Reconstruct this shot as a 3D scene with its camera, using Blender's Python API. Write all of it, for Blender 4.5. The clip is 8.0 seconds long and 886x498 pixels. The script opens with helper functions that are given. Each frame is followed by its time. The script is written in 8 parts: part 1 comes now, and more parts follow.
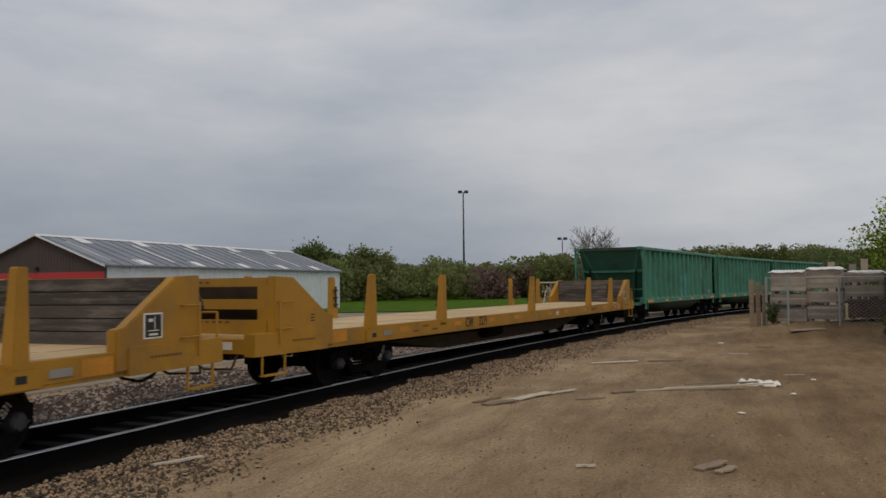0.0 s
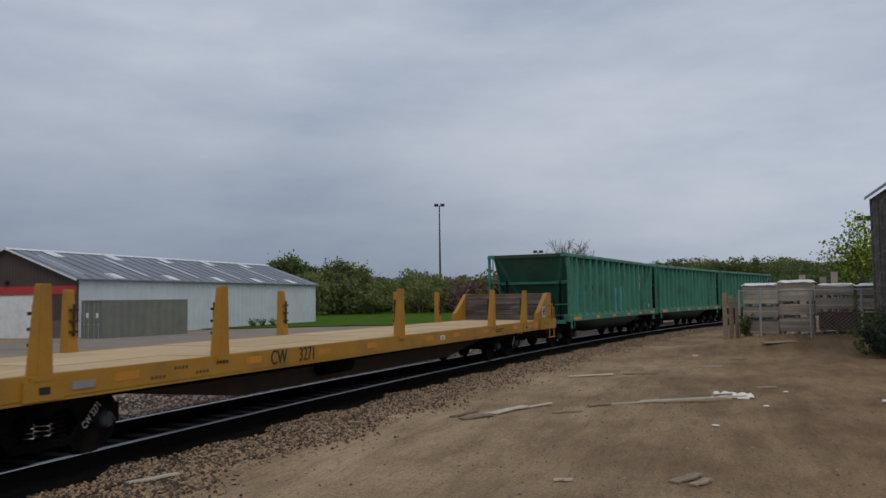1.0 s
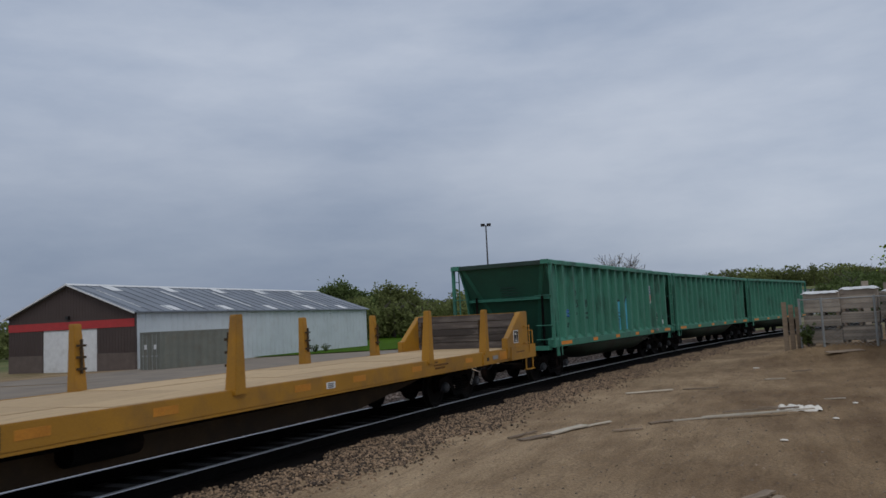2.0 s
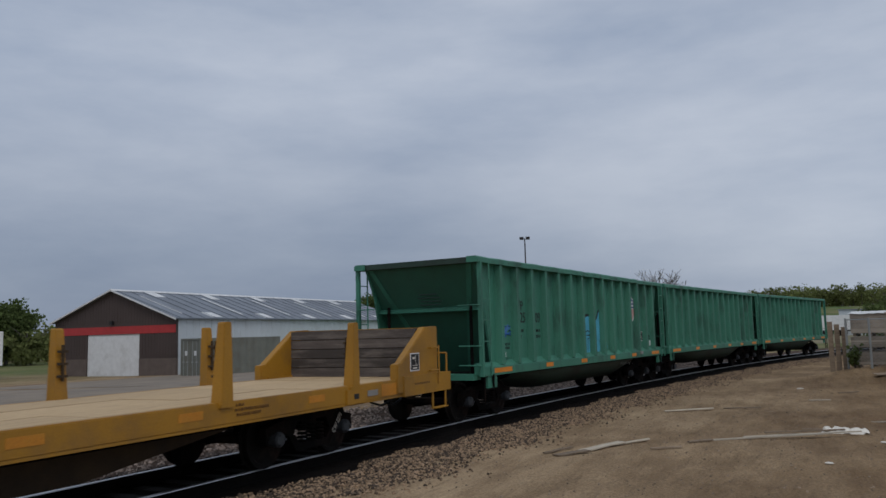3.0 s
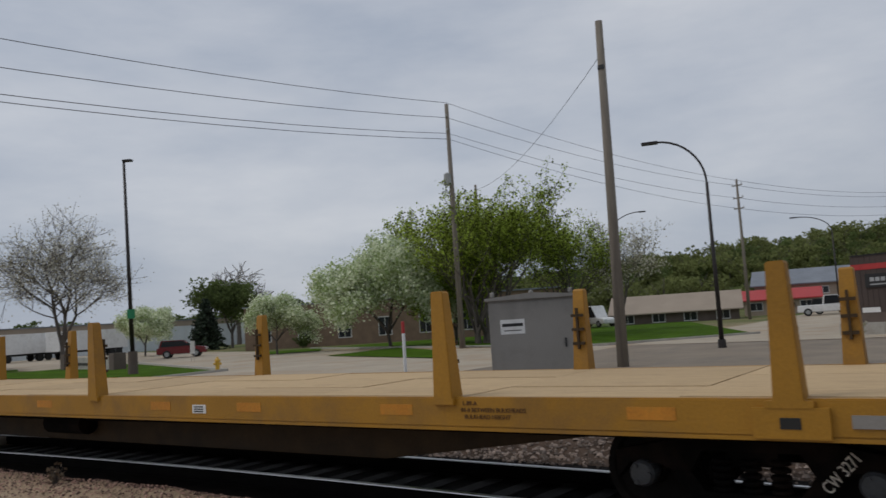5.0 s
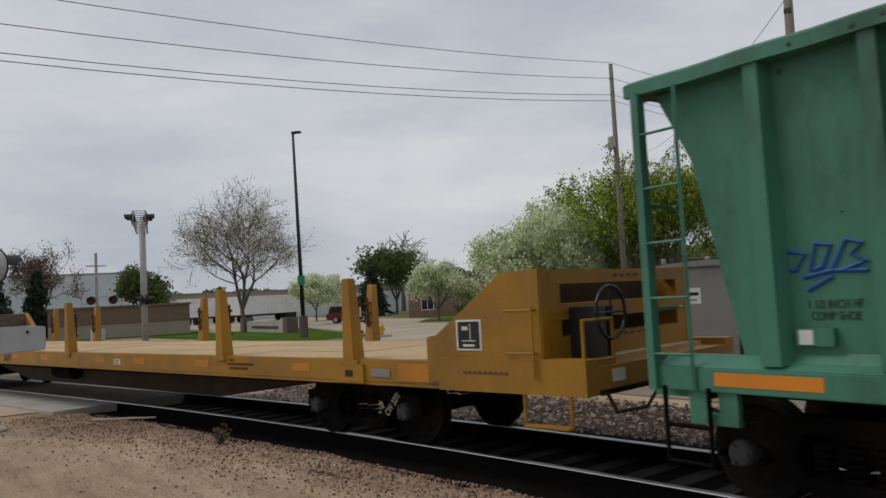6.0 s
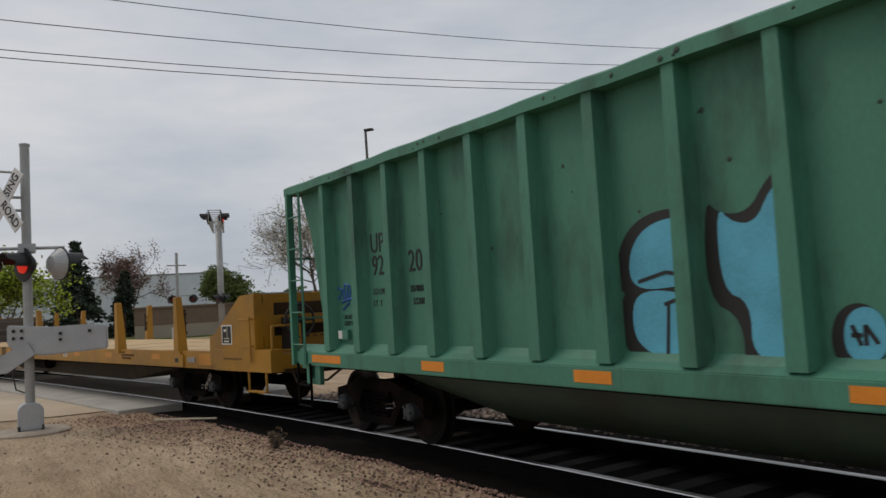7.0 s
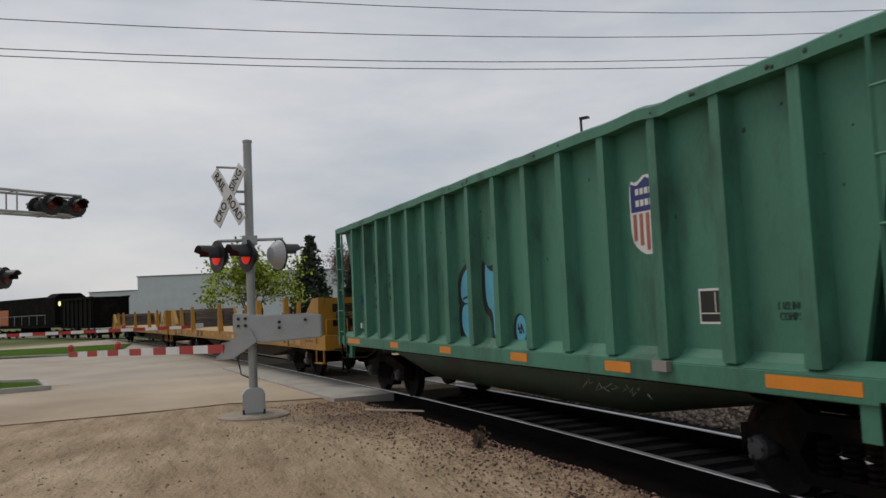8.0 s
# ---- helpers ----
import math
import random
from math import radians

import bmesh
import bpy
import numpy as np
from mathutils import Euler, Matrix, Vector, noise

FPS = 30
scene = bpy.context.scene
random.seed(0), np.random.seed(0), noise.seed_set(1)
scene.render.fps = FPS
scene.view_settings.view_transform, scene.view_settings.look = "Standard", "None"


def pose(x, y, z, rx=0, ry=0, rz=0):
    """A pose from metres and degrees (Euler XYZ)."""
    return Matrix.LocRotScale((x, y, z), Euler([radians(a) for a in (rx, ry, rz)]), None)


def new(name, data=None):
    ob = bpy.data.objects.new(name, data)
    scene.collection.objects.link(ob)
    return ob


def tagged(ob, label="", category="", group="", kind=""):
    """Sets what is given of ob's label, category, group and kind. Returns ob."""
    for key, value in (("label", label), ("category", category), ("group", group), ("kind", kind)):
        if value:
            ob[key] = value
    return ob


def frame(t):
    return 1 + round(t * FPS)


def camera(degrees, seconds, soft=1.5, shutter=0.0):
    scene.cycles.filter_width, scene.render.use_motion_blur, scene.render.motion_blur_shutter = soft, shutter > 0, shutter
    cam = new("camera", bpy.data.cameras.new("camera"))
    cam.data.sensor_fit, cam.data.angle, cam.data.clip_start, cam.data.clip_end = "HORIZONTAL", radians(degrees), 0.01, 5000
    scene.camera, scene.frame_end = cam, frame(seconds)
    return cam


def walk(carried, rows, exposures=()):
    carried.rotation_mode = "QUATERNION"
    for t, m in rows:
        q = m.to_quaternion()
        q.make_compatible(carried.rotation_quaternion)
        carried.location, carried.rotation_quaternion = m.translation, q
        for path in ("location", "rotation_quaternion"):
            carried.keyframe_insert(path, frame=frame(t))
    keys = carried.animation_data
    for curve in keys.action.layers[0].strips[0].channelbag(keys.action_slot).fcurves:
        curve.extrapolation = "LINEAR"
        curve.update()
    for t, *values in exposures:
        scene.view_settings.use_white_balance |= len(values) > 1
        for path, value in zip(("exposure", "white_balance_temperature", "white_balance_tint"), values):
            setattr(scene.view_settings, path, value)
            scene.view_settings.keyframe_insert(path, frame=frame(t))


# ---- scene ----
# ---- camera and its walk ----
cam = camera(58.2, 8.0, soft=1.5, shutter=0.12)

# seconds, eye (x, y, z), yaw to the left of +y, pitch up, roll
CAM_ROWS = [
    (0, 0.00, 0.00, 1.84, 21.06, 2.65, -0.60),
    (0.5, 0.01, -0.06, 1.85, 18.20, 3.38, -0.36),
    (1, 0.00, -0.05, 1.86, 19.33, 3.57, -0.74),
    (1.5, -0.05, -0.03, 1.87, 20.81, 4.35, -2.32),
    (3, -0.07, 0.02, 1.85, 25.46, 6.15, -1.52),
    (3.5, -0.05, 0.03, 1.85, 23.07, 6.23, -0.53),
    (3.7, -0.06, 0.03, 1.85, 24.90, 6.40, -0.90),
    (3.8, -0.10, 0.02, 1.85, 30.60, 6.55, -1.85),
    (3.9, -0.19, -0.01, 1.85, 41.60, 7.10, -3.60),
    (4, -0.28, -0.07, 1.86, 53.25, 7.60, -5.00),
    (4.1, -0.36, -0.18, 1.86, 64.98, 8.05, -6.10),
    (4.2, -0.44, -0.31, 1.86, 76.72, 8.20, -6.85),
    (4.3, -0.54, -0.43, 1.86, 88.46, 7.70, -7.25),
    (4.4, -0.64, -0.54, 1.86, 100.20, 6.80, -7.40),
    (4.5, -0.73, -0.64, 1.85, 111.94, 6.05, -7.75),
    (4.6, -0.81, -0.72, 1.845, 120.10, 5.90, -8.10),
    (4.7, -0.88, -0.79, 1.84, 124.80, 5.85, -7.90),
    (5, -1.08, -0.97, 1.82, 132.29, 5.02, -3.75),
    (5.2, -1.20, -1.09, 1.82, 136.30, 5.00, -4.15),
    (6.3, -1.78, -1.75, 1.77, 145.15, 3.30, -2.45),
    (6.5, -1.91, -1.86, 1.765, 145.86, 3.36, -2.50),
    (7, -2.22, -2.17, 1.745, 149.56, 3.68, -3.25),
    (7.5, -2.47, -2.49, 1.735, 159.14, 3.92, -2.20),
    (8, -2.66, -2.83, 1.745, 165.18, 3.94, -2.45),
]
walk(cam, [(t, pose(x, y, z, 90 + p, 0, yaw) @ pose(0, 0, 0, 0, 0, roll)) for t, x, y, z, yaw, p, roll in CAM_ROWS],
     exposures=((0.0, 0.24, 7050, 10), (0.5, 0.22, 6650, 10), (1.0, 0.17, 6300, 10), (1.5, 0.11, 6100, 10), (3.7, 0.09, 6150, 10), (4.6, 0.12, 6500, 10), (5.2, 0.18, 6550, 10), (6.3, 0.36, 7000, 10), (8.0, 0.34, 7000, 10)))

# ---- world, sun ----
SUN_EL, SUN_ROT = radians(52), radians(140)
world = bpy.data.worlds.new("overcast_sky")
scene.world = world
world.use_nodes = True
wn, wl = world.node_tree.nodes, world.node_tree.links
wn.clear()
w_out = wn.new("ShaderNodeOutputWorld")
w_bg = wn.new("ShaderNodeBackground")
w_bg.inputs["Strength"].default_value = 0.1
w_sky = wn.new("ShaderNodeTexSky")
w_sky.sky_type, w_sky.sun_disc = "NISHITA", False
w_sky.sun_elevation, w_sky.sun_rotation = SUN_EL, SUN_ROT
w_sky.air_density, w_sky.dust_density = 1.0, 3.0
w_tc = wn.new("ShaderNodeTexCoord")
w_map = wn.new("ShaderNodeMapping")
w_map.inputs["Scale"].default_value = (1.2, 1.2, 4.0)
w_n1 = wn.new("ShaderNodeTexNoise")
w_n1.inputs["Scale"].default_value, w_n1.inputs["Detail"].default_value, w_n1.inputs["Roughness"].default_value = 1.5, 8.0, 0.56
w_ramp = wn.new("ShaderNodeValToRGB")
w_ramp.color_ramp.elements[0].position, w_ramp.color_ramp.elements[1].position = 0.33, 0.70
w_ramp.color_ramp.elements[0].color = (3.15, 3.6, 4.4, 1)
w_ramp.color_ramp.elements[1].color = (5.5, 5.7, 6.1, 1)
w_mix = wn.new("ShaderNodeMix")
w_mix.data_type = "RGBA"
w_mix.inputs[0].default_value = 0.9
wl.new(w_tc.outputs["Generated"], w_map.inputs["Vector"])
wl.new(w_map.outputs["Vector"], w_n1.inputs["Vector"])
wl.new(w_n1.outputs["Fac"], w_ramp.inputs["Fac"])
wl.new(w_sky.outputs["Color"], w_mix.inputs[6])
wl.new(w_ramp.outputs["Color"], w_mix.inputs[7])
w_dot = wn.new("ShaderNodeVectorMath")
w_dot.operation = "DOT_PRODUCT"
w_dot.inputs[1].default_value = (-math.sin(radians(55)), math.cos(radians(55)), 0)
w_side, w_low, w_bank = wn.new("ShaderNodeMapRange"), wn.new("ShaderNodeMapRange"), wn.new("ShaderNodeMath")
w_axes, w_dim = wn.new("ShaderNodeSeparateXYZ"), wn.new("ShaderNodeMix")
w_side.interpolation_type = w_low.interpolation_type = "SMOOTHSTEP"
w_side.inputs["From Min"].default_value, w_side.inputs["From Max"].default_value = 0.45, 0.95
w_low.inputs["From Min"].default_value, w_low.inputs["From Max"].default_value = 0.34, 0.06
w_bank.operation = "MULTIPLY"
w_dim.data_type, w_dim.blend_type = "RGBA", "MULTIPLY"
w_dim.inputs[7].default_value = (0.60, 0.635, 0.69, 1)
wl.new(w_tc.outputs["Generated"], w_dot.inputs[0])
wl.new(w_tc.outputs["Generated"], w_axes.inputs[0])
wl.new(w_dot.outputs["Value"], w_side.inputs["Value"])
wl.new(w_axes.outputs["Z"], w_low.inputs["Value"])
wl.new(w_side.outputs[0], w_bank.inputs[0])
wl.new(w_low.outputs[0], w_bank.inputs[1])
wl.new(w_bank.outputs[0], w_dim.inputs[0])
wl.new(w_mix.outputs[2], w_dim.inputs[6])
wl.new(w_dim.outputs[2], w_bg.inputs["Color"])
wl.new(w_bg.outputs[0], w_out.inputs[0])

sun = new("sun", bpy.data.lights.new("sun", "SUN"))
sun.data.energy, sun.data.angle, sun.data.color = 0.7, radians(25), (1.0, 0.96, 0.9)
sun.rotation_euler = (radians(38), 0, radians(40))


# ---- materials ----
def mat(name, color, rough=0.7, metal=0.0, vary=0.15, scale=3.0, fine=40.0, bump=0.15, dirt=None, dirt_amt=0.0, dirt_scale=1.2,
        island=0.0, objrand=0.0, stretch=(1, 1, 1), spec=0.5, color2=None, bdist=0.02):
    """Procedural surface: base colour varied at two scales, optional dirt in patches, fine bump."""
    m = bpy.data.materials.new(name)
    m.use_nodes = True
    n, l = m.node_tree.nodes, m.node_tree.links
    b = n["Principled BSDF"]
    b.inputs["Roughness"].default_value, b.inputs["Metallic"].default_value = rough, metal
    b.inputs["Specular IOR Level"].default_value = spec
    tc, mp = n.new("ShaderNodeTexCoord"), n.new("ShaderNodeMapping")
    mp.inputs["Scale"].default_value = stretch
    l.new(tc.outputs["Object"], mp.inputs["Vector"])
    big, small = n.new("ShaderNodeTexNoise"), n.new("ShaderNodeTexNoise")
    big.inputs["Scale"].default_value, big.inputs["Detail"].default_value = scale, 6
    small.inputs["Scale"].default_value, small.inputs["Detail"].default_value = fine, 3
    l.new(mp.outputs[0], big.inputs["Vector"])
    l.new(mp.outputs[0], small.inputs["Vector"])
    ramp = n.new("ShaderNodeValToRGB")
    c = color
    d = color2 or tuple(v * (1 - 2 * vary) for v in c)
    ramp.color_ramp.elements[0].color = (*d, 1)
    ramp.color_ramp.elements[1].color = (*[min(1, v * (1 + vary)) for v in c], 1)
    ramp.color_ramp.elements[0].position, ramp.color_ramp.elements[1].position = 0.3, 0.72
    add = n.new("ShaderNodeMath")
    add.operation = "MULTIPLY_ADD"
    add.inputs[1].default_value = 0.35
    l.new(small.outputs["Fac"], add.inputs[0])
    mul = n.new("ShaderNodeMath")
    mul.operation = "MULTIPLY"
    mul.inputs[1].default_value = 0.65
    l.new(big.outputs["Fac"], mul.inputs[0])
    l.new(mul.outputs[0], add.inputs[2])
    fac = add.outputs[0]
    if island or objrand:
        src = n.new("ShaderNodeNewGeometry").outputs["Random Per Island"] if island else n.new("ShaderNodeObjectInfo").outputs["Random"]
        rnd = n.new("ShaderNodeMath")
        rnd.operation = "MULTIPLY_ADD"
        rnd.inputs[1].default_value = island or objrand
        l.new(src, rnd.inputs[0])
        off = n.new("ShaderNodeMath")
        off.operation = "SUBTRACT"
        off.inputs[1].default_value = 0.5 * (island or objrand)
        l.new(fac, off.inputs[0])
        l.new(off.outputs[0], rnd.inputs[2])
        fac = rnd.outputs[0]
    l.new(fac, ramp.inputs["Fac"])
    out = ramp.outputs["Color"]
    if dirt:
        dn, dr, mx = n.new("ShaderNodeTexNoise"), n.new("ShaderNodeValToRGB"), n.new("ShaderNodeMix")
        dn.inputs["Scale"].default_value, dn.inputs["Detail"].default_value, dn.inputs["Roughness"].default_value = dirt_scale, 8, 0.65
        l.new(mp.outputs[0], dn.inputs["Vector"])
        dr.color_ramp.elements[0].position, dr.color_ramp.elements[1].position = 0.5, 0.66
        dr.color_ramp.elements[1].color = (dirt_amt,) * 3 + (1,)
        l.new(dn.outputs["Fac"], dr.inputs["Fac"])
        mx.data_type = "RGBA"
        l.new(dr.outputs["Color"], mx.inputs[0])
        l.new(out, mx.inputs[6])
        mx.inputs[7].default_value = (*dirt, 1)
        out = mx.outputs[2]
    l.new(out, b.inputs["Base Color"])
    if bump:
        bp = n.new("ShaderNodeBump")
        bp.inputs["Strength"].default_value, bp.inputs["Distance"].default_value = bump, bdist
        l.new(small.outputs["Fac"], bp.inputs["Height"])
        l.new(bp.outputs[0], b.inputs["Normal"])
    return m


def glow(name, color, strength):
    m = bpy.data.materials.new(name)
    m.use_nodes = True
    b = m.node_tree.nodes["Principled BSDF"]
    b.inputs["Base Color"].default_value = (*color, 1)
    b.inputs["Emission Color"].default_value = (*color, 1)
    b.inputs["Emission Strength"].default_value = strength
    return m


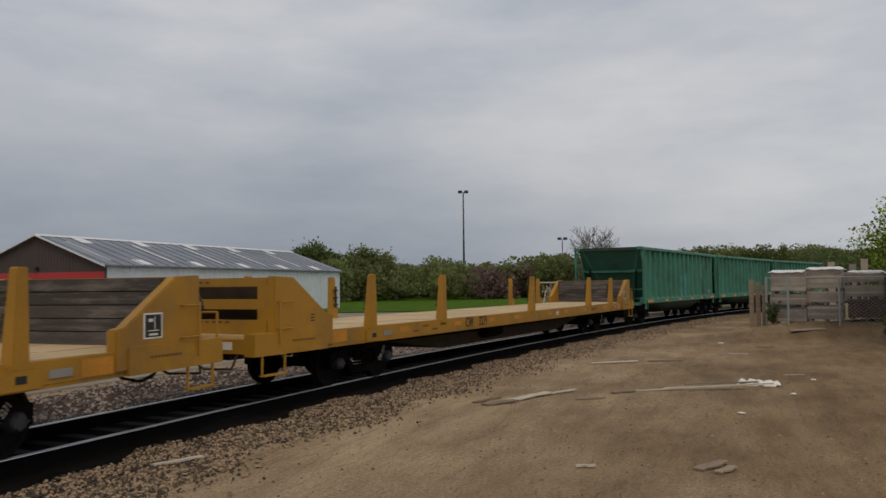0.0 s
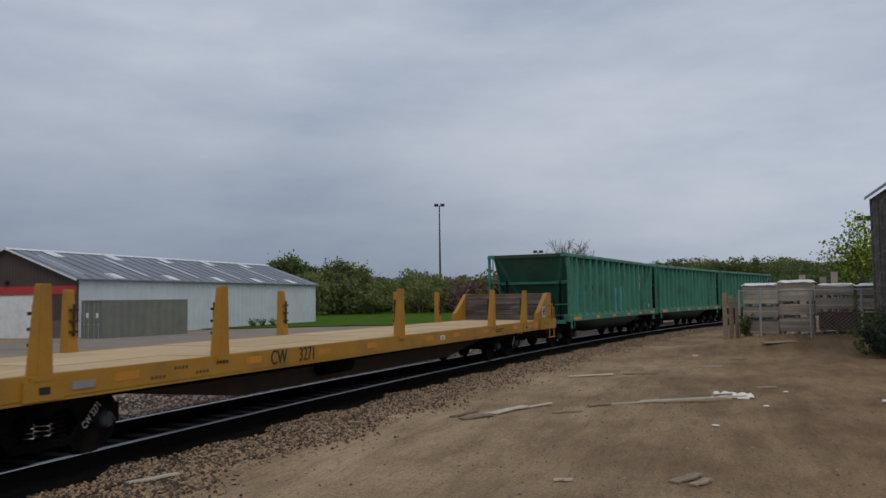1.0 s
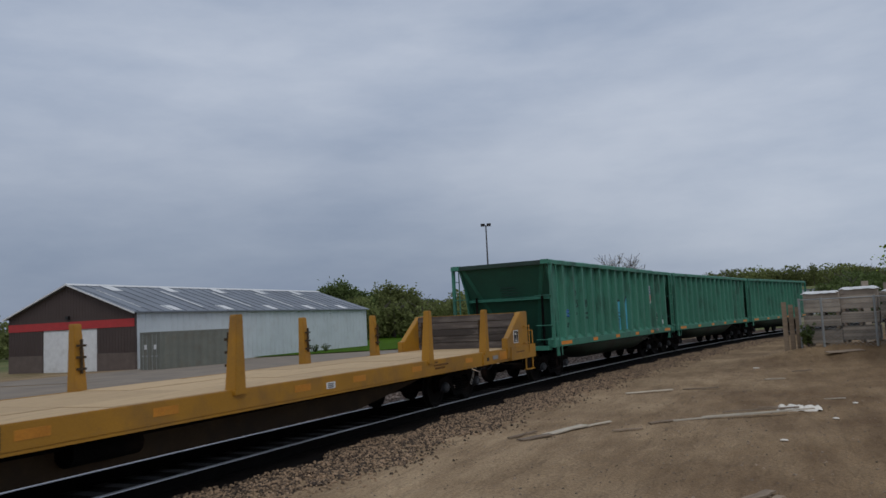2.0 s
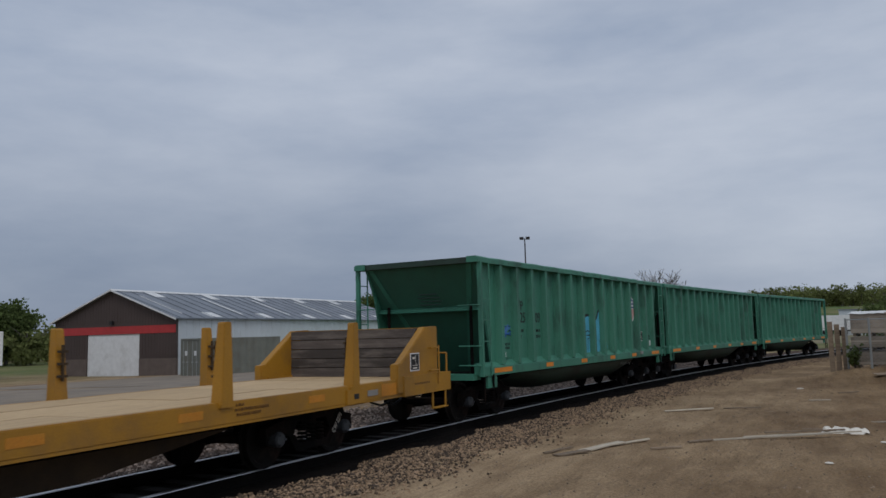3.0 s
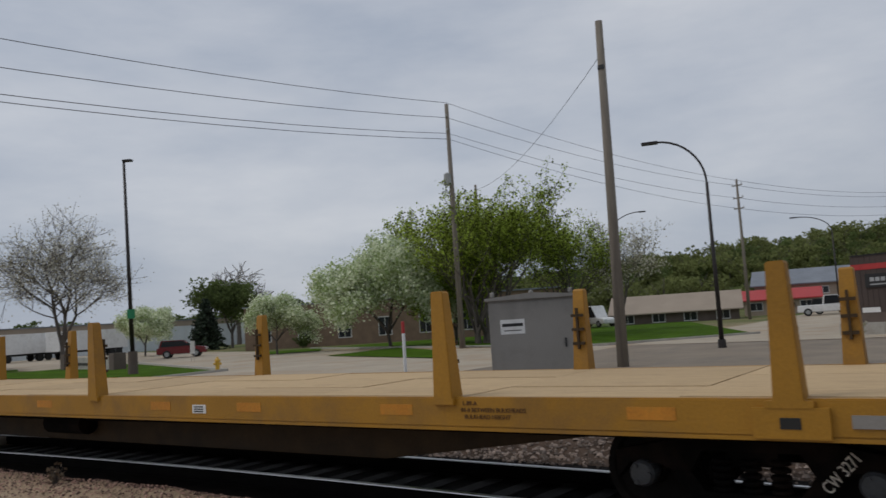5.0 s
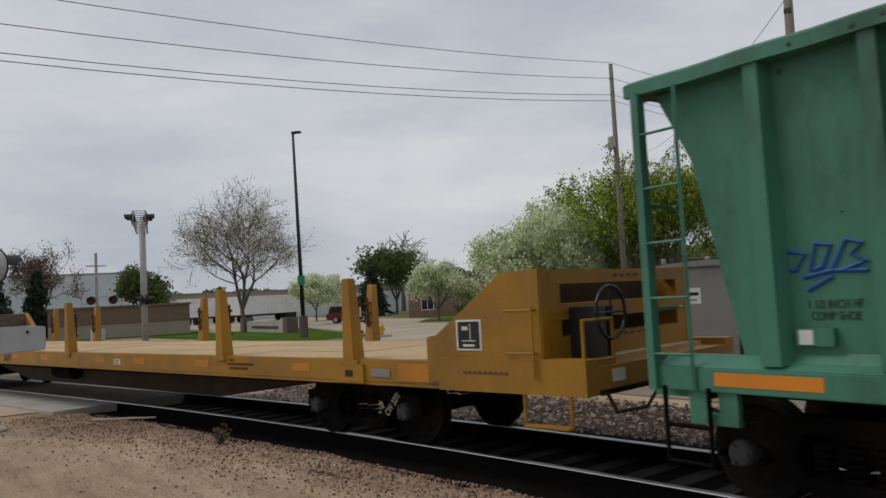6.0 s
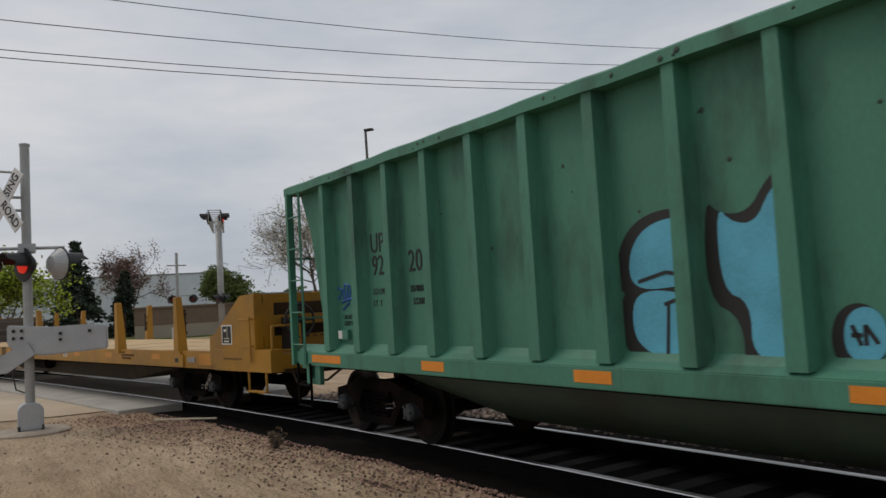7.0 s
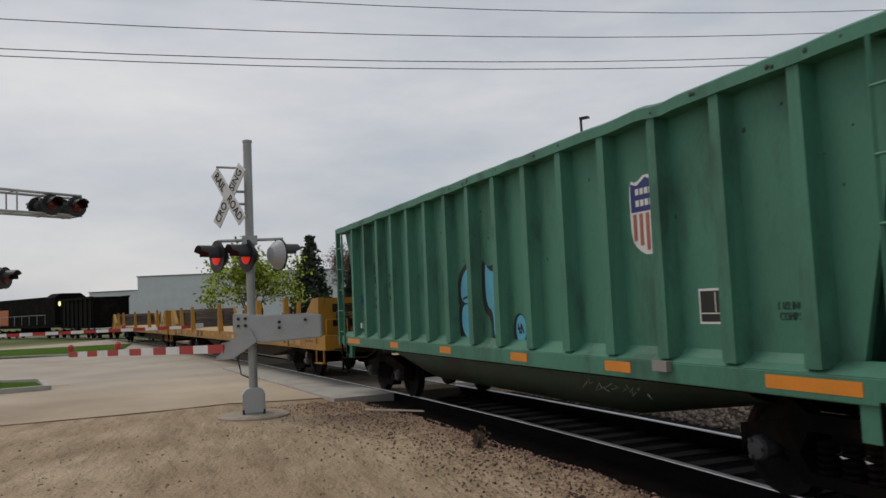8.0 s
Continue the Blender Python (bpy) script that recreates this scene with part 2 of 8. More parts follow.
M = dict(
    yellow=mat("yellow_car_paint", (0.37, 0.178, 0.010), 0.55, vary=0.14, scale=0.8, dirt=(0.15, 0.085, 0.03), dirt_amt=0.55, dirt_scale=0.9),
    green=mat("faded_green_paint", (0.05, 0.20, 0.132), 0.6, vary=0.12, scale=0.7, dirt=(0.024, 0.07, 0.048), dirt_amt=0.75, dirt_scale=1.6, stretch=(1, 1, 0.4)),
    # darkened car green: painted shade on the belly, grime on scuffs and end rail
    green_dark=mat("grimy_shaded_green", (0.02, 0.045, 0.03), 0.6, dirt=(0.014, 0.014, 0.011), dirt_amt=0.7),
    # side green darkened to paint the shade of the recessed ends
    green_end=mat("shaded_green_end", (0.034, 0.125, 0.08), 0.6, vary=0.12, scale=0.8, dirt=(0.03, 0.09, 0.06), dirt_amt=0.6),
    deck=mat("wood_deck_panel", (0.53, 0.38, 0.215), 0.85, spec=0.2, vary=0.12, scale=1.5, fine=25, dirt=(0.24, 0.17, 0.1), dirt_amt=0.45, dirt_scale=1.5, objrand=0.25, stretch=(1, 4, 1)),
    timber=mat("weathered_timber", (0.095, 0.078, 0.068), 0.9, vary=0.25, scale=1.2, fine=14, bump=0.5, objrand=0.4, stretch=(6, 0.8, 6), dirt=(0.22, 0.19, 0.16), dirt_amt=0.5),
    orange_faded=mat("faded_orange_reflector", (0.55, 0.215, 0.015), 0.5, vary=0.2, bump=0, dirt=(0.4, 0.19, 0.02), dirt_amt=0.9, dirt_scale=6),
    orange=mat("orange_reflector", (0.72, 0.24, 0.02), 0.4, vary=0.08, bump=0),
    # blacker than the paint itself: under-car shadow is mixed into the colour
    black=mat("shaded_black_underframe", (0.005, 0.0047, 0.0045), 0.95, vary=0.3, dirt=(0.026, 0.016, 0.012), dirt_amt=0.6, spec=0.1),
    brownsill=mat("grimy_brown_sill", (0.05, 0.029, 0.011), 0.85, vary=0.25, dirt=(0.02, 0.015, 0.01), dirt_amt=0.6),
    # worn steel with brown dirt, its base darkened to stand for shadow
    wheel=mat("shaded_worn_wheel_steel", (0.009, 0.0075, 0.0065), 0.8, vary=0.3, dirt=(0.045, 0.025, 0.017), dirt_amt=0.6, spec=0.15),
    cap=mat("bearing_cap_grey", (0.055, 0.06, 0.065), 0.6, vary=0.2),
    railtop=mat("polished_rail_head", (0.55, 0.55, 0.56), 0.32, metal=1.0, vary=0.1, bump=0.05),
    # rail sides coloured almost black, shadow below the head included
    railside=mat("shaded_rail_web", (0.006, 0.005, 0.0045), 0.95, vary=0.3, spec=0.1),
    tie=mat("creosote_tie", (0.020, 0.017, 0.015), 0.9, vary=0.3, bump=0.4, objrand=0.6, stretch=(1, 8, 8)),
    # near-black base colour holds the shade beneath the train
    ballast=mat("shaded_ballast", (0.010, 0.008, 0.007), 0.95, vary=0.4, scale=4, fine=45, bump=1.0, bdist=0.05, dirt=(0.022, 0.015, 0.012), dirt_amt=0.4, spec=0.08),
    shoulder=mat("ballast_shoulder", (0.085, 0.053, 0.035), 0.95, vary=0.5, scale=3, fine=38, bump=1.0, bdist=0.05, dirt=(0.16, 0.11, 0.08), dirt_amt=0.5, spec=0.2),
    stone=mat("ballast_stones", (0.25, 0.168, 0.10), 0.9, vary=0.3, scale=6, fine=60, bump=0.3, island=0.9, color2=(0.05, 0.034, 0.022)),
    stone_pale=mat("pale_ballast_stones", (0.27, 0.21, 0.172), 0.9, vary=0.26, scale=6, fine=60, bump=0.3, island=0.9),
    stone_pink=mat("pink_gravel", (0.35, 0.215, 0.165), 0.9, vary=0.35, scale=6, fine=60, bump=0.3, island=0.9),
    white=mat("white_paint", (0.74, 0.74, 0.73), 0.6, vary=0.06, dirt=(0.4, 0.38, 0.34), dirt_amt=0.3),
    red=mat("red_paint", (0.42, 0.03, 0.03), 0.5, vary=0.1),
    ink=mat("black_lettering", (0.012, 0.012, 0.012), 0.6, vary=0.1, bump=0),
    ink_green=mat("dim_green_lettering", (0.02, 0.05, 0.038), 0.7, vary=0.1, bump=0),
    ink_brown=mat("brown_lettering", (0.12, 0.055, 0.015), 0.7, vary=0.1, bump=0),
    blue=mat("light_blue_spray_paint", (0.09, 0.4, 0.55), 0.6, vary=0.15, bump=0),
    darkblue=mat("blue_spray_paint", (0.025, 0.12, 0.36), 0.6, vary=0.2, bump=0),
    navy=mat("navy_paint", (0.018, 0.035, 0.17), 0.5, vary=0.1, bump=0),
    stripe=mat("faded_red_stripe", (0.42, 0.13, 0.09), 0.6, vary=0.1, bump=0),
    cream=mat("cream_sticker", (0.72, 0.67, 0.58), 0.6, vary=0.08, bump=0),
    mast=mat("galvanised_mast", (0.36, 0.37, 0.36), 0.5, metal=0.3, vary=0.12, scale=2),
    alu=mat("grey_mechanism_case", (0.42, 0.43, 0.44), 0.55, metal=0.2, vary=0.1, scale=2, dirt=(0.25, 0.24, 0.22), dirt_amt=0.4),
    matt_black=mat("matt_black", (0.012, 0.012, 0.013), 0.5, vary=0.2, bump=0.05),
    pole_wood=mat("weathered_pole_wood", (0.23, 0.20, 0.165), 0.9, vary=0.2, scale=1.5, fine=20, bump=0.4, stretch=(6, 6, 0.5)),
    bronze=mat("dark_bronze_pole", (0.03, 0.025, 0.024), 0.5, metal=0.3),
    brown_wall=mat("brown_ribbed_cladding", (0.068, 0.048, 0.042), 0.75, vary=0.08, scale=0.6),
    taupe=mat("taupe_block_base", (0.13, 0.10, 0.085), 0.9, vary=0.12, scale=2, bump=0.3),
    metal_white=mat("white_metal_siding", (0.58, 0.62, 0.64), 0.55, vary=0.06, scale=0.5, dirt=(0.42, 0.42, 0.41), dirt_amt=0.3),
    roof=mat("galvanised_roof_sheet", (0.21, 0.23, 0.26), 0.5, metal=0.35, vary=0.15, scale=0.5, fine=8, bump=0.05),
    roof_light=mat("pale_roof_sheet", (0.68, 0.68, 0.67), 0.6, vary=0.1),
    container=mat("grey_green_container_paint", (0.165, 0.17, 0.14), 0.65, vary=0.12, scale=1, dirt=(0.12, 0.09, 0.06), dirt_amt=0.4),
    brick=mat("tan_brick", (0.23, 0.155, 0.105), 0.9, vary=0.15, scale=1.5, fine=12),
    tan=mat("tan_cladding", (0.33, 0.27, 0.21), 0.85, vary=0.08, scale=0.6),
    brownband=mat("brown_fascia", (0.17, 0.115, 0.08), 0.8, vary=0.1),
    glass=mat("dark_window_glass", (0.02, 0.024, 0.028), 0.08, vary=0.1, bump=0),
    concrete=mat("concrete", (0.42, 0.40, 0.36), 0.9, vary=0.12, scale=1.5, fine=30, bump=0.3, dirt=(0.25, 0.22, 0.19), dirt_amt=0.4),
    conc_old=mat("stained_concrete_block", (0.40, 0.335, 0.265), 0.95, vary=0.2, scale=2, bump=0.5, dirt=(0.18, 0.15, 0.12), dirt_amt=0.6, objrand=0.4),
    asphalt=mat("asphalt", (0.25, 0.208, 0.162), 0.9, spec=0.15, vary=0.12, scale=0.5, fine=60, bump=0.3, dirt=(0.13, 0.12, 0.11), dirt_amt=0.4, dirt_scale=0.4),
    road_conc=mat("pale_concrete_road", (0.42, 0.36, 0.28), 0.9, spec=0.2, vary=0.12, scale=0.4, fine=50, bump=0.2, dirt=(0.36, 0.27, 0.185), dirt_amt=0.9, dirt_scale=0.3),
    grass=mat("grass", (0.065, 0.13, 0.008), 0.95, spec=0.05, vary=0.3, scale=0.6, fine=30, bump=0.8, bdist=0.05),
    field=mat("dry_field", (0.22, 0.19, 0.10), 0.95, vary=0.25, scale=0.15, fine=6, bump=0.5),
    bark=mat("tree_bark", (0.12, 0.102, 0.088), 0.95, vary=0.25, scale=4, fine=20, bump=0.5, stretch=(4, 4, 1)),
    leaf=mat("fresh_green_leaves", (0.32, 0.41, 0.065), 0.8, vary=0.35, scale=0.5, fine=6, bump=0, island=0.7),
    leaf_dark=mat("dark_green_leaves", (0.125, 0.165, 0.055), 0.85, vary=0.2, scale=0.25, fine=6, bump=0, island=0.3),
    leaf_olive=mat("olive_spring_leaves", (0.20, 0.225, 0.08), 0.85, vary=0.25, scale=0.06, fine=3, bump=0, island=0.3),
    blossom=mat("white_blossom", (0.74, 0.76, 0.62), 0.85, vary=0.3, scale=0.5, fine=6, bump=0, island=0.6, color2=(0.33, 0.42, 0.17)),
    bud=mat("pale_buds", (0.52, 0.50, 0.42), 0.85, vary=0.3, scale=0.5, fine=6, bump=0, island=0.6, color2=(0.34, 0.32, 0.22)),
    purple=mat("purple_brown_buds", (0.24, 0.155, 0.13), 0.9, vary=0.3, scale=0.5, fine=6, bump=0, island=0.6),
    spruce=mat("spruce_needles", (0.034, 0.055, 0.03), 0.9, vary=0.35, scale=0.5, fine=6, bump=0, island=0.6),
    wood_new=mat("bleached_lumber", (0.50, 0.43, 0.33), 0.9, vary=0.15, scale=3, fine=20, bump=0.3, objrand=0.4, stretch=(1, 6, 6)),
    wood_old=mat("grey_scrap_wood", (0.25, 0.185, 0.125), 0.9, vary=0.2, scale=3, fine=20, bump=0.4, objrand=0.4, stretch=(1, 6, 6)),
    rust=mat("rusty_sheet", (0.085, 0.045, 0.03), 0.85, vary=0.3, scale=2),
    galv=mat("galvanised_box", (0.27, 0.255, 0.235), 0.55, metal=0.1, vary=0.08, scale=0.8, dirt=(0.16, 0.15, 0.14), dirt_amt=0.4),
    car_red=mat("dark_red_car_paint", (0.16, 0.012, 0.014), 0.25, vary=0.05, bump=0),
    rubber=mat("rubber", (0.015, 0.015, 0.015), 0.8, vary=0.2),
    plastic=mat("white_plastic_sheet", (0.72, 0.72, 0.70), 0.5, vary=0.1),
    hydrant=mat("yellow_hydrant_paint", (0.62, 0.36, 0.03), 0.45, vary=0.1),
    sign_green=mat("street_sign_green", (0.01, 0.22, 0.09), 0.4, vary=0.1, bump=0),
    dirt_clod=mat("loose_dirt", (0.26, 0.195, 0.135), 0.95, vary=0.3, scale=2, fine=25, bump=0.6, island=0.4),
    loco_orange=mat("orange_loco_paint", (0.55, 0.12, 0.02), 0.5, vary=0.15),
    red_glow=glow("red_signal_lens", (0.55, 0.025, 0.015), 0.5),
    lens_off=mat("unlit_red_lens", (0.10, 0.008, 0.008), 0.2, vary=0.1, bump=0),
    lamp_glow=glow("cab_lamp", (0.9, 0.85, 0.4), 1.0),
)


def dusty_road():
    """Pale concrete that vanishes under drifted sand towards the yard."""
    m = mat("dusty_concrete_road", (0.40, 0.35, 0.285), 0.9, vary=0.14, scale=0.4, fine=50, bump=0.2, dirt=(0.33, 0.26, 0.19), dirt_amt=0.8, dirt_scale=0.3)
    n, l = m.node_tree.nodes, m.node_tree.links
    b = n["Principled BSDF"]
    tc, ax = n.new("ShaderNodeTexCoord"), n.new("ShaderNodeSeparateXYZ")
    l.new(tc.outputs["Object"], ax.inputs[0])
    wob, edge, sand, mx = n.new("ShaderNodeTexNoise"), n.new("ShaderNodeMapRange"), n.new("ShaderNodeValToRGB"), n.new("ShaderNodeMix")
    wob.inputs["Scale"].default_value, wob.inputs["Detail"].default_value = 0.25, 6
    l.new(tc.outputs["Object"], wob.inputs["Vector"])
    at = n.new("ShaderNodeMath")
    at.operation = "MULTIPLY_ADD"
    at.inputs[1].default_value = 9.0
    l.new(wob.outputs["Fac"], at.inputs[0])
    l.new(ax.outputs["Y"], at.inputs[2])
    edge.inputs["From Min"].default_value, edge.inputs["From Max"].default_value = -24.0, -16.5
    l.new(at.outputs[0], edge.inputs["Value"])
    sand.color_ramp.elements[0].color, sand.color_ramp.elements[1].color = (0.33, 0.245, 0.165, 1), (0.50, 0.40, 0.29, 1)
    sand.color_ramp.elements[0].position, sand.color_ramp.elements[1].position = 0.35, 0.68
    l.new(wob.outputs["Fac"], sand.inputs["Fac"])
    mx.data_type = "RGBA"
    l.new(edge.outputs[0], mx.inputs[0])
    l.new(b.inputs["Base Color"].links[0].from_socket, mx.inputs[6])
    l.new(sand.outputs["Color"], mx.inputs[7])
    l.new(mx.outputs[2], b.inputs["Base Color"])
    return m


M["road_dusty"] = dusty_road()

# leaves let part of the light through
for key in ("leaf", "leaf_dark", "leaf_olive", "blossom", "bud", "purple"):
    nt = M[key].node_tree
    bsdf, out = nt.nodes["Principled BSDF"], nt.nodes["Material Output"]
    tl, mx = nt.nodes.new("ShaderNodeBsdfTranslucent"), nt.nodes.new("ShaderNodeMixShader")
    mx.inputs[0].default_value = 0.45
    bsdf.inputs["Specular IOR Level"].default_value = 0.15
    nt.links.new(bsdf.inputs["Base Color"].links[0].from_socket, tl.inputs["Color"])
    nt.links.new(bsdf.outputs[0], mx.inputs[1])
    nt.links.new(tl.outputs[0], mx.inputs[2])
    nt.links.new(mx.outputs[0], out.inputs["Surface"])

# ---- mesh helpers ----
def box(bm, x0, x1, y0, y1, z0, z1):
    vs = [bm.verts.new(p) for p in ((x0, y0, z0), (x1, y0, z0), (x1, y1, z0), (x0, y1, z0), (x0, y0, z1), (x1, y0, z1), (x1, y1, z1), (x0, y1, z1))]
    for f in ((3, 2, 1, 0), (4, 5, 6, 7), (0, 1, 5, 4), (1, 2, 6, 5), (2, 3, 7, 6), (3, 0, 4, 7)):
        bm.faces.new([vs[i] for i in f])
    return bm


def prism(bm, pts, axis, a0, a1):
    """Extrudes a polygon along an axis from a0 to a1. pts lie in the other two axes, in their order."""
    def at(p, a):
        return {"x": (a, p[0], p[1]), "y": (p[0], a, p[1]), "z": (p[0], p[1], a)}[axis]
    lo, hi = [bm.verts.new(at(p, a0)) for p in pts], [bm.verts.new(at(p, a1)) for p in pts]
    n = len(pts)
    faces = [bm.faces.new(lo), bm.faces.new(hi[::-1])]
    for i in range(n):
        faces.append(bm.faces.new((lo[i], hi[i], hi[(i + 1) % n], lo[(i + 1) % n])))
    bmesh.ops.recalc_face_normals(bm, faces=faces)
    return bm


def tube(bm, a, b, r0, r1=None, n=8, caps=True):
    a, b = Vector(a), Vector(b)
    r1 = r0 if r1 is None else r1
    q = (b - a).to_track_quat("Z", "Y")
    rings = []
    for c, r in ((a, r0), (b, r1)):
        rings.append([bm.verts.new(c + q @ Vector((r * math.cos(2 * math.pi * i / n), r * math.sin(2 * math.pi * i / n), 0))) for i in range(n)])
    for i in range(n):
        bm.faces.new((rings[0][i], rings[0][(i + 1) % n], rings[1][(i + 1) % n], rings[1][i]))
    if caps:
        bm.faces.new(rings[0][::-1])
        bm.faces.new(rings[1])
    return bm


def pipe(bm, pts, r, n=6):
    """One bent tube through the points."""
    pts = [Vector(p) for p in pts]
    rings = []
    for i, p in enumerate(pts):
        d = (pts[min(i + 1, len(pts) - 1)] - p).normalized() + (p - pts[max(i - 1, 0)]).normalized()
        q = (d if d.length > 1e-6 else Vector((0, 0, 1))).to_track_quat("Z", "Y")
        rings.append([bm.verts.new(p + q @ Vector((r * math.cos(2 * math.pi * k / n), r * math.sin(2 * math.pi * k / n), 0))) for k in range(n)])
    for a, b in zip(rings, rings[1:]):
        # pair the rings by their nearest corners
        j = min(range(n), key=lambda m: sum((a[k].co - b[(k + m) % n].co).length for k in range(n)))
        for k in range(n):
            bm.faces.new((a[k], a[(k + 1) % n], b[(k + 1 + j) % n], b[(k + j) % n]))
    bm.faces.new(rings[0][::-1])
    bm.faces.new(rings[-1])
    return bm


def lathe(bm, prof, n=16, origin=(0, 0, 0), axis="z"):
    """Turns a profile of (radius, height) about an axis."""
    o = Vector(origin)
    rings = []
    for r, h in prof:
        ring = []
        for i in range(n):
            c, s = r * math.cos(2 * math.pi * i / n), r * math.sin(2 * math.pi * i / n)
            ring.append(bm.verts.new(o + Vector({"z": (c, s, h), "y": (c, h, s), "x": (h, c, s)}[axis])))
        rings.append(ring)
    fs = []
    for p, q in zip(rings, rings[1:]):
        for i in range(n):
            fs.append(bm.faces.new((p[i], p[(i + 1) % n], q[(i + 1) % n], q[i])))
    fs.append(bm.faces.new(rings[0][::-1]))
    fs.append(bm.faces.new(rings[-1]))
    bmesh.ops.recalc_face_normals(bm, faces=fs)
    return bm


def mesh_of(name, bm, material, bevel=0.0, smooth=False):
    if bevel:
        bmesh.ops.bevel(bm, geom=[e for e in bm.edges if e.is_manifold and e.calc_face_angle(0) > 0.6], offset=bevel, segments=2, affect="EDGES", clamp_overlap=True)
    me = bpy.data.meshes.new(name)
    bm.to_mesh(me)
    bm.free()
    me.materials.append(M[material])
    if smooth:
        for p in me.polygons:
            p.use_smooth = True
    return me


def part(name, bm, material, parent, label="", bevel=0.0, smooth=False):
    ob = new(name, mesh_of(name, bm, material, bevel, smooth))
    ob.parent = parent
    return tagged(ob, label=label)


def thing(name, bm, material, label, category, m=None, group="", kind="", bevel=0.0, smooth=False):
    ob = new(name, mesh_of(name, bm, material, bevel, smooth))
    if m is not None:
        ob.matrix_basis = m
    return tagged(ob, label, category, group, kind)


def empty(name, label, category, m=None, group="", kind=""):
    ob = new(name)
    ob.empty_display_size = 0.3
    if m is not None:
        ob.matrix_basis = m
    return tagged(ob, label, category, group, kind)


def B():
    return bmesh.new()


def lettering(name, text, size, material, parent, m, label="", depth=0.004, squeeze=1.0):
    """Text in the built-in font as a thin mesh: x along the line, z up, facing -y, before m."""
    cu = bpy.data.curves.new(name, "FONT")
    cu.body, cu.size, cu.extrude, cu.align_x, cu.align_y = text, size, depth, "CENTER", "CENTER"
    cu.resolution_u = 3
    tmp = bpy.data.objects.new(name, cu)
    scene.collection.objects.link(tmp)
    me = bpy.data.meshes.new_from_object(tmp.evaluated_get(bpy.context.evaluated_depsgraph_get()))
    bpy.data.objects.remove(tmp)
    bpy.data.curves.remove(cu)
    me.transform(m @ Matrix.Rotation(math.pi / 2, 4, "X") @ Matrix.Diagonal((squeeze, 1, 1, 1)))
    me.materials.clear()
    me.materials.append(M[material])
    ob = new(name, me)
    ob.parent = parent
    return tagged(ob, label=label)


# ---- the track: centre line by its length s, which grows against the train's way ----
def curvature(s):
    if s > 0:
        return 0.0045
    if s > -20:
        return 0.0094
    if s > -64:
        return 0.0011
    return 0.010


TRACK = {}
DS = 0.25
for way in (1, -1):
    x, y, a = -8.44, 0.0, -0.0082
    for i in range(0, 900):
        TRACK[i * way] = (x, y, a)
        k = curvature((i + 0.5) * way * DS)
        a2 = a + k * DS * way
        x += math.sin((a + a2) / 2) * DS * way
        y += math.cos((a + a2) / 2) * DS * way
        a = a2


def track(s):
    """Place and heading on the centre line: x, y, angle of the tangent from +y towards +x."""
    u = max(-898.0, min(898.0, s / DS))
    i = math.floor(u)
    f, p, q = u - i, TRACK[i], TRACK[i + 1]
    return tuple(p[j] * (1 - f) + q[j] * f for j in range(3))


def beside(s, off, z=0.0):
    """A place off metres from the centre line, away from the camera's side where positive."""
    x, y, a = track(s)
    return Vector((x - math.cos(a) * off, y + math.sin(a) * off, z))


def on_track(s, half):
    """The pose of a car whose trucks stand half metres before and behind s. Its x runs towards the train's rear, its y away from the camera."""
    p, q = beside(s - half, 0), beside(s + half, 0)
    d = q - p
    o = (p + q) / 2
    return Matrix.Translation(o) @ Matrix.Rotation(math.atan2(d.y, d.x), 4, "Z")


# ---- the ground: one sheet to the horizon ----
DIRT_Z = -0.07


def smooth(a, b, v):
    t = max(0.0, min(1.0, (v - a) / (b - a)))
    return t * t * (3 - 2 * t)


# centre line as x over y, to find a place's distance from it
LINE = [track(s) for s in range(-40, 121)]
LINE_Y, LINE_X, LINE_A = [p[1] for p in LINE], [p[0] for p in LINE], [p[2] for p in LINE]


def trench(x, y):
    """How deep the ground is dug out under the ballast."""
    if not -24 < y < 118:
        return 0.0
    i = max(0, min(len(LINE_Y) - 2, int(np.searchsorted(LINE_Y, y)) - 1))
    f = (y - LINE_Y[i]) / (LINE_Y[i + 1] - LINE_Y[i])
    off = -(x - LINE_X[i] - f * (LINE_X[i + 1] - LINE_X[i])) * math.cos(LINE_A[i])
    s = i - 40 + f
    near = -2.42 + 0.75 * smooth(5, -5, s) + 0.12 * noise.noise((s * 0.9, 3.0, 0.0))
    return 0.3 * smooth(near, near + 0.4, off) * smooth(3.75, 3.4, off) * smooth(-19.6, -18.9, s)


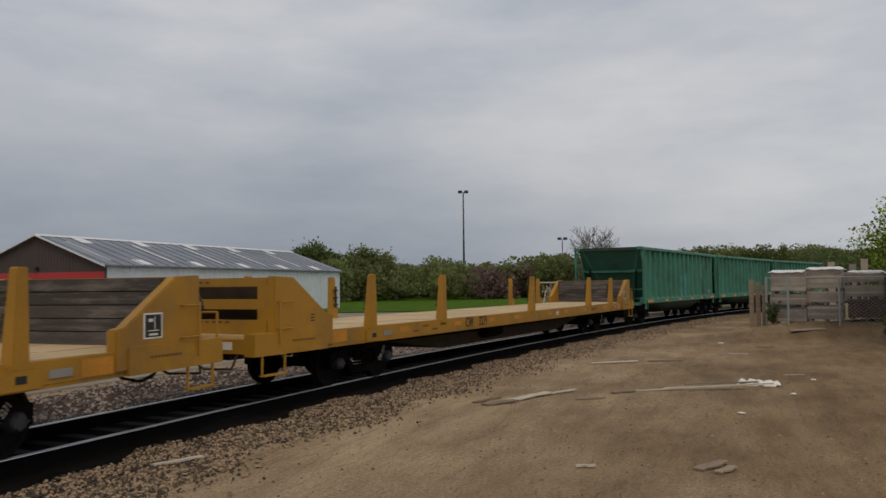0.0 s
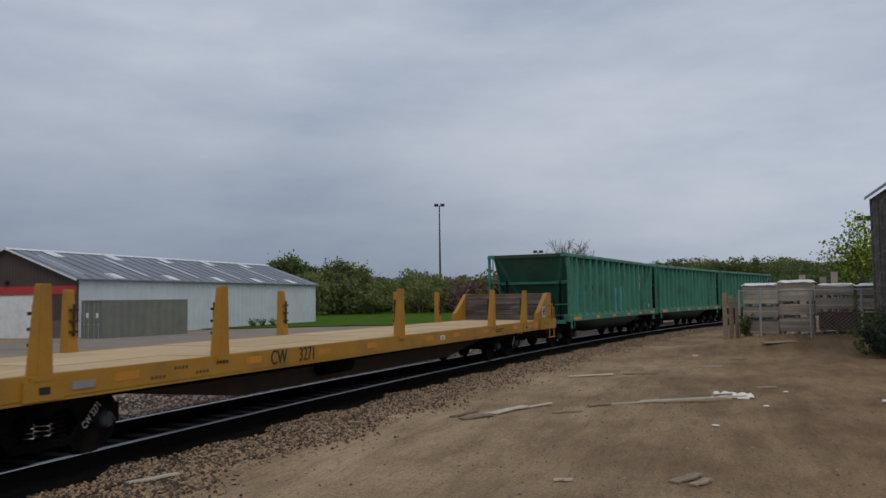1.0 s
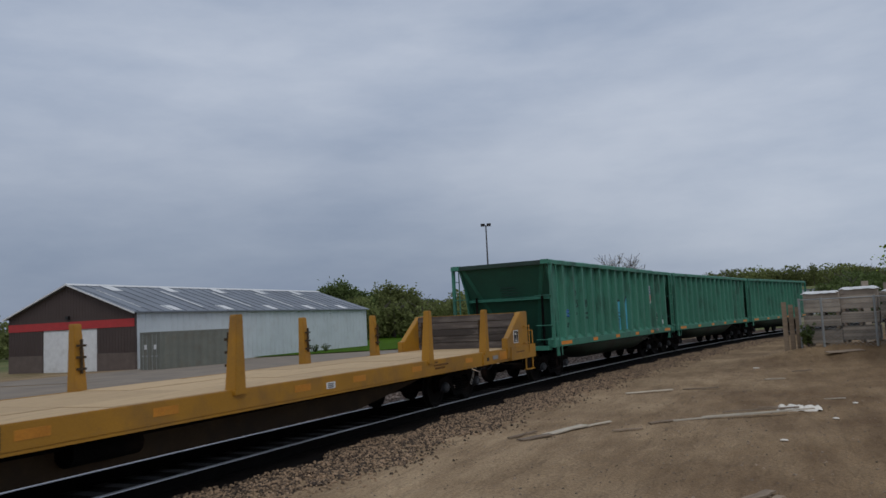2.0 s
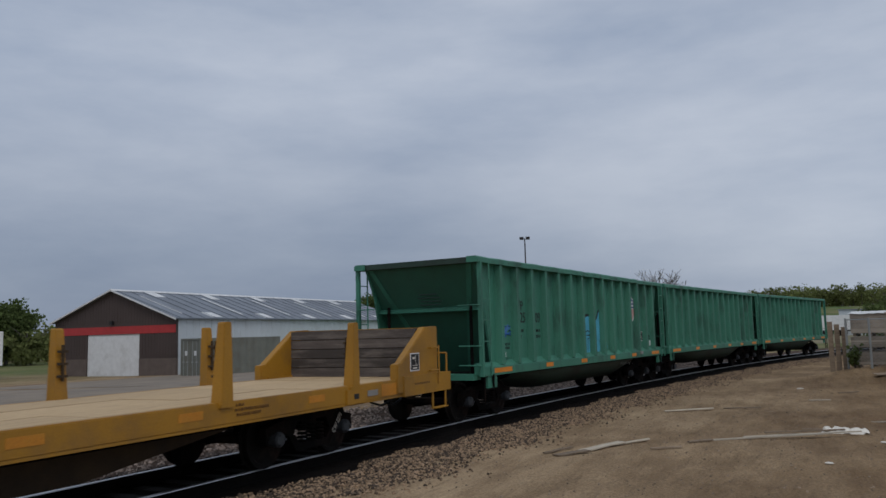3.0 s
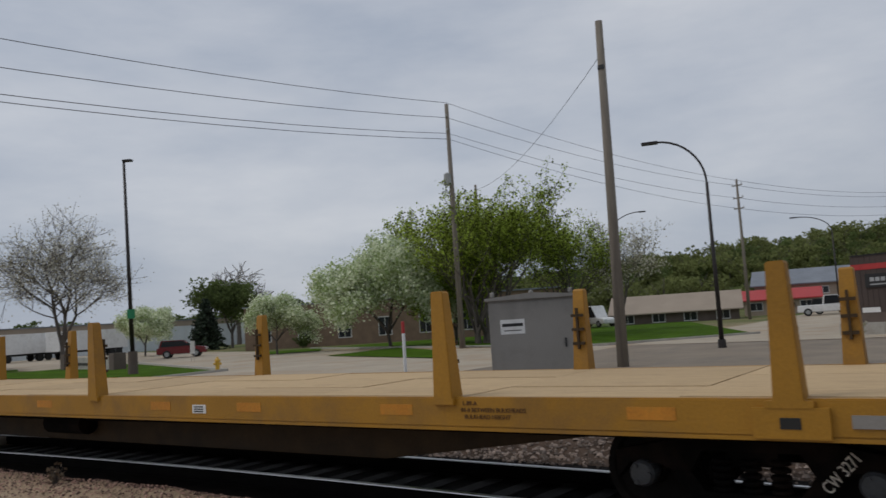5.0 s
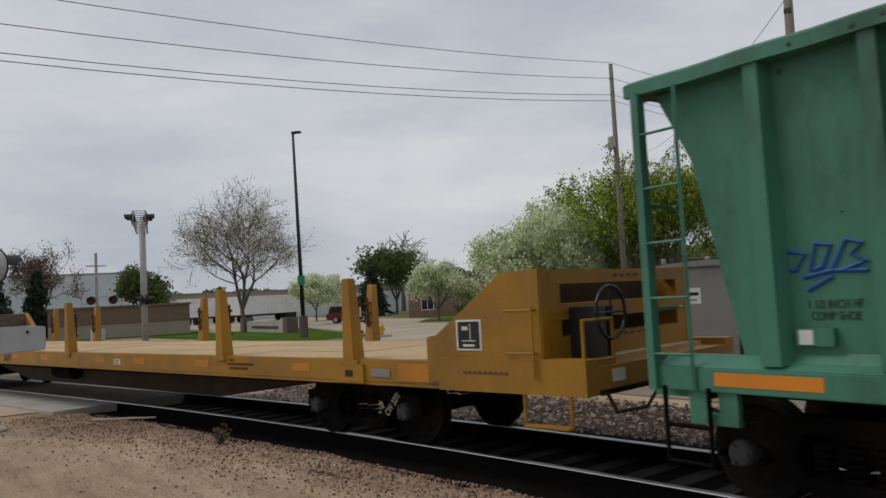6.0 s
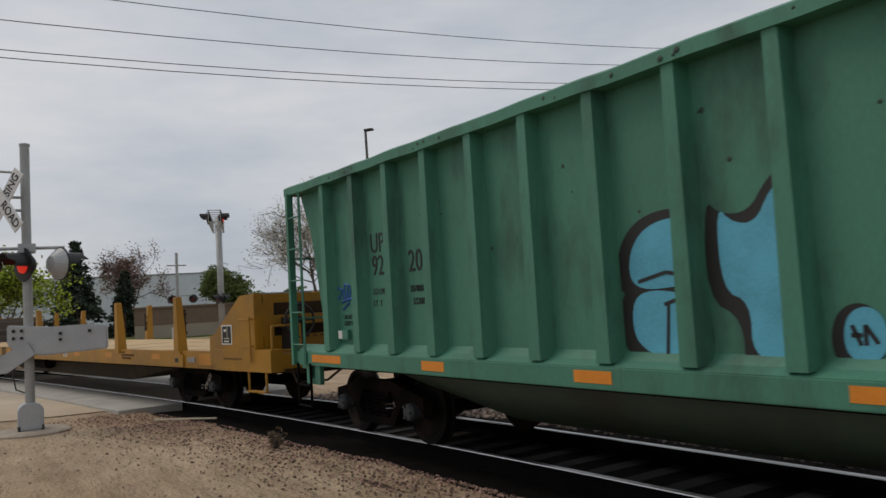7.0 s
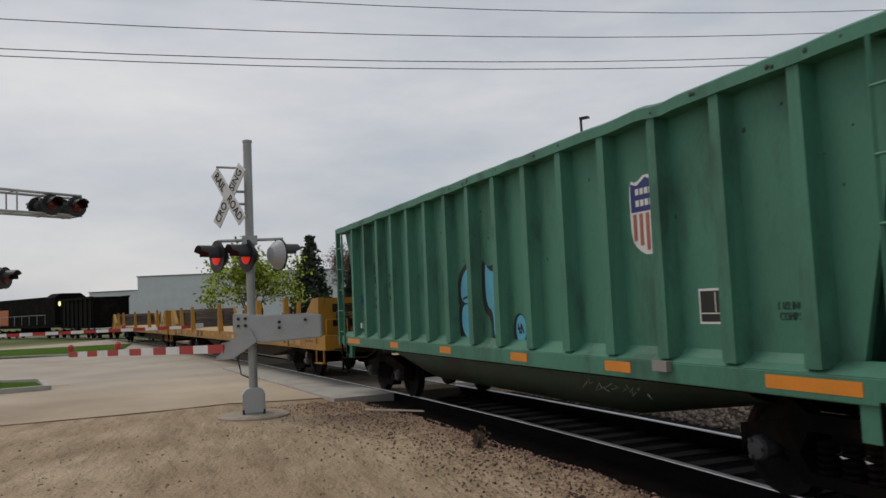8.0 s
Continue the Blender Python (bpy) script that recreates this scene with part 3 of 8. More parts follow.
def ground_z(x, y):
    """Flat by the crossing, sinking a little beyond the track, with a dirt mound by the pallet yard and wooded hills far off."""
    z = DIRT_Z - trench(x, y)
    side = -x - 8.5
    if side > 0:
        z -= 0.42 * smooth(12, 40, side) * smooth(10, 30, y)
    z += 0.55 * math.exp(-((x - 4.6) / 2.6) ** 2 - ((y - 33.0) / 3.0) ** 2)
    z += 0.34 * math.exp(-((x - 1.3) / 1.9) ** 2 - ((y - 31.5) / 2.2) ** 2)
    z += 0.35 * math.exp(-((x - 9.5) / 3.5) ** 2 - ((y - 30.0) / 3.5) ** 2)
    if -7 < x < 12 and -40 < y < 60:
        z += 0.025 * noise.noise((x * 0.5, y * 0.5, 1.3)) + 0.012 * noise.noise((x * 2.1, y * 2.1, 4.1)) * smooth(-6.5, -5, x)
        # wheel ruts towards the yard
        for c in (0.6, 2.1):
            u = x - (c + 0.028 * (y - 8)) if y > 6 else 9
            z -= 0.035 * math.exp(-(u / 0.22) ** 2) * smooth(6, 10, y)
    far = math.hypot(x, y)
    if far > 150:
        a = math.degrees(math.atan2(-x, y)) % 360
        hill = 0.0
        for mid, wid, h in ((112, 22, 12), (88, 18, 12), (2, 22, 8), (140, 14, 3)):
            da = (a - mid + 180) % 360 - 180
            hill += h * math.exp(-(da / wid) ** 2)
        z += hill * smooth(170, 300, far)
    return z


def axis_steps(fine_lo, fine_hi, step):
    vals = [fine_lo + i * step for i in range(int((fine_hi - fine_lo) / step) + 1)]
    g, v = step, vals[-1]
    while v < 4000:
        g *= 1.16
        v += g
        vals.append(v)
    g, v = step, vals[0]
    while v > -4000:
        g *= 1.16
        v -= g
        vals.insert(0, v)
    return vals


gx, gy = axis_steps(-13.5, 12, 0.25), axis_steps(-22, 70, 0.3)
verts = [(x, y, ground_z(x, y)) for y in gy for x in gx]
nx = len(gx)
faces = [(j * nx + i, j * nx + i + 1, (j + 1) * nx + i + 1, (j + 1) * nx + i) for j in range(len(gy) - 1) for i in range(nx - 1)]
me = bpy.data.meshes.new("ground")
me.from_pydata(verts, [], faces)
for p in me.polygons:
    p.use_smooth = True


def ground_material():
    """Packed sandy dirt with gravel, tyre streaks and damp patches; far off it turns to dry grass."""
    m = bpy.data.materials.new("packed_dirt")
    m.use_nodes = True
    n, l = m.node_tree.nodes, m.node_tree.links
    b = n["Principled BSDF"]
    b.inputs["Roughness"].default_value, b.inputs["Specular IOR Level"].default_value = 0.95, 0.2
    tc = n.new("ShaderNodeTexCoord")

    def tex(scale, detail, rough=0.55, stretch=(1, 1, 1), turn=0.0):
        mp, t = n.new("ShaderNodeMapping"), n.new("ShaderNodeTexNoise")
        mp.inputs["Scale"].default_value, mp.inputs["Rotation"].default_value = stretch, (0, 0, turn)
        l.new(tc.outputs["Object"], mp.inputs["Vector"])
        t.inputs["Scale"].default_value, t.inputs["Detail"].default_value, t.inputs["Roughness"].default_value = scale, detail, rough
        l.new(mp.outputs[0], t.inputs["Vector"])
        return t.outputs["Fac"]

    def ramp(fac, c0, c1, p0, p1):
        r = n.new("ShaderNodeValToRGB")
        r.color_ramp.elements[0].color, r.color_ramp.elements[1].color = (*c0, 1), (*c1, 1)
        r.color_ramp.elements[0].position, r.color_ramp.elements[1].position = p0, p1
        l.new(fac, r.inputs["Fac"])
        return r.outputs["Color"]

    def mix(fac, a, c, kind="MIX"):
        x = n.new("ShaderNodeMix")
        x.data_type, x.blend_type = "RGBA", kind
        if isinstance(fac, float):
            x.inputs[0].default_value = fac
        else:
            l.new(fac, x.inputs[0])
        l.new(a, x.inputs[6])
        l.new(c, x.inputs[7])
        return x.outputs[2]

    sandy = ramp(tex(0.25, 6), (0.37, 0.275, 0.185), (0.55, 0.44, 0.32), 0.35, 0.68)
    axes = n.new("ShaderNodeSeparateXYZ")
    l.new(tc.outputs["Object"], axes.inputs[0])
    lighter = ramp(tex(0.3, 6), (0.27, 0.19, 0.112), (0.46, 0.345, 0.215), 0.34, 0.66)
    darker = ramp(tex(0.3, 6), (0.185, 0.118, 0.062), (0.32, 0.225, 0.128), 0.34, 0.66)
    across = n.new("ShaderNodeMath")
    across.operation = "MULTIPLY_ADD"
    across.inputs[1].default_value = 5.0
    l.new(tex(0.4, 5), across.inputs[0])
    l.new(axes.outputs["X"], across.inputs[2])
    away = n.new("ShaderNodeMapRange")
    away.inputs["From Min"].default_value, away.inputs["From Max"].default_value = -1.5, 3.5
    l.new(across.outputs[0], away.inputs["Value"])
    brown = mix(away.outputs[0], lighter, darker)
    drift = n.new("ShaderNodeMath")
    drift.operation = "MULTIPLY_ADD"
    drift.inputs[1].default_value = 9.0
    l.new(tex(0.35, 5), drift.inputs[0])
    l.new(axes.outputs["Y"], drift.inputs[2])
    yard = n.new("ShaderNodeMapRange")
    yard.inputs["From Min"].default_value, yard.inputs["From Max"].default_value = 1.0, 13.0
    l.new(drift.outputs[0], yard.inputs["Value"])
    base = mix(yard.outputs[0], sandy, brown)
    grit = ramp(tex(28, 4, 0.7), (0.45, 0.43, 0.41), (1.15, 1.13, 1.1), 0.36, 0.62)
    col = mix(0.6, base, grit, "MULTIPLY")
    streak = ramp(tex(1.1, 6, 0.65, (1.9, 0.45, 1), 0.12), (0.70, 0.65, 0.60), (1.05, 1.03, 1.0), 0.36, 0.6)
    col = mix(0.85, col, streak, "MULTIPLY")
    peb = ramp(tex(55, 2, 0.5), (1, 1, 1), (1.7, 1.6, 1.5), 0.6, 0.7)
    col = mix(0.4, col, peb, "MULTIPLY")
    # beyond the yard: dry grass
    geo = n.new("ShaderNodeVectorMath")
    geo.operation = "LENGTH"
    l.new(tc.outputs["Object"], geo.inputs[0])
    wob = n.new("ShaderNodeMath")
    wob.operation = "MULTIPLY_ADD"
    wob.inputs[1].default_value = 25.0
    l.new(tex(0.05, 4), wob.inputs[0])
    l.new(geo.outputs["Value"], wob.inputs[2])
    far = ramp(wob.outputs[0], (0, 0, 0), (1, 1, 1), 0.0, 1.0)
    mr = n.new("ShaderNodeMapRange")
    mr.inputs["From Min"].default_value, mr.inputs["From Max"].default_value = 70, 90
    l.new(wob.outputs[0], mr.inputs["Value"])
    grass = ramp(tex(0.08, 6), (0.075, 0.115, 0.028), (0.19, 0.17, 0.075), 0.4, 0.62)
    col = mix(mr.outputs[0], col, grass)
    l.new(col, b.inputs["Base Color"])
    bp, bp2 = n.new("ShaderNodeBump"), n.new("ShaderNodeBump")
    bp.inputs["Strength"].default_value, bp.inputs["Distance"].default_value = 0.7, 0.03
    bp2.inputs["Strength"].default_value, bp2.inputs["Distance"].default_value = 1.0, 0.2
    l.new(tex(30, 5, 0.7), bp.inputs["Height"])
    l.new(tex(2.2, 5, 0.6, (1.5, 0.5, 1), 0.12), bp2.inputs["Height"])
    l.new(bp2.outputs[0], bp.inputs["Normal"])
    l.new(bp.outputs[0], b.inputs["Normal"])
    return m


me.materials.append(ground_material())
tagged(new("ground", me), "packed sandy dirt with gravel and tyre ruts", "ground", kind="structure")


def strip(name, s0, s1, prof, material, label, kind="structure", ds=0.5, category=""):
    """Sweeps a cross-section of (offset, z) along the track."""
    n = int((s1 - s0) / ds) + 1
    vs, fs = [], []
    for i in range(n):
        s = s0 + (s1 - s0) * i / (n - 1)
        vs += [tuple(beside(s, o, z)) for o, z in prof]
    k = len(prof)
    for i in range(n - 1):
        for j in range(k - 1):
            fs.append((i * k + j, (i + 1) * k + j, (i + 1) * k + j + 1, i * k + j + 1))
    m = bpy.data.meshes.new(name)
    m.from_pydata(vs, [], fs)
    m.materials.append(M[material])
    return tagged(new(name, m), label, category or name.replace("_", " "), kind=kind)


# ballast bed on both sides of the crossing; the rail tops lie at z = 0
BED = [(-2.95, -0.14), (-2.2, -0.08), (-1.75, -0.12), (-0.86, -0.165), (-0.64, -0.2), (0.64, -0.2), (0.86, -0.17), (1.9, -0.2), (2.6, -0.2), (3.3, -0.1), (3.8, -0.09)]
for s0, s1 in ((-19.2, 200), (-200, -31)):
    # bed between the rails has the train's shade painted in
    strip("ballast_bed", s0, s1, BED[2:8], "ballast", "crushed-stone ballast between the rails, coloured black for the shade under the train", category="ballast")
    strip("ballast_shoulder", s0, s1, BED[:3], "shoulder", "brown crushed-stone shoulder of the track", category="ballast")
    strip("ballast_shoulder", s0, s1, BED[7:], "shoulder", "pale crushed-stone shoulder beyond the track", category="ballast")
for off in (-0.7175 - 0.036, 0.7175 + 0.036):
    rail = empty("rail", "steel running rail with a polished head", "rail", kind="structure")
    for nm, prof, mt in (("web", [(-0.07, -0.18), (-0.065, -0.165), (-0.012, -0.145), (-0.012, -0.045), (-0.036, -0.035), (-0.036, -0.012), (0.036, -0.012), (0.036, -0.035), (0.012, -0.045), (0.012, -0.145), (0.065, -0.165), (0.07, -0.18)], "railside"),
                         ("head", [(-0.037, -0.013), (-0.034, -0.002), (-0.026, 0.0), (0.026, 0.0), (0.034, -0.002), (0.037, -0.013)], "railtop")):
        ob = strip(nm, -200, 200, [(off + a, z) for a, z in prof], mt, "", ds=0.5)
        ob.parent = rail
        for key in ("kind", "category", "label"):
            if key in ob:
                del ob[key]
# crossing panels
cross = empty("level_crossing", "worn concrete and timber panels flush with the rails", "level crossing", kind="structure")
for o0, o1, mt in ((-2.1, -0.84, "concrete"), (-0.66, 0.66, "asphalt"), (0.84, 2.1, "concrete")):
    for i in range(5):
        s0 = -30.6 + i * 2.3
        b = B()
        vs = [beside(s0 + a * 2.27, o, z) for z in (-0.2, -0.012) for a, o in ((0, o0), (0, o1), (1, o1), (1, o0))]
        q = [b.verts.new(v) for v in vs]
        for f in ((3, 2, 1, 0), (4, 5, 6, 7), (0, 1, 5, 4), (1, 2, 6, 5), (2, 3, 7, 6), (3, 0, 4, 7)):
            b.faces.new([q[k] for k in f])
        bmesh.ops.recalc_face_normals(b, faces=b.faces[:])
        part("panel", b, mt, cross)

# ---- the train ----
# length coordinate of the leading end of the first hopper, time by time
HEAD = [(0, 36.5), (0.5, 33.0), (1, 29.53), (1.5, 26.08), (2, 22.7), (2.5, 19.35), (3, 15.97), (3.5, 12.48), (4, 8.93), (4.5, 5.45), (5, 1.95),
        (5.5, -1.65), (6, -5.27), (6.5, -8.88), (7, -12.48), (7.5, -16.08), (8, -19.75)]
TRAIN = []  # (car, middle behind the first hopper's end, half the truck spacing, wheelsets)


def wheelset():
    """One axle with two wheels and bearing caps, its axle along y."""
    b = B()
    for sgn in (-1, 1):
        lathe(b, [(0.42, sgn * 0.66), (0.455, sgn * 0.685), (0.455, sgn * 0.70), (0.42, sgn * 0.71), (0.42, sgn * 0.80), (0.36, sgn * 0.80), (0.33, sgn * 0.765), (0.14, sgn * 0.775), (0.12, sgn * 0.81), (0.07, sgn * 0.82)], 28, axis="y")
    tube(b, (0, -0.66, 0), (0, 0.66, 0), 0.085, n=12)
    return mesh_of("wheelset", b, "wheel")


def axle_cap(sgn):
    b = B()
    for _ in (0,):
        lathe(b, [(0.08, sgn * 0.82), (0.11, sgn * 0.95), (0.11, sgn * 1.06), (0.09, sgn * 1.09), (0.05, sgn * 1.095)], 16, axis="y")
        for a in range(3):
            c, s = 0.075 * math.cos(a * 2.094), 0.075 * math.sin(a * 2.094)
            tube(b, (c, sgn * 1.08, s), (c, sgn * 1.115, s), 0.02, n=6)
    return mesh_of("bearing_cap", b, "cap")


def truck_frame():
    """Cast side frames with springs and a bolster, for two axles 1.75 m apart."""
    b = B()
    for sgn in (-1, 1):
        y0, y1 = sgn * 0.94 - 0.07, sgn * 0.94 + 0.07
        prism(b, [(-1.12, 0.36), (-1.12, 0.60), (-0.72, 0.68), (-0.42, 0.76), (0.42, 0.76), (0.72, 0.68), (1.12, 0.60), (1.12, 0.36), (1.0, 0.5), (0.74, 0.5), (0.50, 0.40), (0.38, 0.62), (-0.38, 0.62), (-0.50, 0.40), (-0.74, 0.5), (-1.0, 0.5)], "y", y0, y1)
        prism(b, [(-0.62, 0.44), (-0.44, 0.20), (0.44, 0.20), (0.62, 0.44), (0.46, 0.44), (0.36, 0.30), (-0.36, 0.30), (-0.46, 0.44)], "y", y0 - 0.02, y1 + 0.02)
        for i in range(3):
            x = -0.22 + 0.22 * i
            for k in range(5):
                lathe(b, [(0.075, 0.31 + k * 0.055), (0.085, 0.325 + k * 0.055), (0.075, 0.34 + k * 0.055)], 10, (x, sgn * 0.98, 0))
    box(b, -0.2, 0.2, -0.95, 0.95, 0.50, 0.74)
    return mesh_of("truck", b, "black")


WHEEL_ME, CAP_ME, TRUCK_ME = wheelset(), (axle_cap(-1), axle_cap(1)), truck_frame()


def add_trucks(car, half):
    sets = []
    for c in (-half, half):
        t = new("truck", TRUCK_ME)
        t.parent = car
        t.location = (c, 0, 0)
        if car.name.startswith("flat_car"):
            lettering("truck_mark", "CW 3271", 0.13, "cream", t, Matrix.Translation((0.66, -1.036, 0.50)) @ Matrix.Rotation(radians(-48), 4, "Y"), "white painted number", squeeze=0.7)
        for d in (-0.875, 0.875):
            w = new("wheelset", WHEEL_ME)
            w.parent = t
            w.location = (d, 0, 0.42)
            for cap in CAP_ME:
                k = new("bearing_cap", cap)
                k.parent = t
                k.location = (d, 0, 0.42)
            sets.append(w)
    return sets


def coupler(car, x, way):
    b = B()
    box(b, min(x, x + way * 0.55), max(x, x + way * 0.55), -0.08, 0.08, 0.72, 0.92)
    box(b, min(x + way * 0.5, x + way * 0.72), max(x + way * 0.5, x + way * 0.72), -0.17, 0.15, 0.68, 0.97)
    part("coupler", b, "brownsill", car, bevel=0.02)
    b = B()
    pts = [(x, 0.35, 0.72), (x + way * 0.2, 0.33, 0.5), (x + way * 0.5, 0.28, 0.42), (x + way * 0.75, 0.2, 0.46)]
    pipe(b, pts, 0.025)
    part("air_hose", b, "matt_black", car)


def notice(b, way, yf, sgn, wing):
    """White-edged black plate with unreadable lines on a bulkhead wing."""
    sg = part("notice_plate", b, "white", wing, "white-edged black notice plate")
    b = B()
    box(b, way * 10.8 - 0.15, way * 10.8 + 0.15, min(yf + sgn * 0.005, yf + sgn * 0.008), max(yf + sgn * 0.005, yf + sgn * 0.008), 1.24, 1.52)
    part("notice_field", b, "ink", sg)
    b = B()
    ys = (min(yf + sgn * 0.008, yf + sgn * 0.011), max(yf + sgn * 0.008, yf + sgn * 0.011))
    for x0, x1, z0, z1 in ((-0.10, 0.10, 1.315, 1.325), (0.02, 0.03, 1.325, 1.5), (-0.08, 0.08, 1.26, 1.285), (-0.09, -0.01, 1.43, 1.47)):
        box(b, way * 10.8 + x0, way * 10.8 + x1, *ys, z0, z1)
    part("notice_bars", b, "cream", sg)


def flat_car(marks):
    """Bulkhead flat car: wood deck on a deep side sill, ten stakes, a timber-lined bulkhead at each end."""
    car = empty("flat_car", "yellow bulkhead flat car with a bare wooden deck", "railway car", group="cars of the train")
    L = 12.2
    # side sills
    for sgn in (-1, 1):
        b = B()
        y = sgn * 1.5
        y0, y1 = min(y, y - sgn * 0.09), max(y, y - sgn * 0.09)
        prism(b, [(-L, 0.83), (-L, 1.06), (-L + 0.2, 1.1), (L - 0.2, 1.1), (L, 1.06), (L, 0.83)], "y", y0, y1)
        box(b, -L, L, min(y, y - sgn * 0.2), max(y, y - sgn * 0.2), 0.80, 0.83)
        part("side_sill", b, "yellow", car, bevel=0.012)
        # orange reflectors
        for x in (-10.0, -7.6, -5.08, -3.05, -1.3, 1.45, 3.08, 5.21, 7.77):
            w = 0.2 if abs(x) < 9 else 0.32
            h = 0.05 if abs(x) < 9 else 0.10
            b = B()
            box(b, x - w, x + w, y - 0.004 if sgn < 0 else y, y if sgn < 0 else y + 0.004, 0.98 - h, 0.98 + h)
            part("reflector", b, "orange_faded", car)
        b = B()
        box(b, 9.65, 10.3, y - 0.004 if sgn < 0 else y, y if sgn < 0 else y + 0.004, 0.86, 1.06)
        part("reflector", b, "orange_faded", car)
        # stakes with their pockets
        for x in (-8.8, -5.8, 0.0, 5.8, 8.8):
            b = B()
            yy = sgn * 1.54
            foot = 0.17 if abs(x) > 8 else 0.12
            rings = [[b.verts.new((x + a * h, yy - sgn * c * d, z)) for a, c in ((-1, 0), (1, 0), (1, 1), (-1, 1))]
                     for z, h, d in ((1.03, foot, 0.19), (1.085, foot, 0.19), (1.09, 0.105, 0.18), (1.4, 0.092, 0.16), (2.06, 0.068, 0.11), (2.08, 0.058, 0.10))]
            fs = [b.faces.new(rings[0]), b.faces.new(rings[-1][::-1])]
            for ra, rb in zip(rings, rings[1:]):
                fs += [b.faces.new((ra[i], rb[i], rb[(i + 1) % 4], ra[(i + 1) % 4])) for i in range(4)]
            bmesh.ops.recalc_face_normals(b, faces=fs)
            st = part("stake", b, "yellow", car, bevel=0.01)
            b = B()
            for k in range(3):
                z = 1.4 + 0.17 * k
                box(b, x - 0.075, x + 0.075, sgn * 1.36 - 0.02, sgn * 1.36 + 0.02, z, z + 0.035)
            box(b, x - 0.012, x + 0.012, sgn * 1.355 - 0.02, sgn * 1.355 + 0.02, 1.35, 1.85)
            part("rung", b, "brownsill", st)
            if abs(x) > 8:
                b = B()
                box(b, x - 0.26, x + 0.26, min(y, y + sgn * 0.035), max(y, y + sgn * 0.035), 0.82, 1.04)
                pk = part("stake_pocket", b, "yellow", car, bevel=0.01)
                b = B()
                box(b, x - 0.07, x + 0.07, min(y + sgn * 0.03, y + sgn * 0.04), max(y + sgn * 0.03, y + sgn * 0.04), 0.89, 0.97)
                part("socket", b, "ink", pk)
                b = B()
                xx = x + 0.55
                box(b, xx - 0.16, xx + 0.16, min(y, y + sgn * 0.012), max(y, y + sgn * 0.012), 0.90, 0.99)
                part("placard_plate", b, "galv", car)
        # lettering on the sill
        if sgn < 0 and marks:
            lettering("reporting_mark", "CW", 0.32, "ink", car, Matrix.Translation((-4.42, y - 0.004, 0.965)), "black reporting letters", squeeze=0.8)
            lettering("car_number", "3271", 0.32, "ink", car, Matrix.Translation((-3.6, y - 0.004, 0.965)), "black car number", squeeze=0.8)
        if sgn < 0:
            for txt, z, x in (("L-89-A", 1.045, 6.07), ("84-0 BETWEEN BULKHEADS", 0.985, 6.31), ("BULKHEAD HEIGHT", 0.925, 6.25)):
                lettering("stencil", txt, 0.055, "ink_brown", car, Matrix.Translation((x, y - 0.003, z)))
            for i in range(4):
                b = B()
                for k in range(4):
                    x = -7.2 + i * 0.42
                    box(b, x + k * 0.07, x + k * 0.07 + 0.05, y - 0.003, y, 0.98 if i % 2 else 0.89, 1.02 if i % 2 else 0.93)
                part("stencil_bars", b, "ink_brown", car)
            b = B()
            box(b, 2.08, 2.33, y - 0.004, y, 0.90, 1.0)
            st = part("sticker", b, "white", car)
            b = B()
            for k in range(3):
                box(b, 2.11, 2.28, y - 0.007, y - 0.004, 0.915 + 0.027 * k, 0.927 + 0.027 * k)
            part("sticker_bars", b, "ink", st)
    # deck panels in three rows
    n = 12
    w = (2 * L - 0.5) / n
    rows = ((-1.40, -0.62), (-0.62, 0.42), (0.42, 1.40))
    for k, (ya, yb) in enumerate(rows):
        b = B()
        box(b, -w / 2 + 0.005, w / 2 - 0.005, ya + 0.007, yb - 0.007, 1.05, 1.10)
        pme = mesh_of("deck_panel", b, "deck", bevel=0.006)
        for i in range(n):
            p = new("deck_panel", pme)
            p.parent = car
            p.location = (-L + 0.25 + w * (i + 0.5), 0, 0.004 * math.sin(i * 2.7 + k * 1.9))
    # centre sill: fish-bellied, with cross-bearers
    b = B()
    prism(b, [(-11.9, 0.70), (-11.9, 0.98), (11.9, 0.98), (11.9, 0.70), (6.9, 0.66), (4.4, 0.34), (-4.4, 0.34), (-6.9, 0.66)], "y", -0.75, 0.75)
    part("centre_sill", b, "brownsill", car, bevel=0.02)
    for x in (-9.5, -6.5, -4, -2, 0, 2, 4, 6.5, 9.5):
        part("cross_bearer", box(B(), x - 0.06, x + 0.06, -1.42, 1.42, 0.84, 1.04), "black", car)
    # bulkheads
    for way in (-1, 1):
        for sgn in (-1, 1):
            b = B()
            y0, y1 = (1.38, 1.53) if sgn > 0 else (-1.53, -1.38)
            prism(b, [(way * 10.15, 1.08), (way * 10.15, 1.36), (way * 10.3, 1.38), (way * 11.25, 2.0), (way * 11.75, 2.02), (way * 11.75, 1.1), (way * 12.1, 1.06), (way * 12.1, 0.86), (way * 10.15, 0.86)], "y", y0, y1)
            wing = part("bulkhead_wing", b, "yellow", car, bevel=0.015)
            b = B()
            box(b, min(way * 10.35, way * 12.25), max(way * 10.35, way * 12.25), y0 - 0.03, y1 + 0.03, 0.80, 1.14)
            part("end_beam", b, "yellow", wing, bevel=0.012)
            yf = y0 - 0.0 if sgn < 0 else y1
            b = B()
            box(b, way * 10.8 - 0.175, way * 10.8 + 0.175, min(yf, yf + sgn * 0.005), max(yf, yf + sgn * 0.005), 1.22, 1.54)
            if way < 0:
                b = B()
                for k in range(3):
                    box(b, -10.75 - 0.05, -10.75 + 0.05, min(yf, yf + sgn * 0.003), max(yf, yf + sgn * 0.003), 1.28 + 0.05 * k, 1.30 + 0.05 * k)
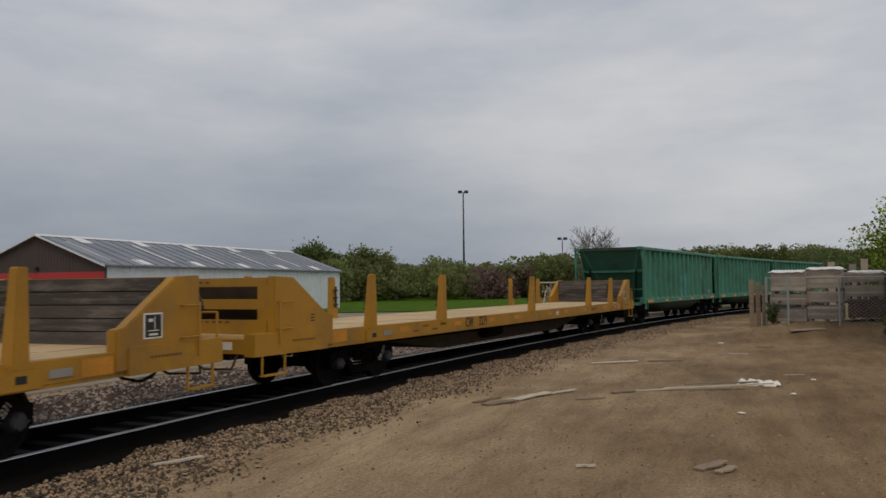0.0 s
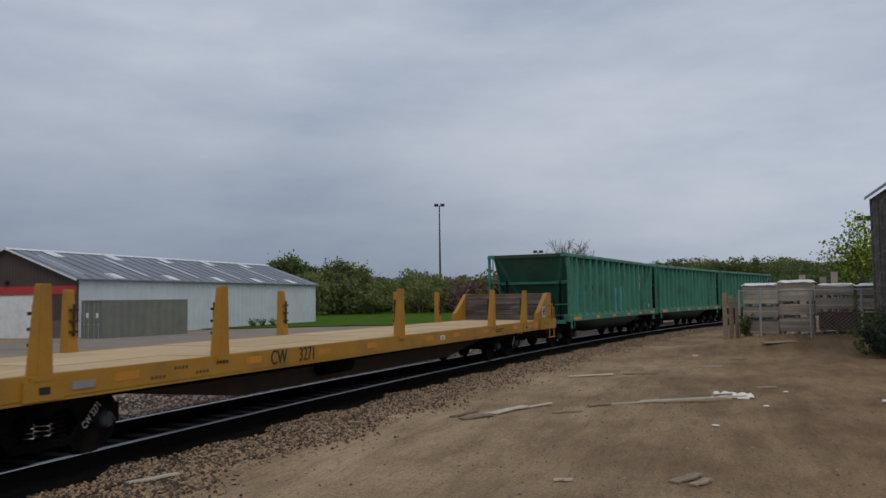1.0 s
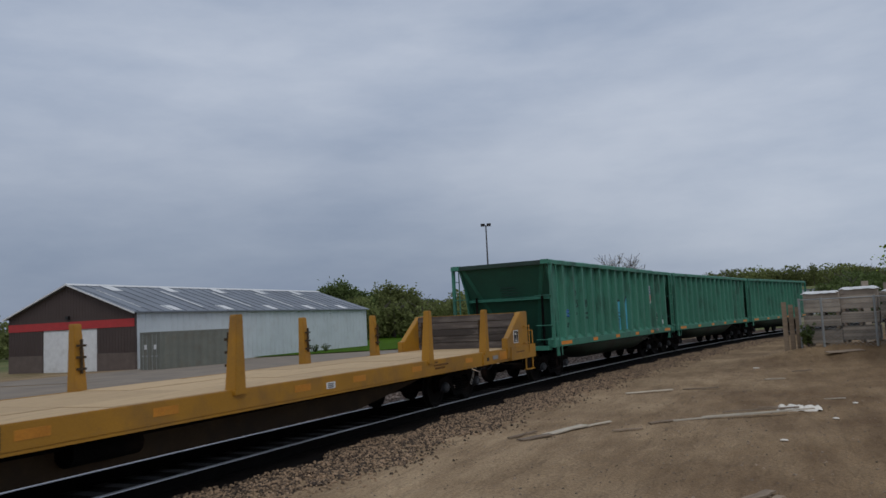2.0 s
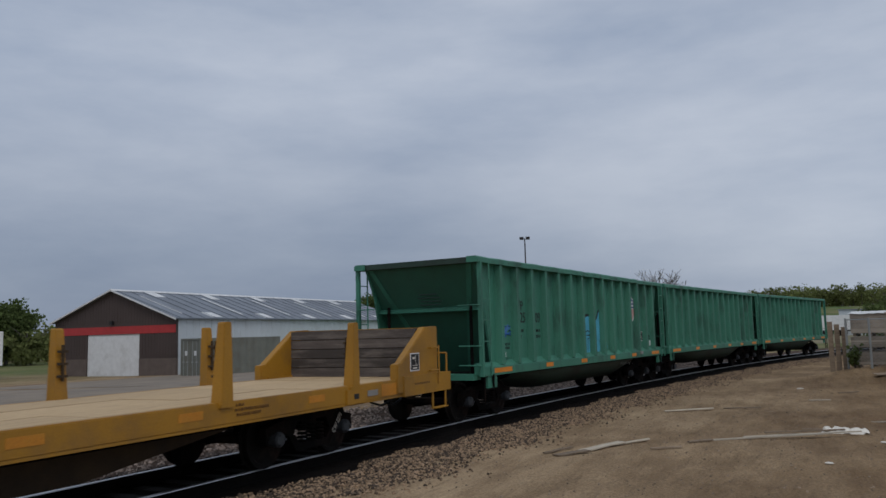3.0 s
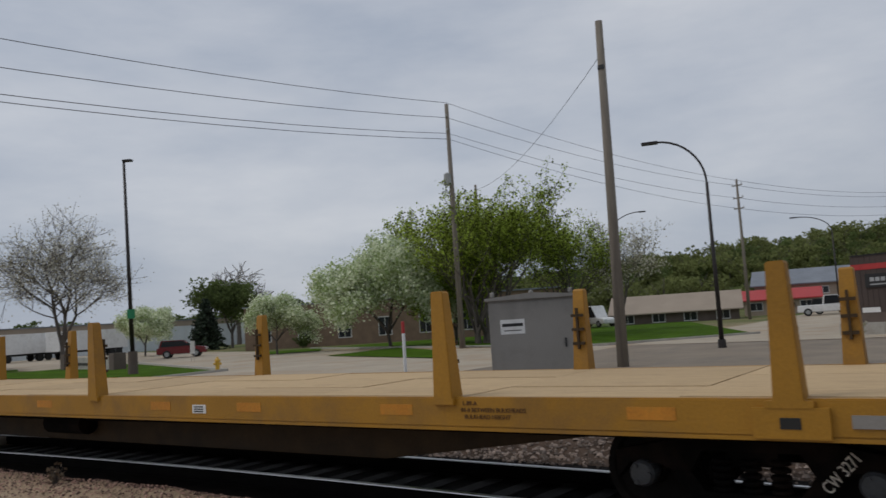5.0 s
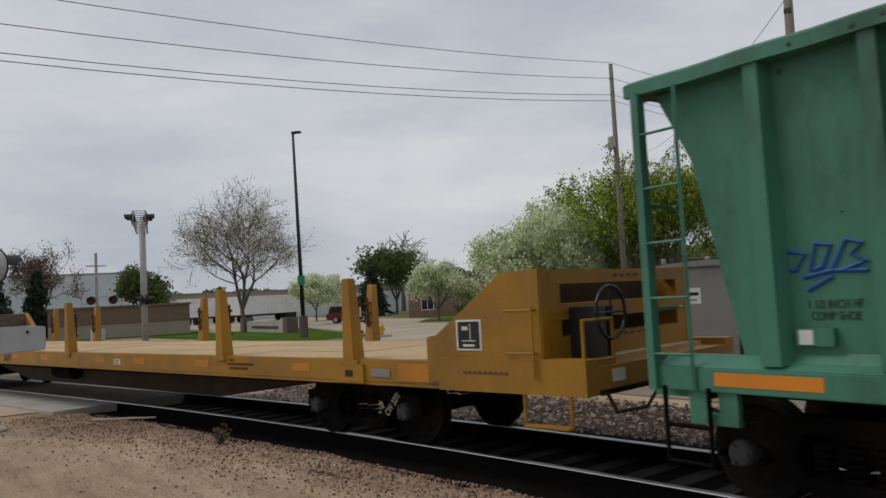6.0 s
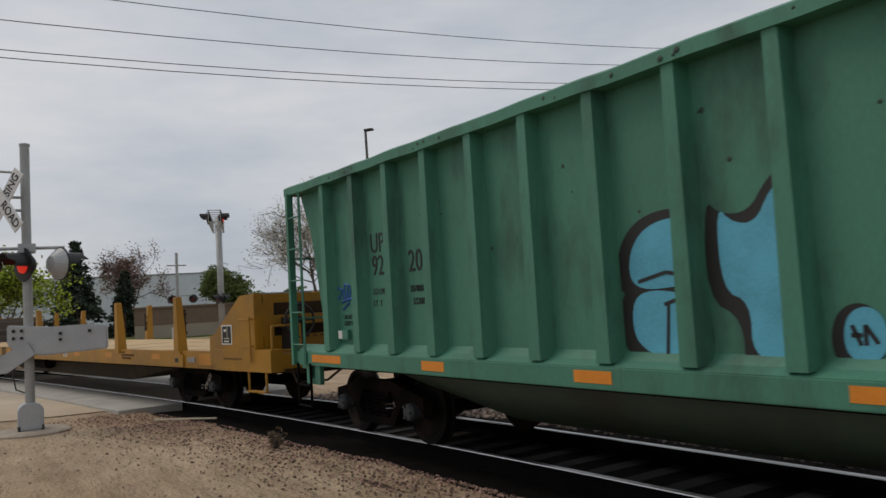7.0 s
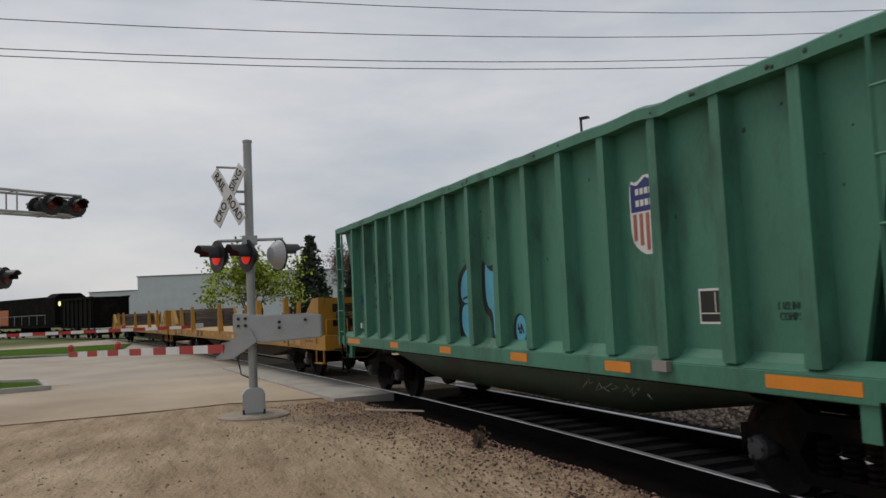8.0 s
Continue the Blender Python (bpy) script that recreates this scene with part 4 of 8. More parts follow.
                part("stencil_bars", b, "ink", wing)
            else:
                notice(b, way, yf, sgn, wing)
            b = B()
            for k in range(9):
                x = way * (10.75 + 0.07 * k)
                box(b, x - 0.028, x + 0.02, min(yf + sgn * 0.032, yf + sgn * 0.034), max(yf + sgn * 0.032, yf + sgn * 0.034), 0.98, 1.01)
            part("stencil_bars", b, "ink_brown", wing)
            # hand rail, stirrup step
            b = B()
            yo = yf + sgn * 0.06
            for z in (1.2, 1.62):
                pipe(b, [(way * 11.35, yf, z), (way * 11.35, yo, z), (way * 11.68, yo, z), (way * 11.68, yf, z)], 0.013)
            pipe(b, [(way * 11.68, yo, 0.95), (way * 11.68, yo, 1.66)], 0.015)
            part("grab_iron", b, "yellow", car)
            b = B()
            pipe(b, [(way * 11.5, yf, 0.82), (way * 11.5, yf, 0.5), (way * 12.05, yf, 0.5), (way * 12.05, yf, 0.82)], 0.022)
            box(b, way * 11.78 - 0.27, way * 11.78 + 0.27, yf - 0.06, yf + 0.06, 0.49, 0.51)
            part("step", b, "yellow", car)
        # timber lining
        z = 1.1
        for k in range(5):
            b = B()
            box(b, min(way * 11.1, way * 11.22), max(way * 11.1, way * 11.22), -1.375, 1.375, z + 0.006, z + 0.17)
            part("timber", b, "timber", car, bevel=0.012)
            z += 0.178
        # slotted end face
        b = B()
        x0, x1 = min(way * 11.6, way * 11.75), max(way * 11.6, way * 11.75)
        for z0, z1 in ((1.06, 1.33), (1.50, 1.66), (1.86, 2.0)):
            box(b, x0, x1, -1.375, 1.375, z0, z1)
        for y in (-1.3, 1.3):
            box(b, x0 + 0.004, x1 - 0.004, y - 0.11, y + 0.11, 1.33, 1.86)
        part("end_frame", b, "yellow", car, bevel=0.01)
        b = B()
        box(b, min(way * 11.3, way * 11.4), max(way * 11.3, way * 11.4), -1.3, 1.3, 1.12, 1.98)
        part("end_web", b, "brownsill", car)
        b = B()
        box(b, min(way * 11.75, way * 12.25), max(way * 11.75, way * 12.25), -1.35, 1.35, 0.84, 1.06)
        part("end_sill", b, "yellow", car, bevel=0.012)
        b = B()
        xf = way * 11.752
        for i in range(9):
            for z in (1.40, 1.93):
                if z == 1.40 or 2 < i < 7:
                    box(b, min(xf, xf + way * 0.003), max(xf, xf + way * 0.003), -0.62 + i * 0.14, -0.54 + i * 0.14, z - 0.12 if z < 1.5 else z - 0.015, z - 0.09 if z < 1.5 else z + 0.015)
        part("stencil_bars", b, "ink_brown", car)
        b = B()
        box(b, min(way * 12.25, way * 12.256), max(way * 12.25, way * 12.256), -1.12, -0.9, 0.9, 1.02)
        part("end_tag", b, "cream", car, "pale tag on the end sill")
        b = B()
        pipe(b, [(way * 12.2, -1.2, 0.86), (way * 12.3, -1.15, 0.62), (way * 12.3, -0.6, 0.6), (way * 12.25, -0.2, 0.8)], 0.02)
        part("uncoupling_lever", b, "brownsill", car)
        coupler(car, way * 12.2, way)
    # brake wheel at the rear end
    b = B()
    for i in range(16):
        a0, a1 = i * math.pi / 8, (i + 1) * math.pi / 8
        tube(b, (12.2, -1.0 + 0.26 * math.cos(a0), 1.56 + 0.26 * math.sin(a0)), (12.2, -1.0 + 0.26 * math.cos(a1), 1.56 + 0.26 * math.sin(a1)), 0.018, n=6)
        if i % 4 == 0:
            tube(b, (12.2, -1.0, 1.56), (12.2, -1.0 + 0.26 * math.cos(a0), 1.56 + 0.26 * math.sin(a0)), 0.013, n=6)
    box(b, 11.76, 12.18, -1.07, -0.93, 1.1, 1.62)
    part("brake_wheel", b, "matt_black", car)
    b = B()
    for y in (-1.5, -1.0):
        pipe(b, [(12.2, y, 1.05), (12.2, y, 1.5)], 0.02)
    pipe(b, [(12.2, -1.5, 1.5), (12.2, -1.0, 1.5)], 0.02)
    pipe(b, [(12.2, -1.5, 1.12), (12.2, -1.0, 1.12)], 0.02)
    part("platform_rail", b, "yellow", car)
    b = B()
    tube(b, (-2.2, -0.9, 0.62), (-1.2, -0.9, 0.62), 0.16, n=12)
    pipe(b, [(-9, -1.0, 0.72), (-2.2, -0.9, 0.68), (3, -1.0, 0.72), (9, -1.0, 0.72)], 0.02)
    part("brake_gear", b, "black", car)
    return car


def hopper(first):
    """Open-top hopper: ribbed sides, sloped ends with corner posts and ladders, a rounded belly."""
    car = empty("hopper_car", "faded green open hopper car with ribbed sides", "railway car", group="cars of the train")
    L, W, Z1 = 6.72, 1.42, 3.41
    PITCH, FIRST = 0.82, -5.74
    for sgn in (-1, 1):
        y = sgn * W
        b = B()
        prism(b, [(-L, Z1), (-L + 0.34, 2.75), (-L + 0.72, 1.07), (L - 0.72, 1.07), (L - 0.34, 2.75), (L, Z1)], "y", min(y, y - sgn * 0.05), max(y, y - sgn * 0.05))
        part("side_wall", b, "green", car)
        b = B()
        prism(b, [(y + sgn * 0.15, 0.97), (y + sgn * 0.15, 1.15), (y, 1.24), (y - sgn * 0.06, 1.24), (y - sgn * 0.06, 0.97)], "x", -L, L)
        part("side_sill", b, "green", car, bevel=0.008)
        # top rail, battered along its edge, with one dent
        prof = [(0.17, -0.07), (0.17, 0.03), (0.12, 0.06), (-0.1, 0.06), (-0.1, -0.07)]
        b = B()
        rings = []
        m = 96
        for i in range(m + 1):
            x = -L - 0.15 + (2 * L + 0.3) * i / m
            dent = 0.022 * math.exp(-((x - 4.25) / 0.16) ** 2) - 0.010 * math.exp(-((x - 3.95) / 0.2) ** 2) if first and sgn < 0 else 0.0
            dz = 0.010 * noise.noise((x * 2.3, sgn * 3.0, 0.4)) + 0.006 * noise.noise((x * 7.0, sgn, 2.0)) - dent
            dy = 0.012 * noise.noise((x * 1.7, sgn * 5.0, 7.7))
            rings.append([b.verts.new((x, y + sgn * (o + dy), Z1 + z + dz)) for o, z in prof])
        for ra, rb in zip(rings, rings[1:]):
            for k in range(5):
                b.faces.new((ra[k], ra[(k + 1) % 5], rb[(k + 1) % 5], rb[k]))
        b.faces.new(rings[0])
        b.faces.new(rings[-1][::-1])
        bmesh.ops.recalc_face_normals(b, faces=b.faces[:])
        part("top_rail", b, "green", car)
        n = 15
        for i in range(n):
            x = FIRST + i * PITCH
            b = B()
            lo = [b.verts.new(v) for v in ((x - 0.12, y, 1.2), (x - 0.075, y + sgn * 0.15, 1.18), (x + 0.075, y + sgn * 0.15, 1.18), (x + 0.12, y, 1.2))]
            hi = [b.verts.new(v) for v in ((x - 0.08, y, Z1 - 0.05), (x - 0.055, y + sgn * 0.145, Z1 - 0.05), (x + 0.055, y + sgn * 0.145, Z1 - 0.05), (x + 0.08, y, Z1 - 0.05))]
            fs = [b.faces.new((lo[k], lo[k + 1], hi[k + 1], hi[k])) for k in range(3)] + [b.faces.new(lo[::-1]), b.faces.new(hi)]
            bmesh.ops.recalc_face_normals(b, faces=fs)
            part("rib", b, "green", car)
        # gussets at the foot of each bay
        for i in range(n - 1):
            b = B()
            x0 = FIRST + i * PITCH + 0.12
            x1 = x0 + PITCH - 0.24
            prism(b, [(y, 1.14), (y + sgn * 0.085, 1.14), (y + sgn * 0.085, 1.18), (y, 1.27)], "x", x0, x1)
            part("sill_gusset", b, "green", car)
        for i, x in enumerate((-5.79, -3.27, -0.95, 1.35, 3.39, 5.71)):
            b = B()
            yo = y + sgn * 0.15
            box(b, x - 0.42 if i in (0, 5) else x - 0.21, x + 0.42 if i in (0, 5) else x + 0.21, min(yo, yo + sgn * 0.004), max(yo, yo + sgn * 0.004), 1.02, 1.12)
            part("reflector", b, "orange", car)
        for x in (-L + 0.45, L - 0.45):
            b = B()
            yo = y + sgn * 0.09
            box(b, x - 0.20, x - 0.04, yo - 0.03, yo + 0.03, 0.72, 0.97)
            box(b, x + 0.06, x + 0.22, yo - 0.03, yo + 0.03, 0.72, 0.97)
            box(b, x - 0.04, x + 0.06, yo - 0.03, yo + 0.03, 0.72, 0.80)
            part("jacking_pad", b, "green", car)
    # belly, its underside shade given by a darker green
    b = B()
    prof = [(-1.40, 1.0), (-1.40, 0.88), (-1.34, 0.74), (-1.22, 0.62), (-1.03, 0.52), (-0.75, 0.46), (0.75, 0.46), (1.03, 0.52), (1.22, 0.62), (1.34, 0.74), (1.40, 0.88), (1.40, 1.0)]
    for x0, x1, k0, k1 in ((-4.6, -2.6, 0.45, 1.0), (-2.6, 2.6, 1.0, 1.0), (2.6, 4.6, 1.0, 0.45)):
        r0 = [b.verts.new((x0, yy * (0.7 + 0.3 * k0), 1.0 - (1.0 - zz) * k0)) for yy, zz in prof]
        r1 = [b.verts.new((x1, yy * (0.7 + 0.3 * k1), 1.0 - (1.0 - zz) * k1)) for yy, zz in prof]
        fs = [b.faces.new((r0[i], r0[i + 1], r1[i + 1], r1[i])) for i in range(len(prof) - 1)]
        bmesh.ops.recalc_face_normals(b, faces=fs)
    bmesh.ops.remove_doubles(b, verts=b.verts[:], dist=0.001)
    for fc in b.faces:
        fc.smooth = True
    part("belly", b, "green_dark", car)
    if first:
        scuff = random.Random(8)
        for i in range(26):
            x, z = scuff.uniform(-6.2, 6.2), Z1 - scuff.uniform(0.0, 0.04)
            b = B()
            r = scuff.uniform(0.012, 0.028)
            lathe(b, [(r, 0.0), (r * 0.7, -0.004), (0.001, -0.006)], 7, (x, -W - 0.172, z), axis="y")
            part("scuff", b, "green_dark", car)
        for i in range(30):
            x, z = scuff.uniform(-6.0, 6.2), scuff.uniform(2.2, 3.3)
            b = B()
            r = scuff.uniform(0.008, 0.026)
            lathe(b, [(r, 0.0), (r * 0.6, -0.003), (0.001, -0.004)], 6, (x, -W - 0.001, z), axis="y")
            part("scuff", b, "green_dark", car)
    b = B()
    box(b, -6.2, 6.2, -0.33, 0.33, 0.66, 0.98)
    box(b, -6.2, 6.2, -1.45, 1.45, 0.94, 0.99)
    part("underframe", b, "black", car)
    for way in (-1, 1):
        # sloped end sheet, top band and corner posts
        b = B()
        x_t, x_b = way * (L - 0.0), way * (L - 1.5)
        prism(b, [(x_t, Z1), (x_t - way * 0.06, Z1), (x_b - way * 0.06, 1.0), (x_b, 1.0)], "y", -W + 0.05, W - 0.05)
        # sheet takes the shaded copy of the side green
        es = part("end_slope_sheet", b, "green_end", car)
        b = B()
        prism(b, [(x_t + way * 0.03 - way * 0.82 * 0.6, Z1 - 1.05), (x_t + way * 0.06 - way * 0.82 * 0.7, Z1 - 1.03), (x_t + way * 0.06 - way * 0.82 * 0.7, Z1 - 0.98), (x_t - way * 0.04 - way * 0.8 * 0.7, Z1 - 0.95)], "y", -W + 0.05, W - 0.05)
        part("stiffener", b, "green", es)
        b = B()
        for k in range(6):
            z = 2.75 - 0.075 * k
            x = x_t - way * (Z1 - z) / (Z1 - 1.0) * 1.5 + way * 0.006
            box(b, x - 0.006, x + 0.006, -0.25 - 0.04 * (k % 3), 0.22 + 0.05 * (k % 2), z - 0.012, z + 0.012)
        part("stencil_bars", b, "ink_green", es)
        b = B()
        prism(b, [(way * (L + 0.1), Z1 - 0.07), (way * (L + 0.1), Z1 + 0.05), (way * (L - 0.35), Z1 + 0.06), (way * (L - 0.35), Z1 - 0.07)], "y", -W - 0.1, W + 0.1)
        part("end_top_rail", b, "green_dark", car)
        for sgn in (-1, 1):
            y = sgn * (W - 0.02)
            # corner posts and diagonal brace
            b = B()
            yc = sgn * (W + 0.15)
            box(b, min(way * L, way * (L + 0.07)), max(way * L, way * (L + 0.07)), yc - 0.045, yc + 0.045, 0.97, Z1 - 0.05)
            part("corner_post", b, "green", car, bevel=0.008)
            # raised seam running down the slope sheet towards its foot, in the lit side green
            b = B()
            q = []
            for u, yy in ((0.03, sgn * (W - 0.08)), (0.03, sgn * (W - 0.2)), (0.97, sgn * 0.42), (0.97, sgn * 0.54)):
                q.append(Vector((way * (L - 1.5 * u), yy, Z1 - (Z1 - 1.0) * u)))
            up_ = Vector((way * 0.85, 0, 0.53)) * 0.03
            lo, hi = [b.verts.new(v) for v in q], [b.verts.new(v + up_) for v in q]
            fs = [b.faces.new(hi)] + [b.faces.new((lo[i], lo[(i + 1) % 4], hi[(i + 1) % 4], hi[i])) for i in range(4)]
            bmesh.ops.recalc_face_normals(b, faces=fs)
            part("seam", b, "green", es)
            # ladder
            b = B()
            xl = way * (L + 0.08)
            yl0, yl1 = yc, yc - sgn * 0.48
            for z in (1.2, 1.6, 2.45):
                pipe(b, [(xl, yl0, z), (xl + way * 0.05, yl0 - sgn * 0.04, z), (xl + way * 0.05, yl1, z), (xl, yl1, z)], 0.014)
            ys = yc
            pipe(b, [(way * (L - 0.34), ys + sgn * 0.02, 0.98), (way * (L - 0.34), ys + sgn * 0.02, Z1 - 0.06)], 0.02, 4)
            for k in range(5):
                z = 1.25 + 0.44 * k
                pipe(b, [(way * (L + 0.04), ys + sgn * 0.03, z), (way * (L - 0.34), ys + sgn * 0.03, z)], 0.012)
            part("ladder", b, "green", car)
            b = B()
            pipe(b, [(way * (L - 0.45), sgn * (W - 0.35), 1.0), (way * (L - 0.45), sgn * (W - 0.35), 2.5)], 0.035, 6)
            part("brake_pipe", b, "black", car)
            b = B()
            pipe(b, [(way * (L - 0.05), ys, 1.0), (way * (L - 0.05), ys, 0.42), (way * (L - 0.45), ys, 0.42), (way * (L - 0.45), ys, 1.0)], 0.022)
            pipe(b, [(way * (L - 0.05), ys, 0.7), (way * (L - 0.45), ys, 0.7)], 0.018)
            part("sill_step", b, "black", car)
        b = B()
        box(b, way * L - 0.16, way * L + 0.16, -W, W, 0.90, 1.02)
        part("end_platform", b, "green", car)
        coupler(car, way * (L + 0.05), way)
    # lettering and stickers on the near side
    y = -W - 0.003
    if first:
        for txt, x, z, size in (("UP", -4.56, 2.46, 0.33), ("925", -4.49, 2.19, 0.34), ("209", -3.65, 2.19, 0.35)):
            lettering("reporting_mark" if txt == "UP" else "car_number", txt, size, "ink", car, Matrix.Translation((x, y, z)), "black stencilled characters", squeeze=0.85)
        for txt, x, z in (("LD LMT", -4.54, 1.89), ("LT  T", -4.6, 1.75), ("207800 LB", -3.66, 1.89), ("55200 LB", -3.63, 1.75)):
            lettering("stencil", txt, 0.105, "ink", car, Matrix.Translation((x, y, z)), squeeze=0.88)
        for txt, x, z in (("1 1/2 INCH HF", -5.33, 1.60), ("COMP SHOE", -5.33, 1.52), ("1 1/2 INCH HF", 5.5, 1.62), ("COMP SHOE", 5.5, 1.54)):
            lettering("stencil", txt, 0.085, "ink_green", car, Matrix.Translation((x, y, z)), squeeze=0.72)
        dx = 5.76
        graffiti(car, y)
        b = B()
        box(b, 10.2 - dx, 10.58 - dx, y - 0.001, y + 0.002, 1.48, 1.78)
        nb = part("notice_plate", b, "white", car, "white-edged black notice plate")
        b = B()
        box(b, 10.22 - dx, 10.56 - dx, y - 0.004, y - 0.001, 1.50, 1.76)
        part("notice_field", b, "ink", nb)
        b = B()
        box(b, 10.23 - dx, 10.55 - dx, y - 0.007, y - 0.004, 1.565, 1.575)
        box(b, 10.4 - dx, 10.41 - dx, y - 0.007, y - 0.004, 1.58, 1.75)
        part("notice_bars", b, "cream", nb)
        b = B()
        box(b, 5.55, 5.63, y - 0.02, y + 0.01, 1.31, 1.48)
        part("tag", b, "white", car, "white routing tag")
        b = B()
        box(b, -5.6, -5.33, y - 0.05, y, 1.32, 1.44)
        part("tag_holder", b, "green", car)
        b = B()
        box(b, -5.57, -5.47, y - 0.06, y - 0.05, 1.33, 1.43)
        part("tag", b, "white", car)
        b = B()
        box(b, 4.0, 4.2, y - 0.2, y - 0.14, 1.07, 1.16)
        part("bracket", b, "galv", car, "grey bracket on the sill", bevel=0.01)
        # chalk scrawl low on the belly
        chalk = random.Random(12)
        for k in range(9):
            x, z = 2.5 + 0.14 * k, 0.83 + chalk.uniform(-0.02, 0.02)
            b = B()
            pipe(b, [(x + chalk.uniform(-0.05, 0.12), -1.402, z + chalk.uniform(-0.05, 0.06)) for _ in range(4)], 0.0055, 4)
            part("chalk_stroke", b, "galv", car)
    return car


def smooth_outline(pts, n=3):
    for _ in range(n):
        out = []
        for i, p in enumerate(pts):
            q = pts[(i + 1) % len(pts)]
            out += [(p[0] * 0.75 + q[0] * 0.25, p[1] * 0.75 + q[1] * 0.25), (p[0] * 0.25 + q[0] * 0.75, p[1] * 0.25 + q[1] * 0.75)]
        pts = out
    return pts


def painted(name, car, pts, dx, y, material, lift, label="", rounds=2):
    b = B()
    prism(b, [(x - dx, z) for x, z in smooth_outline(pts, rounds)], "y", y - lift, y - lift + 0.002)
    return part(name, b, material, car, label)


def grown(pts, d):
    cx, cz = sum(p[0] for p in pts) / len(pts), sum(p[1] for p in pts) / len(pts)
    out = []
    for x, z in pts:
        r = math.hypot(x - cx, z - cz) or 1
        out.append((x + (x - cx) / r * d, z + (z - cz) / r * d))
    return out


def graffiti(car, y):
    """Light blue bubble letters with black edges, a round tag and a blue scrawl; and the shield emblem as plain shapes."""
    eight_top = [(5.33, 1.83), (5.36, 2.05), (5.5, 2.2), (5.72, 2.26), (5.98, 2.24), (6.02, 2.0), (6.0, 1.78), (5.7, 1.74), (5.45, 1.74)]
    eight_low = [(5.38, 1.70), (5.62, 1.74), (5.98, 1.66), (6.04, 1.4), (5.98, 1.24), (5.6, 1.22), (5.38, 1.32), (5.33, 1.5)]
    four = [(6.3, 2.3), (6.42, 2.16), (6.6, 2.14), (6.72, 2.34), (6.84, 2.42), (6.88, 1.64), (6.74, 1.62), (6.8, 1.24), (6.5, 1.24), (6.52, 1.62), (6.3, 1.7)]
    oval = [(7.13, 1.4), (7.17, 1.53), (7.28, 1.58), (7.38, 1.52), (7.4, 1.38), (7.36, 1.26), (7.24, 1.23), (7.15, 1.28)]
    E, F = 5.95, 6.08
    for i, (shape, o) in enumerate(((eight_top, E), (eight_low, E), (four, F), (oval, F))):
        painted("graffiti_edge", car, grown([(x - 0.045, z - 0.015) for x, z in shape], 0.095 if i < 3 else 0.04), o, y, "ink", 0.001 + 0.0005 * i, "black spray-painted outline")
        painted("graffiti_fill", car, shape, o, y, "blue", 0.006 + 0.0005 * i, "light blue spray-painted letter")
    for x0, z0, x1, z1, o in ((5.42, 1.80, 5.7, 1.86, E), (5.7, 1.86, 5.98, 1.8, E), (5.7, 1.62, 5.66, 1.24, E), (5.66, 1.62, 5.8, 1.66, E), (7.19, 1.46, 7.24, 1.34, F), (7.27, 1.46, 7.27, 1.34, F), (7.27, 1.46, 7.34, 1.35, F), (7.18, 1.4, 7.25, 1.4, F)):
        b = B()
        d = Vector((x1 - x0, 0, z1 - z0))
        nrm = Vector((-d.z, 0, d.x)).normalized() * 0.014
        b.faces.new([b.verts.new(((x0, x1)[k] - o + q * nrm.x, y - 0.010, (z0, z1)[k] + q * nrm.z)) for k, q in ((0, -1), (1, -1), (1, 1), (0, 1))])
        part("graffiti_line", b, "ink", car)
    # blue scrawl near the leading end
    b = B()
    strokes = [[(0.72, 1.86), (0.76, 1.98), (0.86, 1.95), (0.8, 1.84), (0.72, 1.86)], [(0.88, 1.83), (0.92, 2.02), (1.0, 2.0), (0.95, 1.86), (0.9, 1.84)],
                  [(1.0, 1.84), (1.08, 2.03), (1.16, 2.0), (1.1, 1.93), (1.18, 1.88), (1.06, 1.83)], [(0.84, 1.79), (1.0, 1.83), (1.18, 1.82)], [(0.86, 1.7), (1.0, 1.79)]]
    for line in strokes:
        pipe(b, [((x - 0.95) * 1.3 - 5.39, y, z) for x, z in line], 0.02, 4)
    part("scrawl", b, "darkblue", car, "blue spray-painted scrawl")
    # shield emblem without lettering
    dx = 5.80
    sh = [(8.98, 2.84), (9.08, 2.80), (9.22, 2.88), (9.36, 2.80), (9.46, 2.84), (9.47, 2.6), (9.46, 2.3), (9.38, 2.2), (9.22, 2.13), (9.06, 2.2), (8.98, 2.3), (8.97, 2.6)]
    painted("emblem", car, grown(sh, 0.02), dx - 0.38, y, "white", 0.001, "red, white and blue shield emblem", rounds=1)
    top = [(8.98, 2.82), (9.08, 2.79), (9.22, 2.86), (9.36, 2.79), (9.46, 2.82), (9.46, 2.54), (8.98, 2.54)]
    painted("emblem_field", car, top, dx - 0.38, y, "navy", 0.004, rounds=0)
    for k in range(5):
        x = 9.41 + 0.096 * k
        b = B()
        lo = 2.17 + 0.08 * abs(k - 2) * 0.6
        box(b, x - 0.024 - dx, x + 0.024 - dx, y - 0.006, y - 0.003, lo, 2.52)
        part("emblem_stripe", b, "stripe", car)
    for k in range(5):
        for z in (2.59, 2.70):
            b = B()
            box(b, 9.44 + 0.07 * k - dx, 9.49 + 0.07 * k - dx, y - 0.008, y - 0.005, z, z + 0.06)
            part("emblem_bar", b, "white", car)


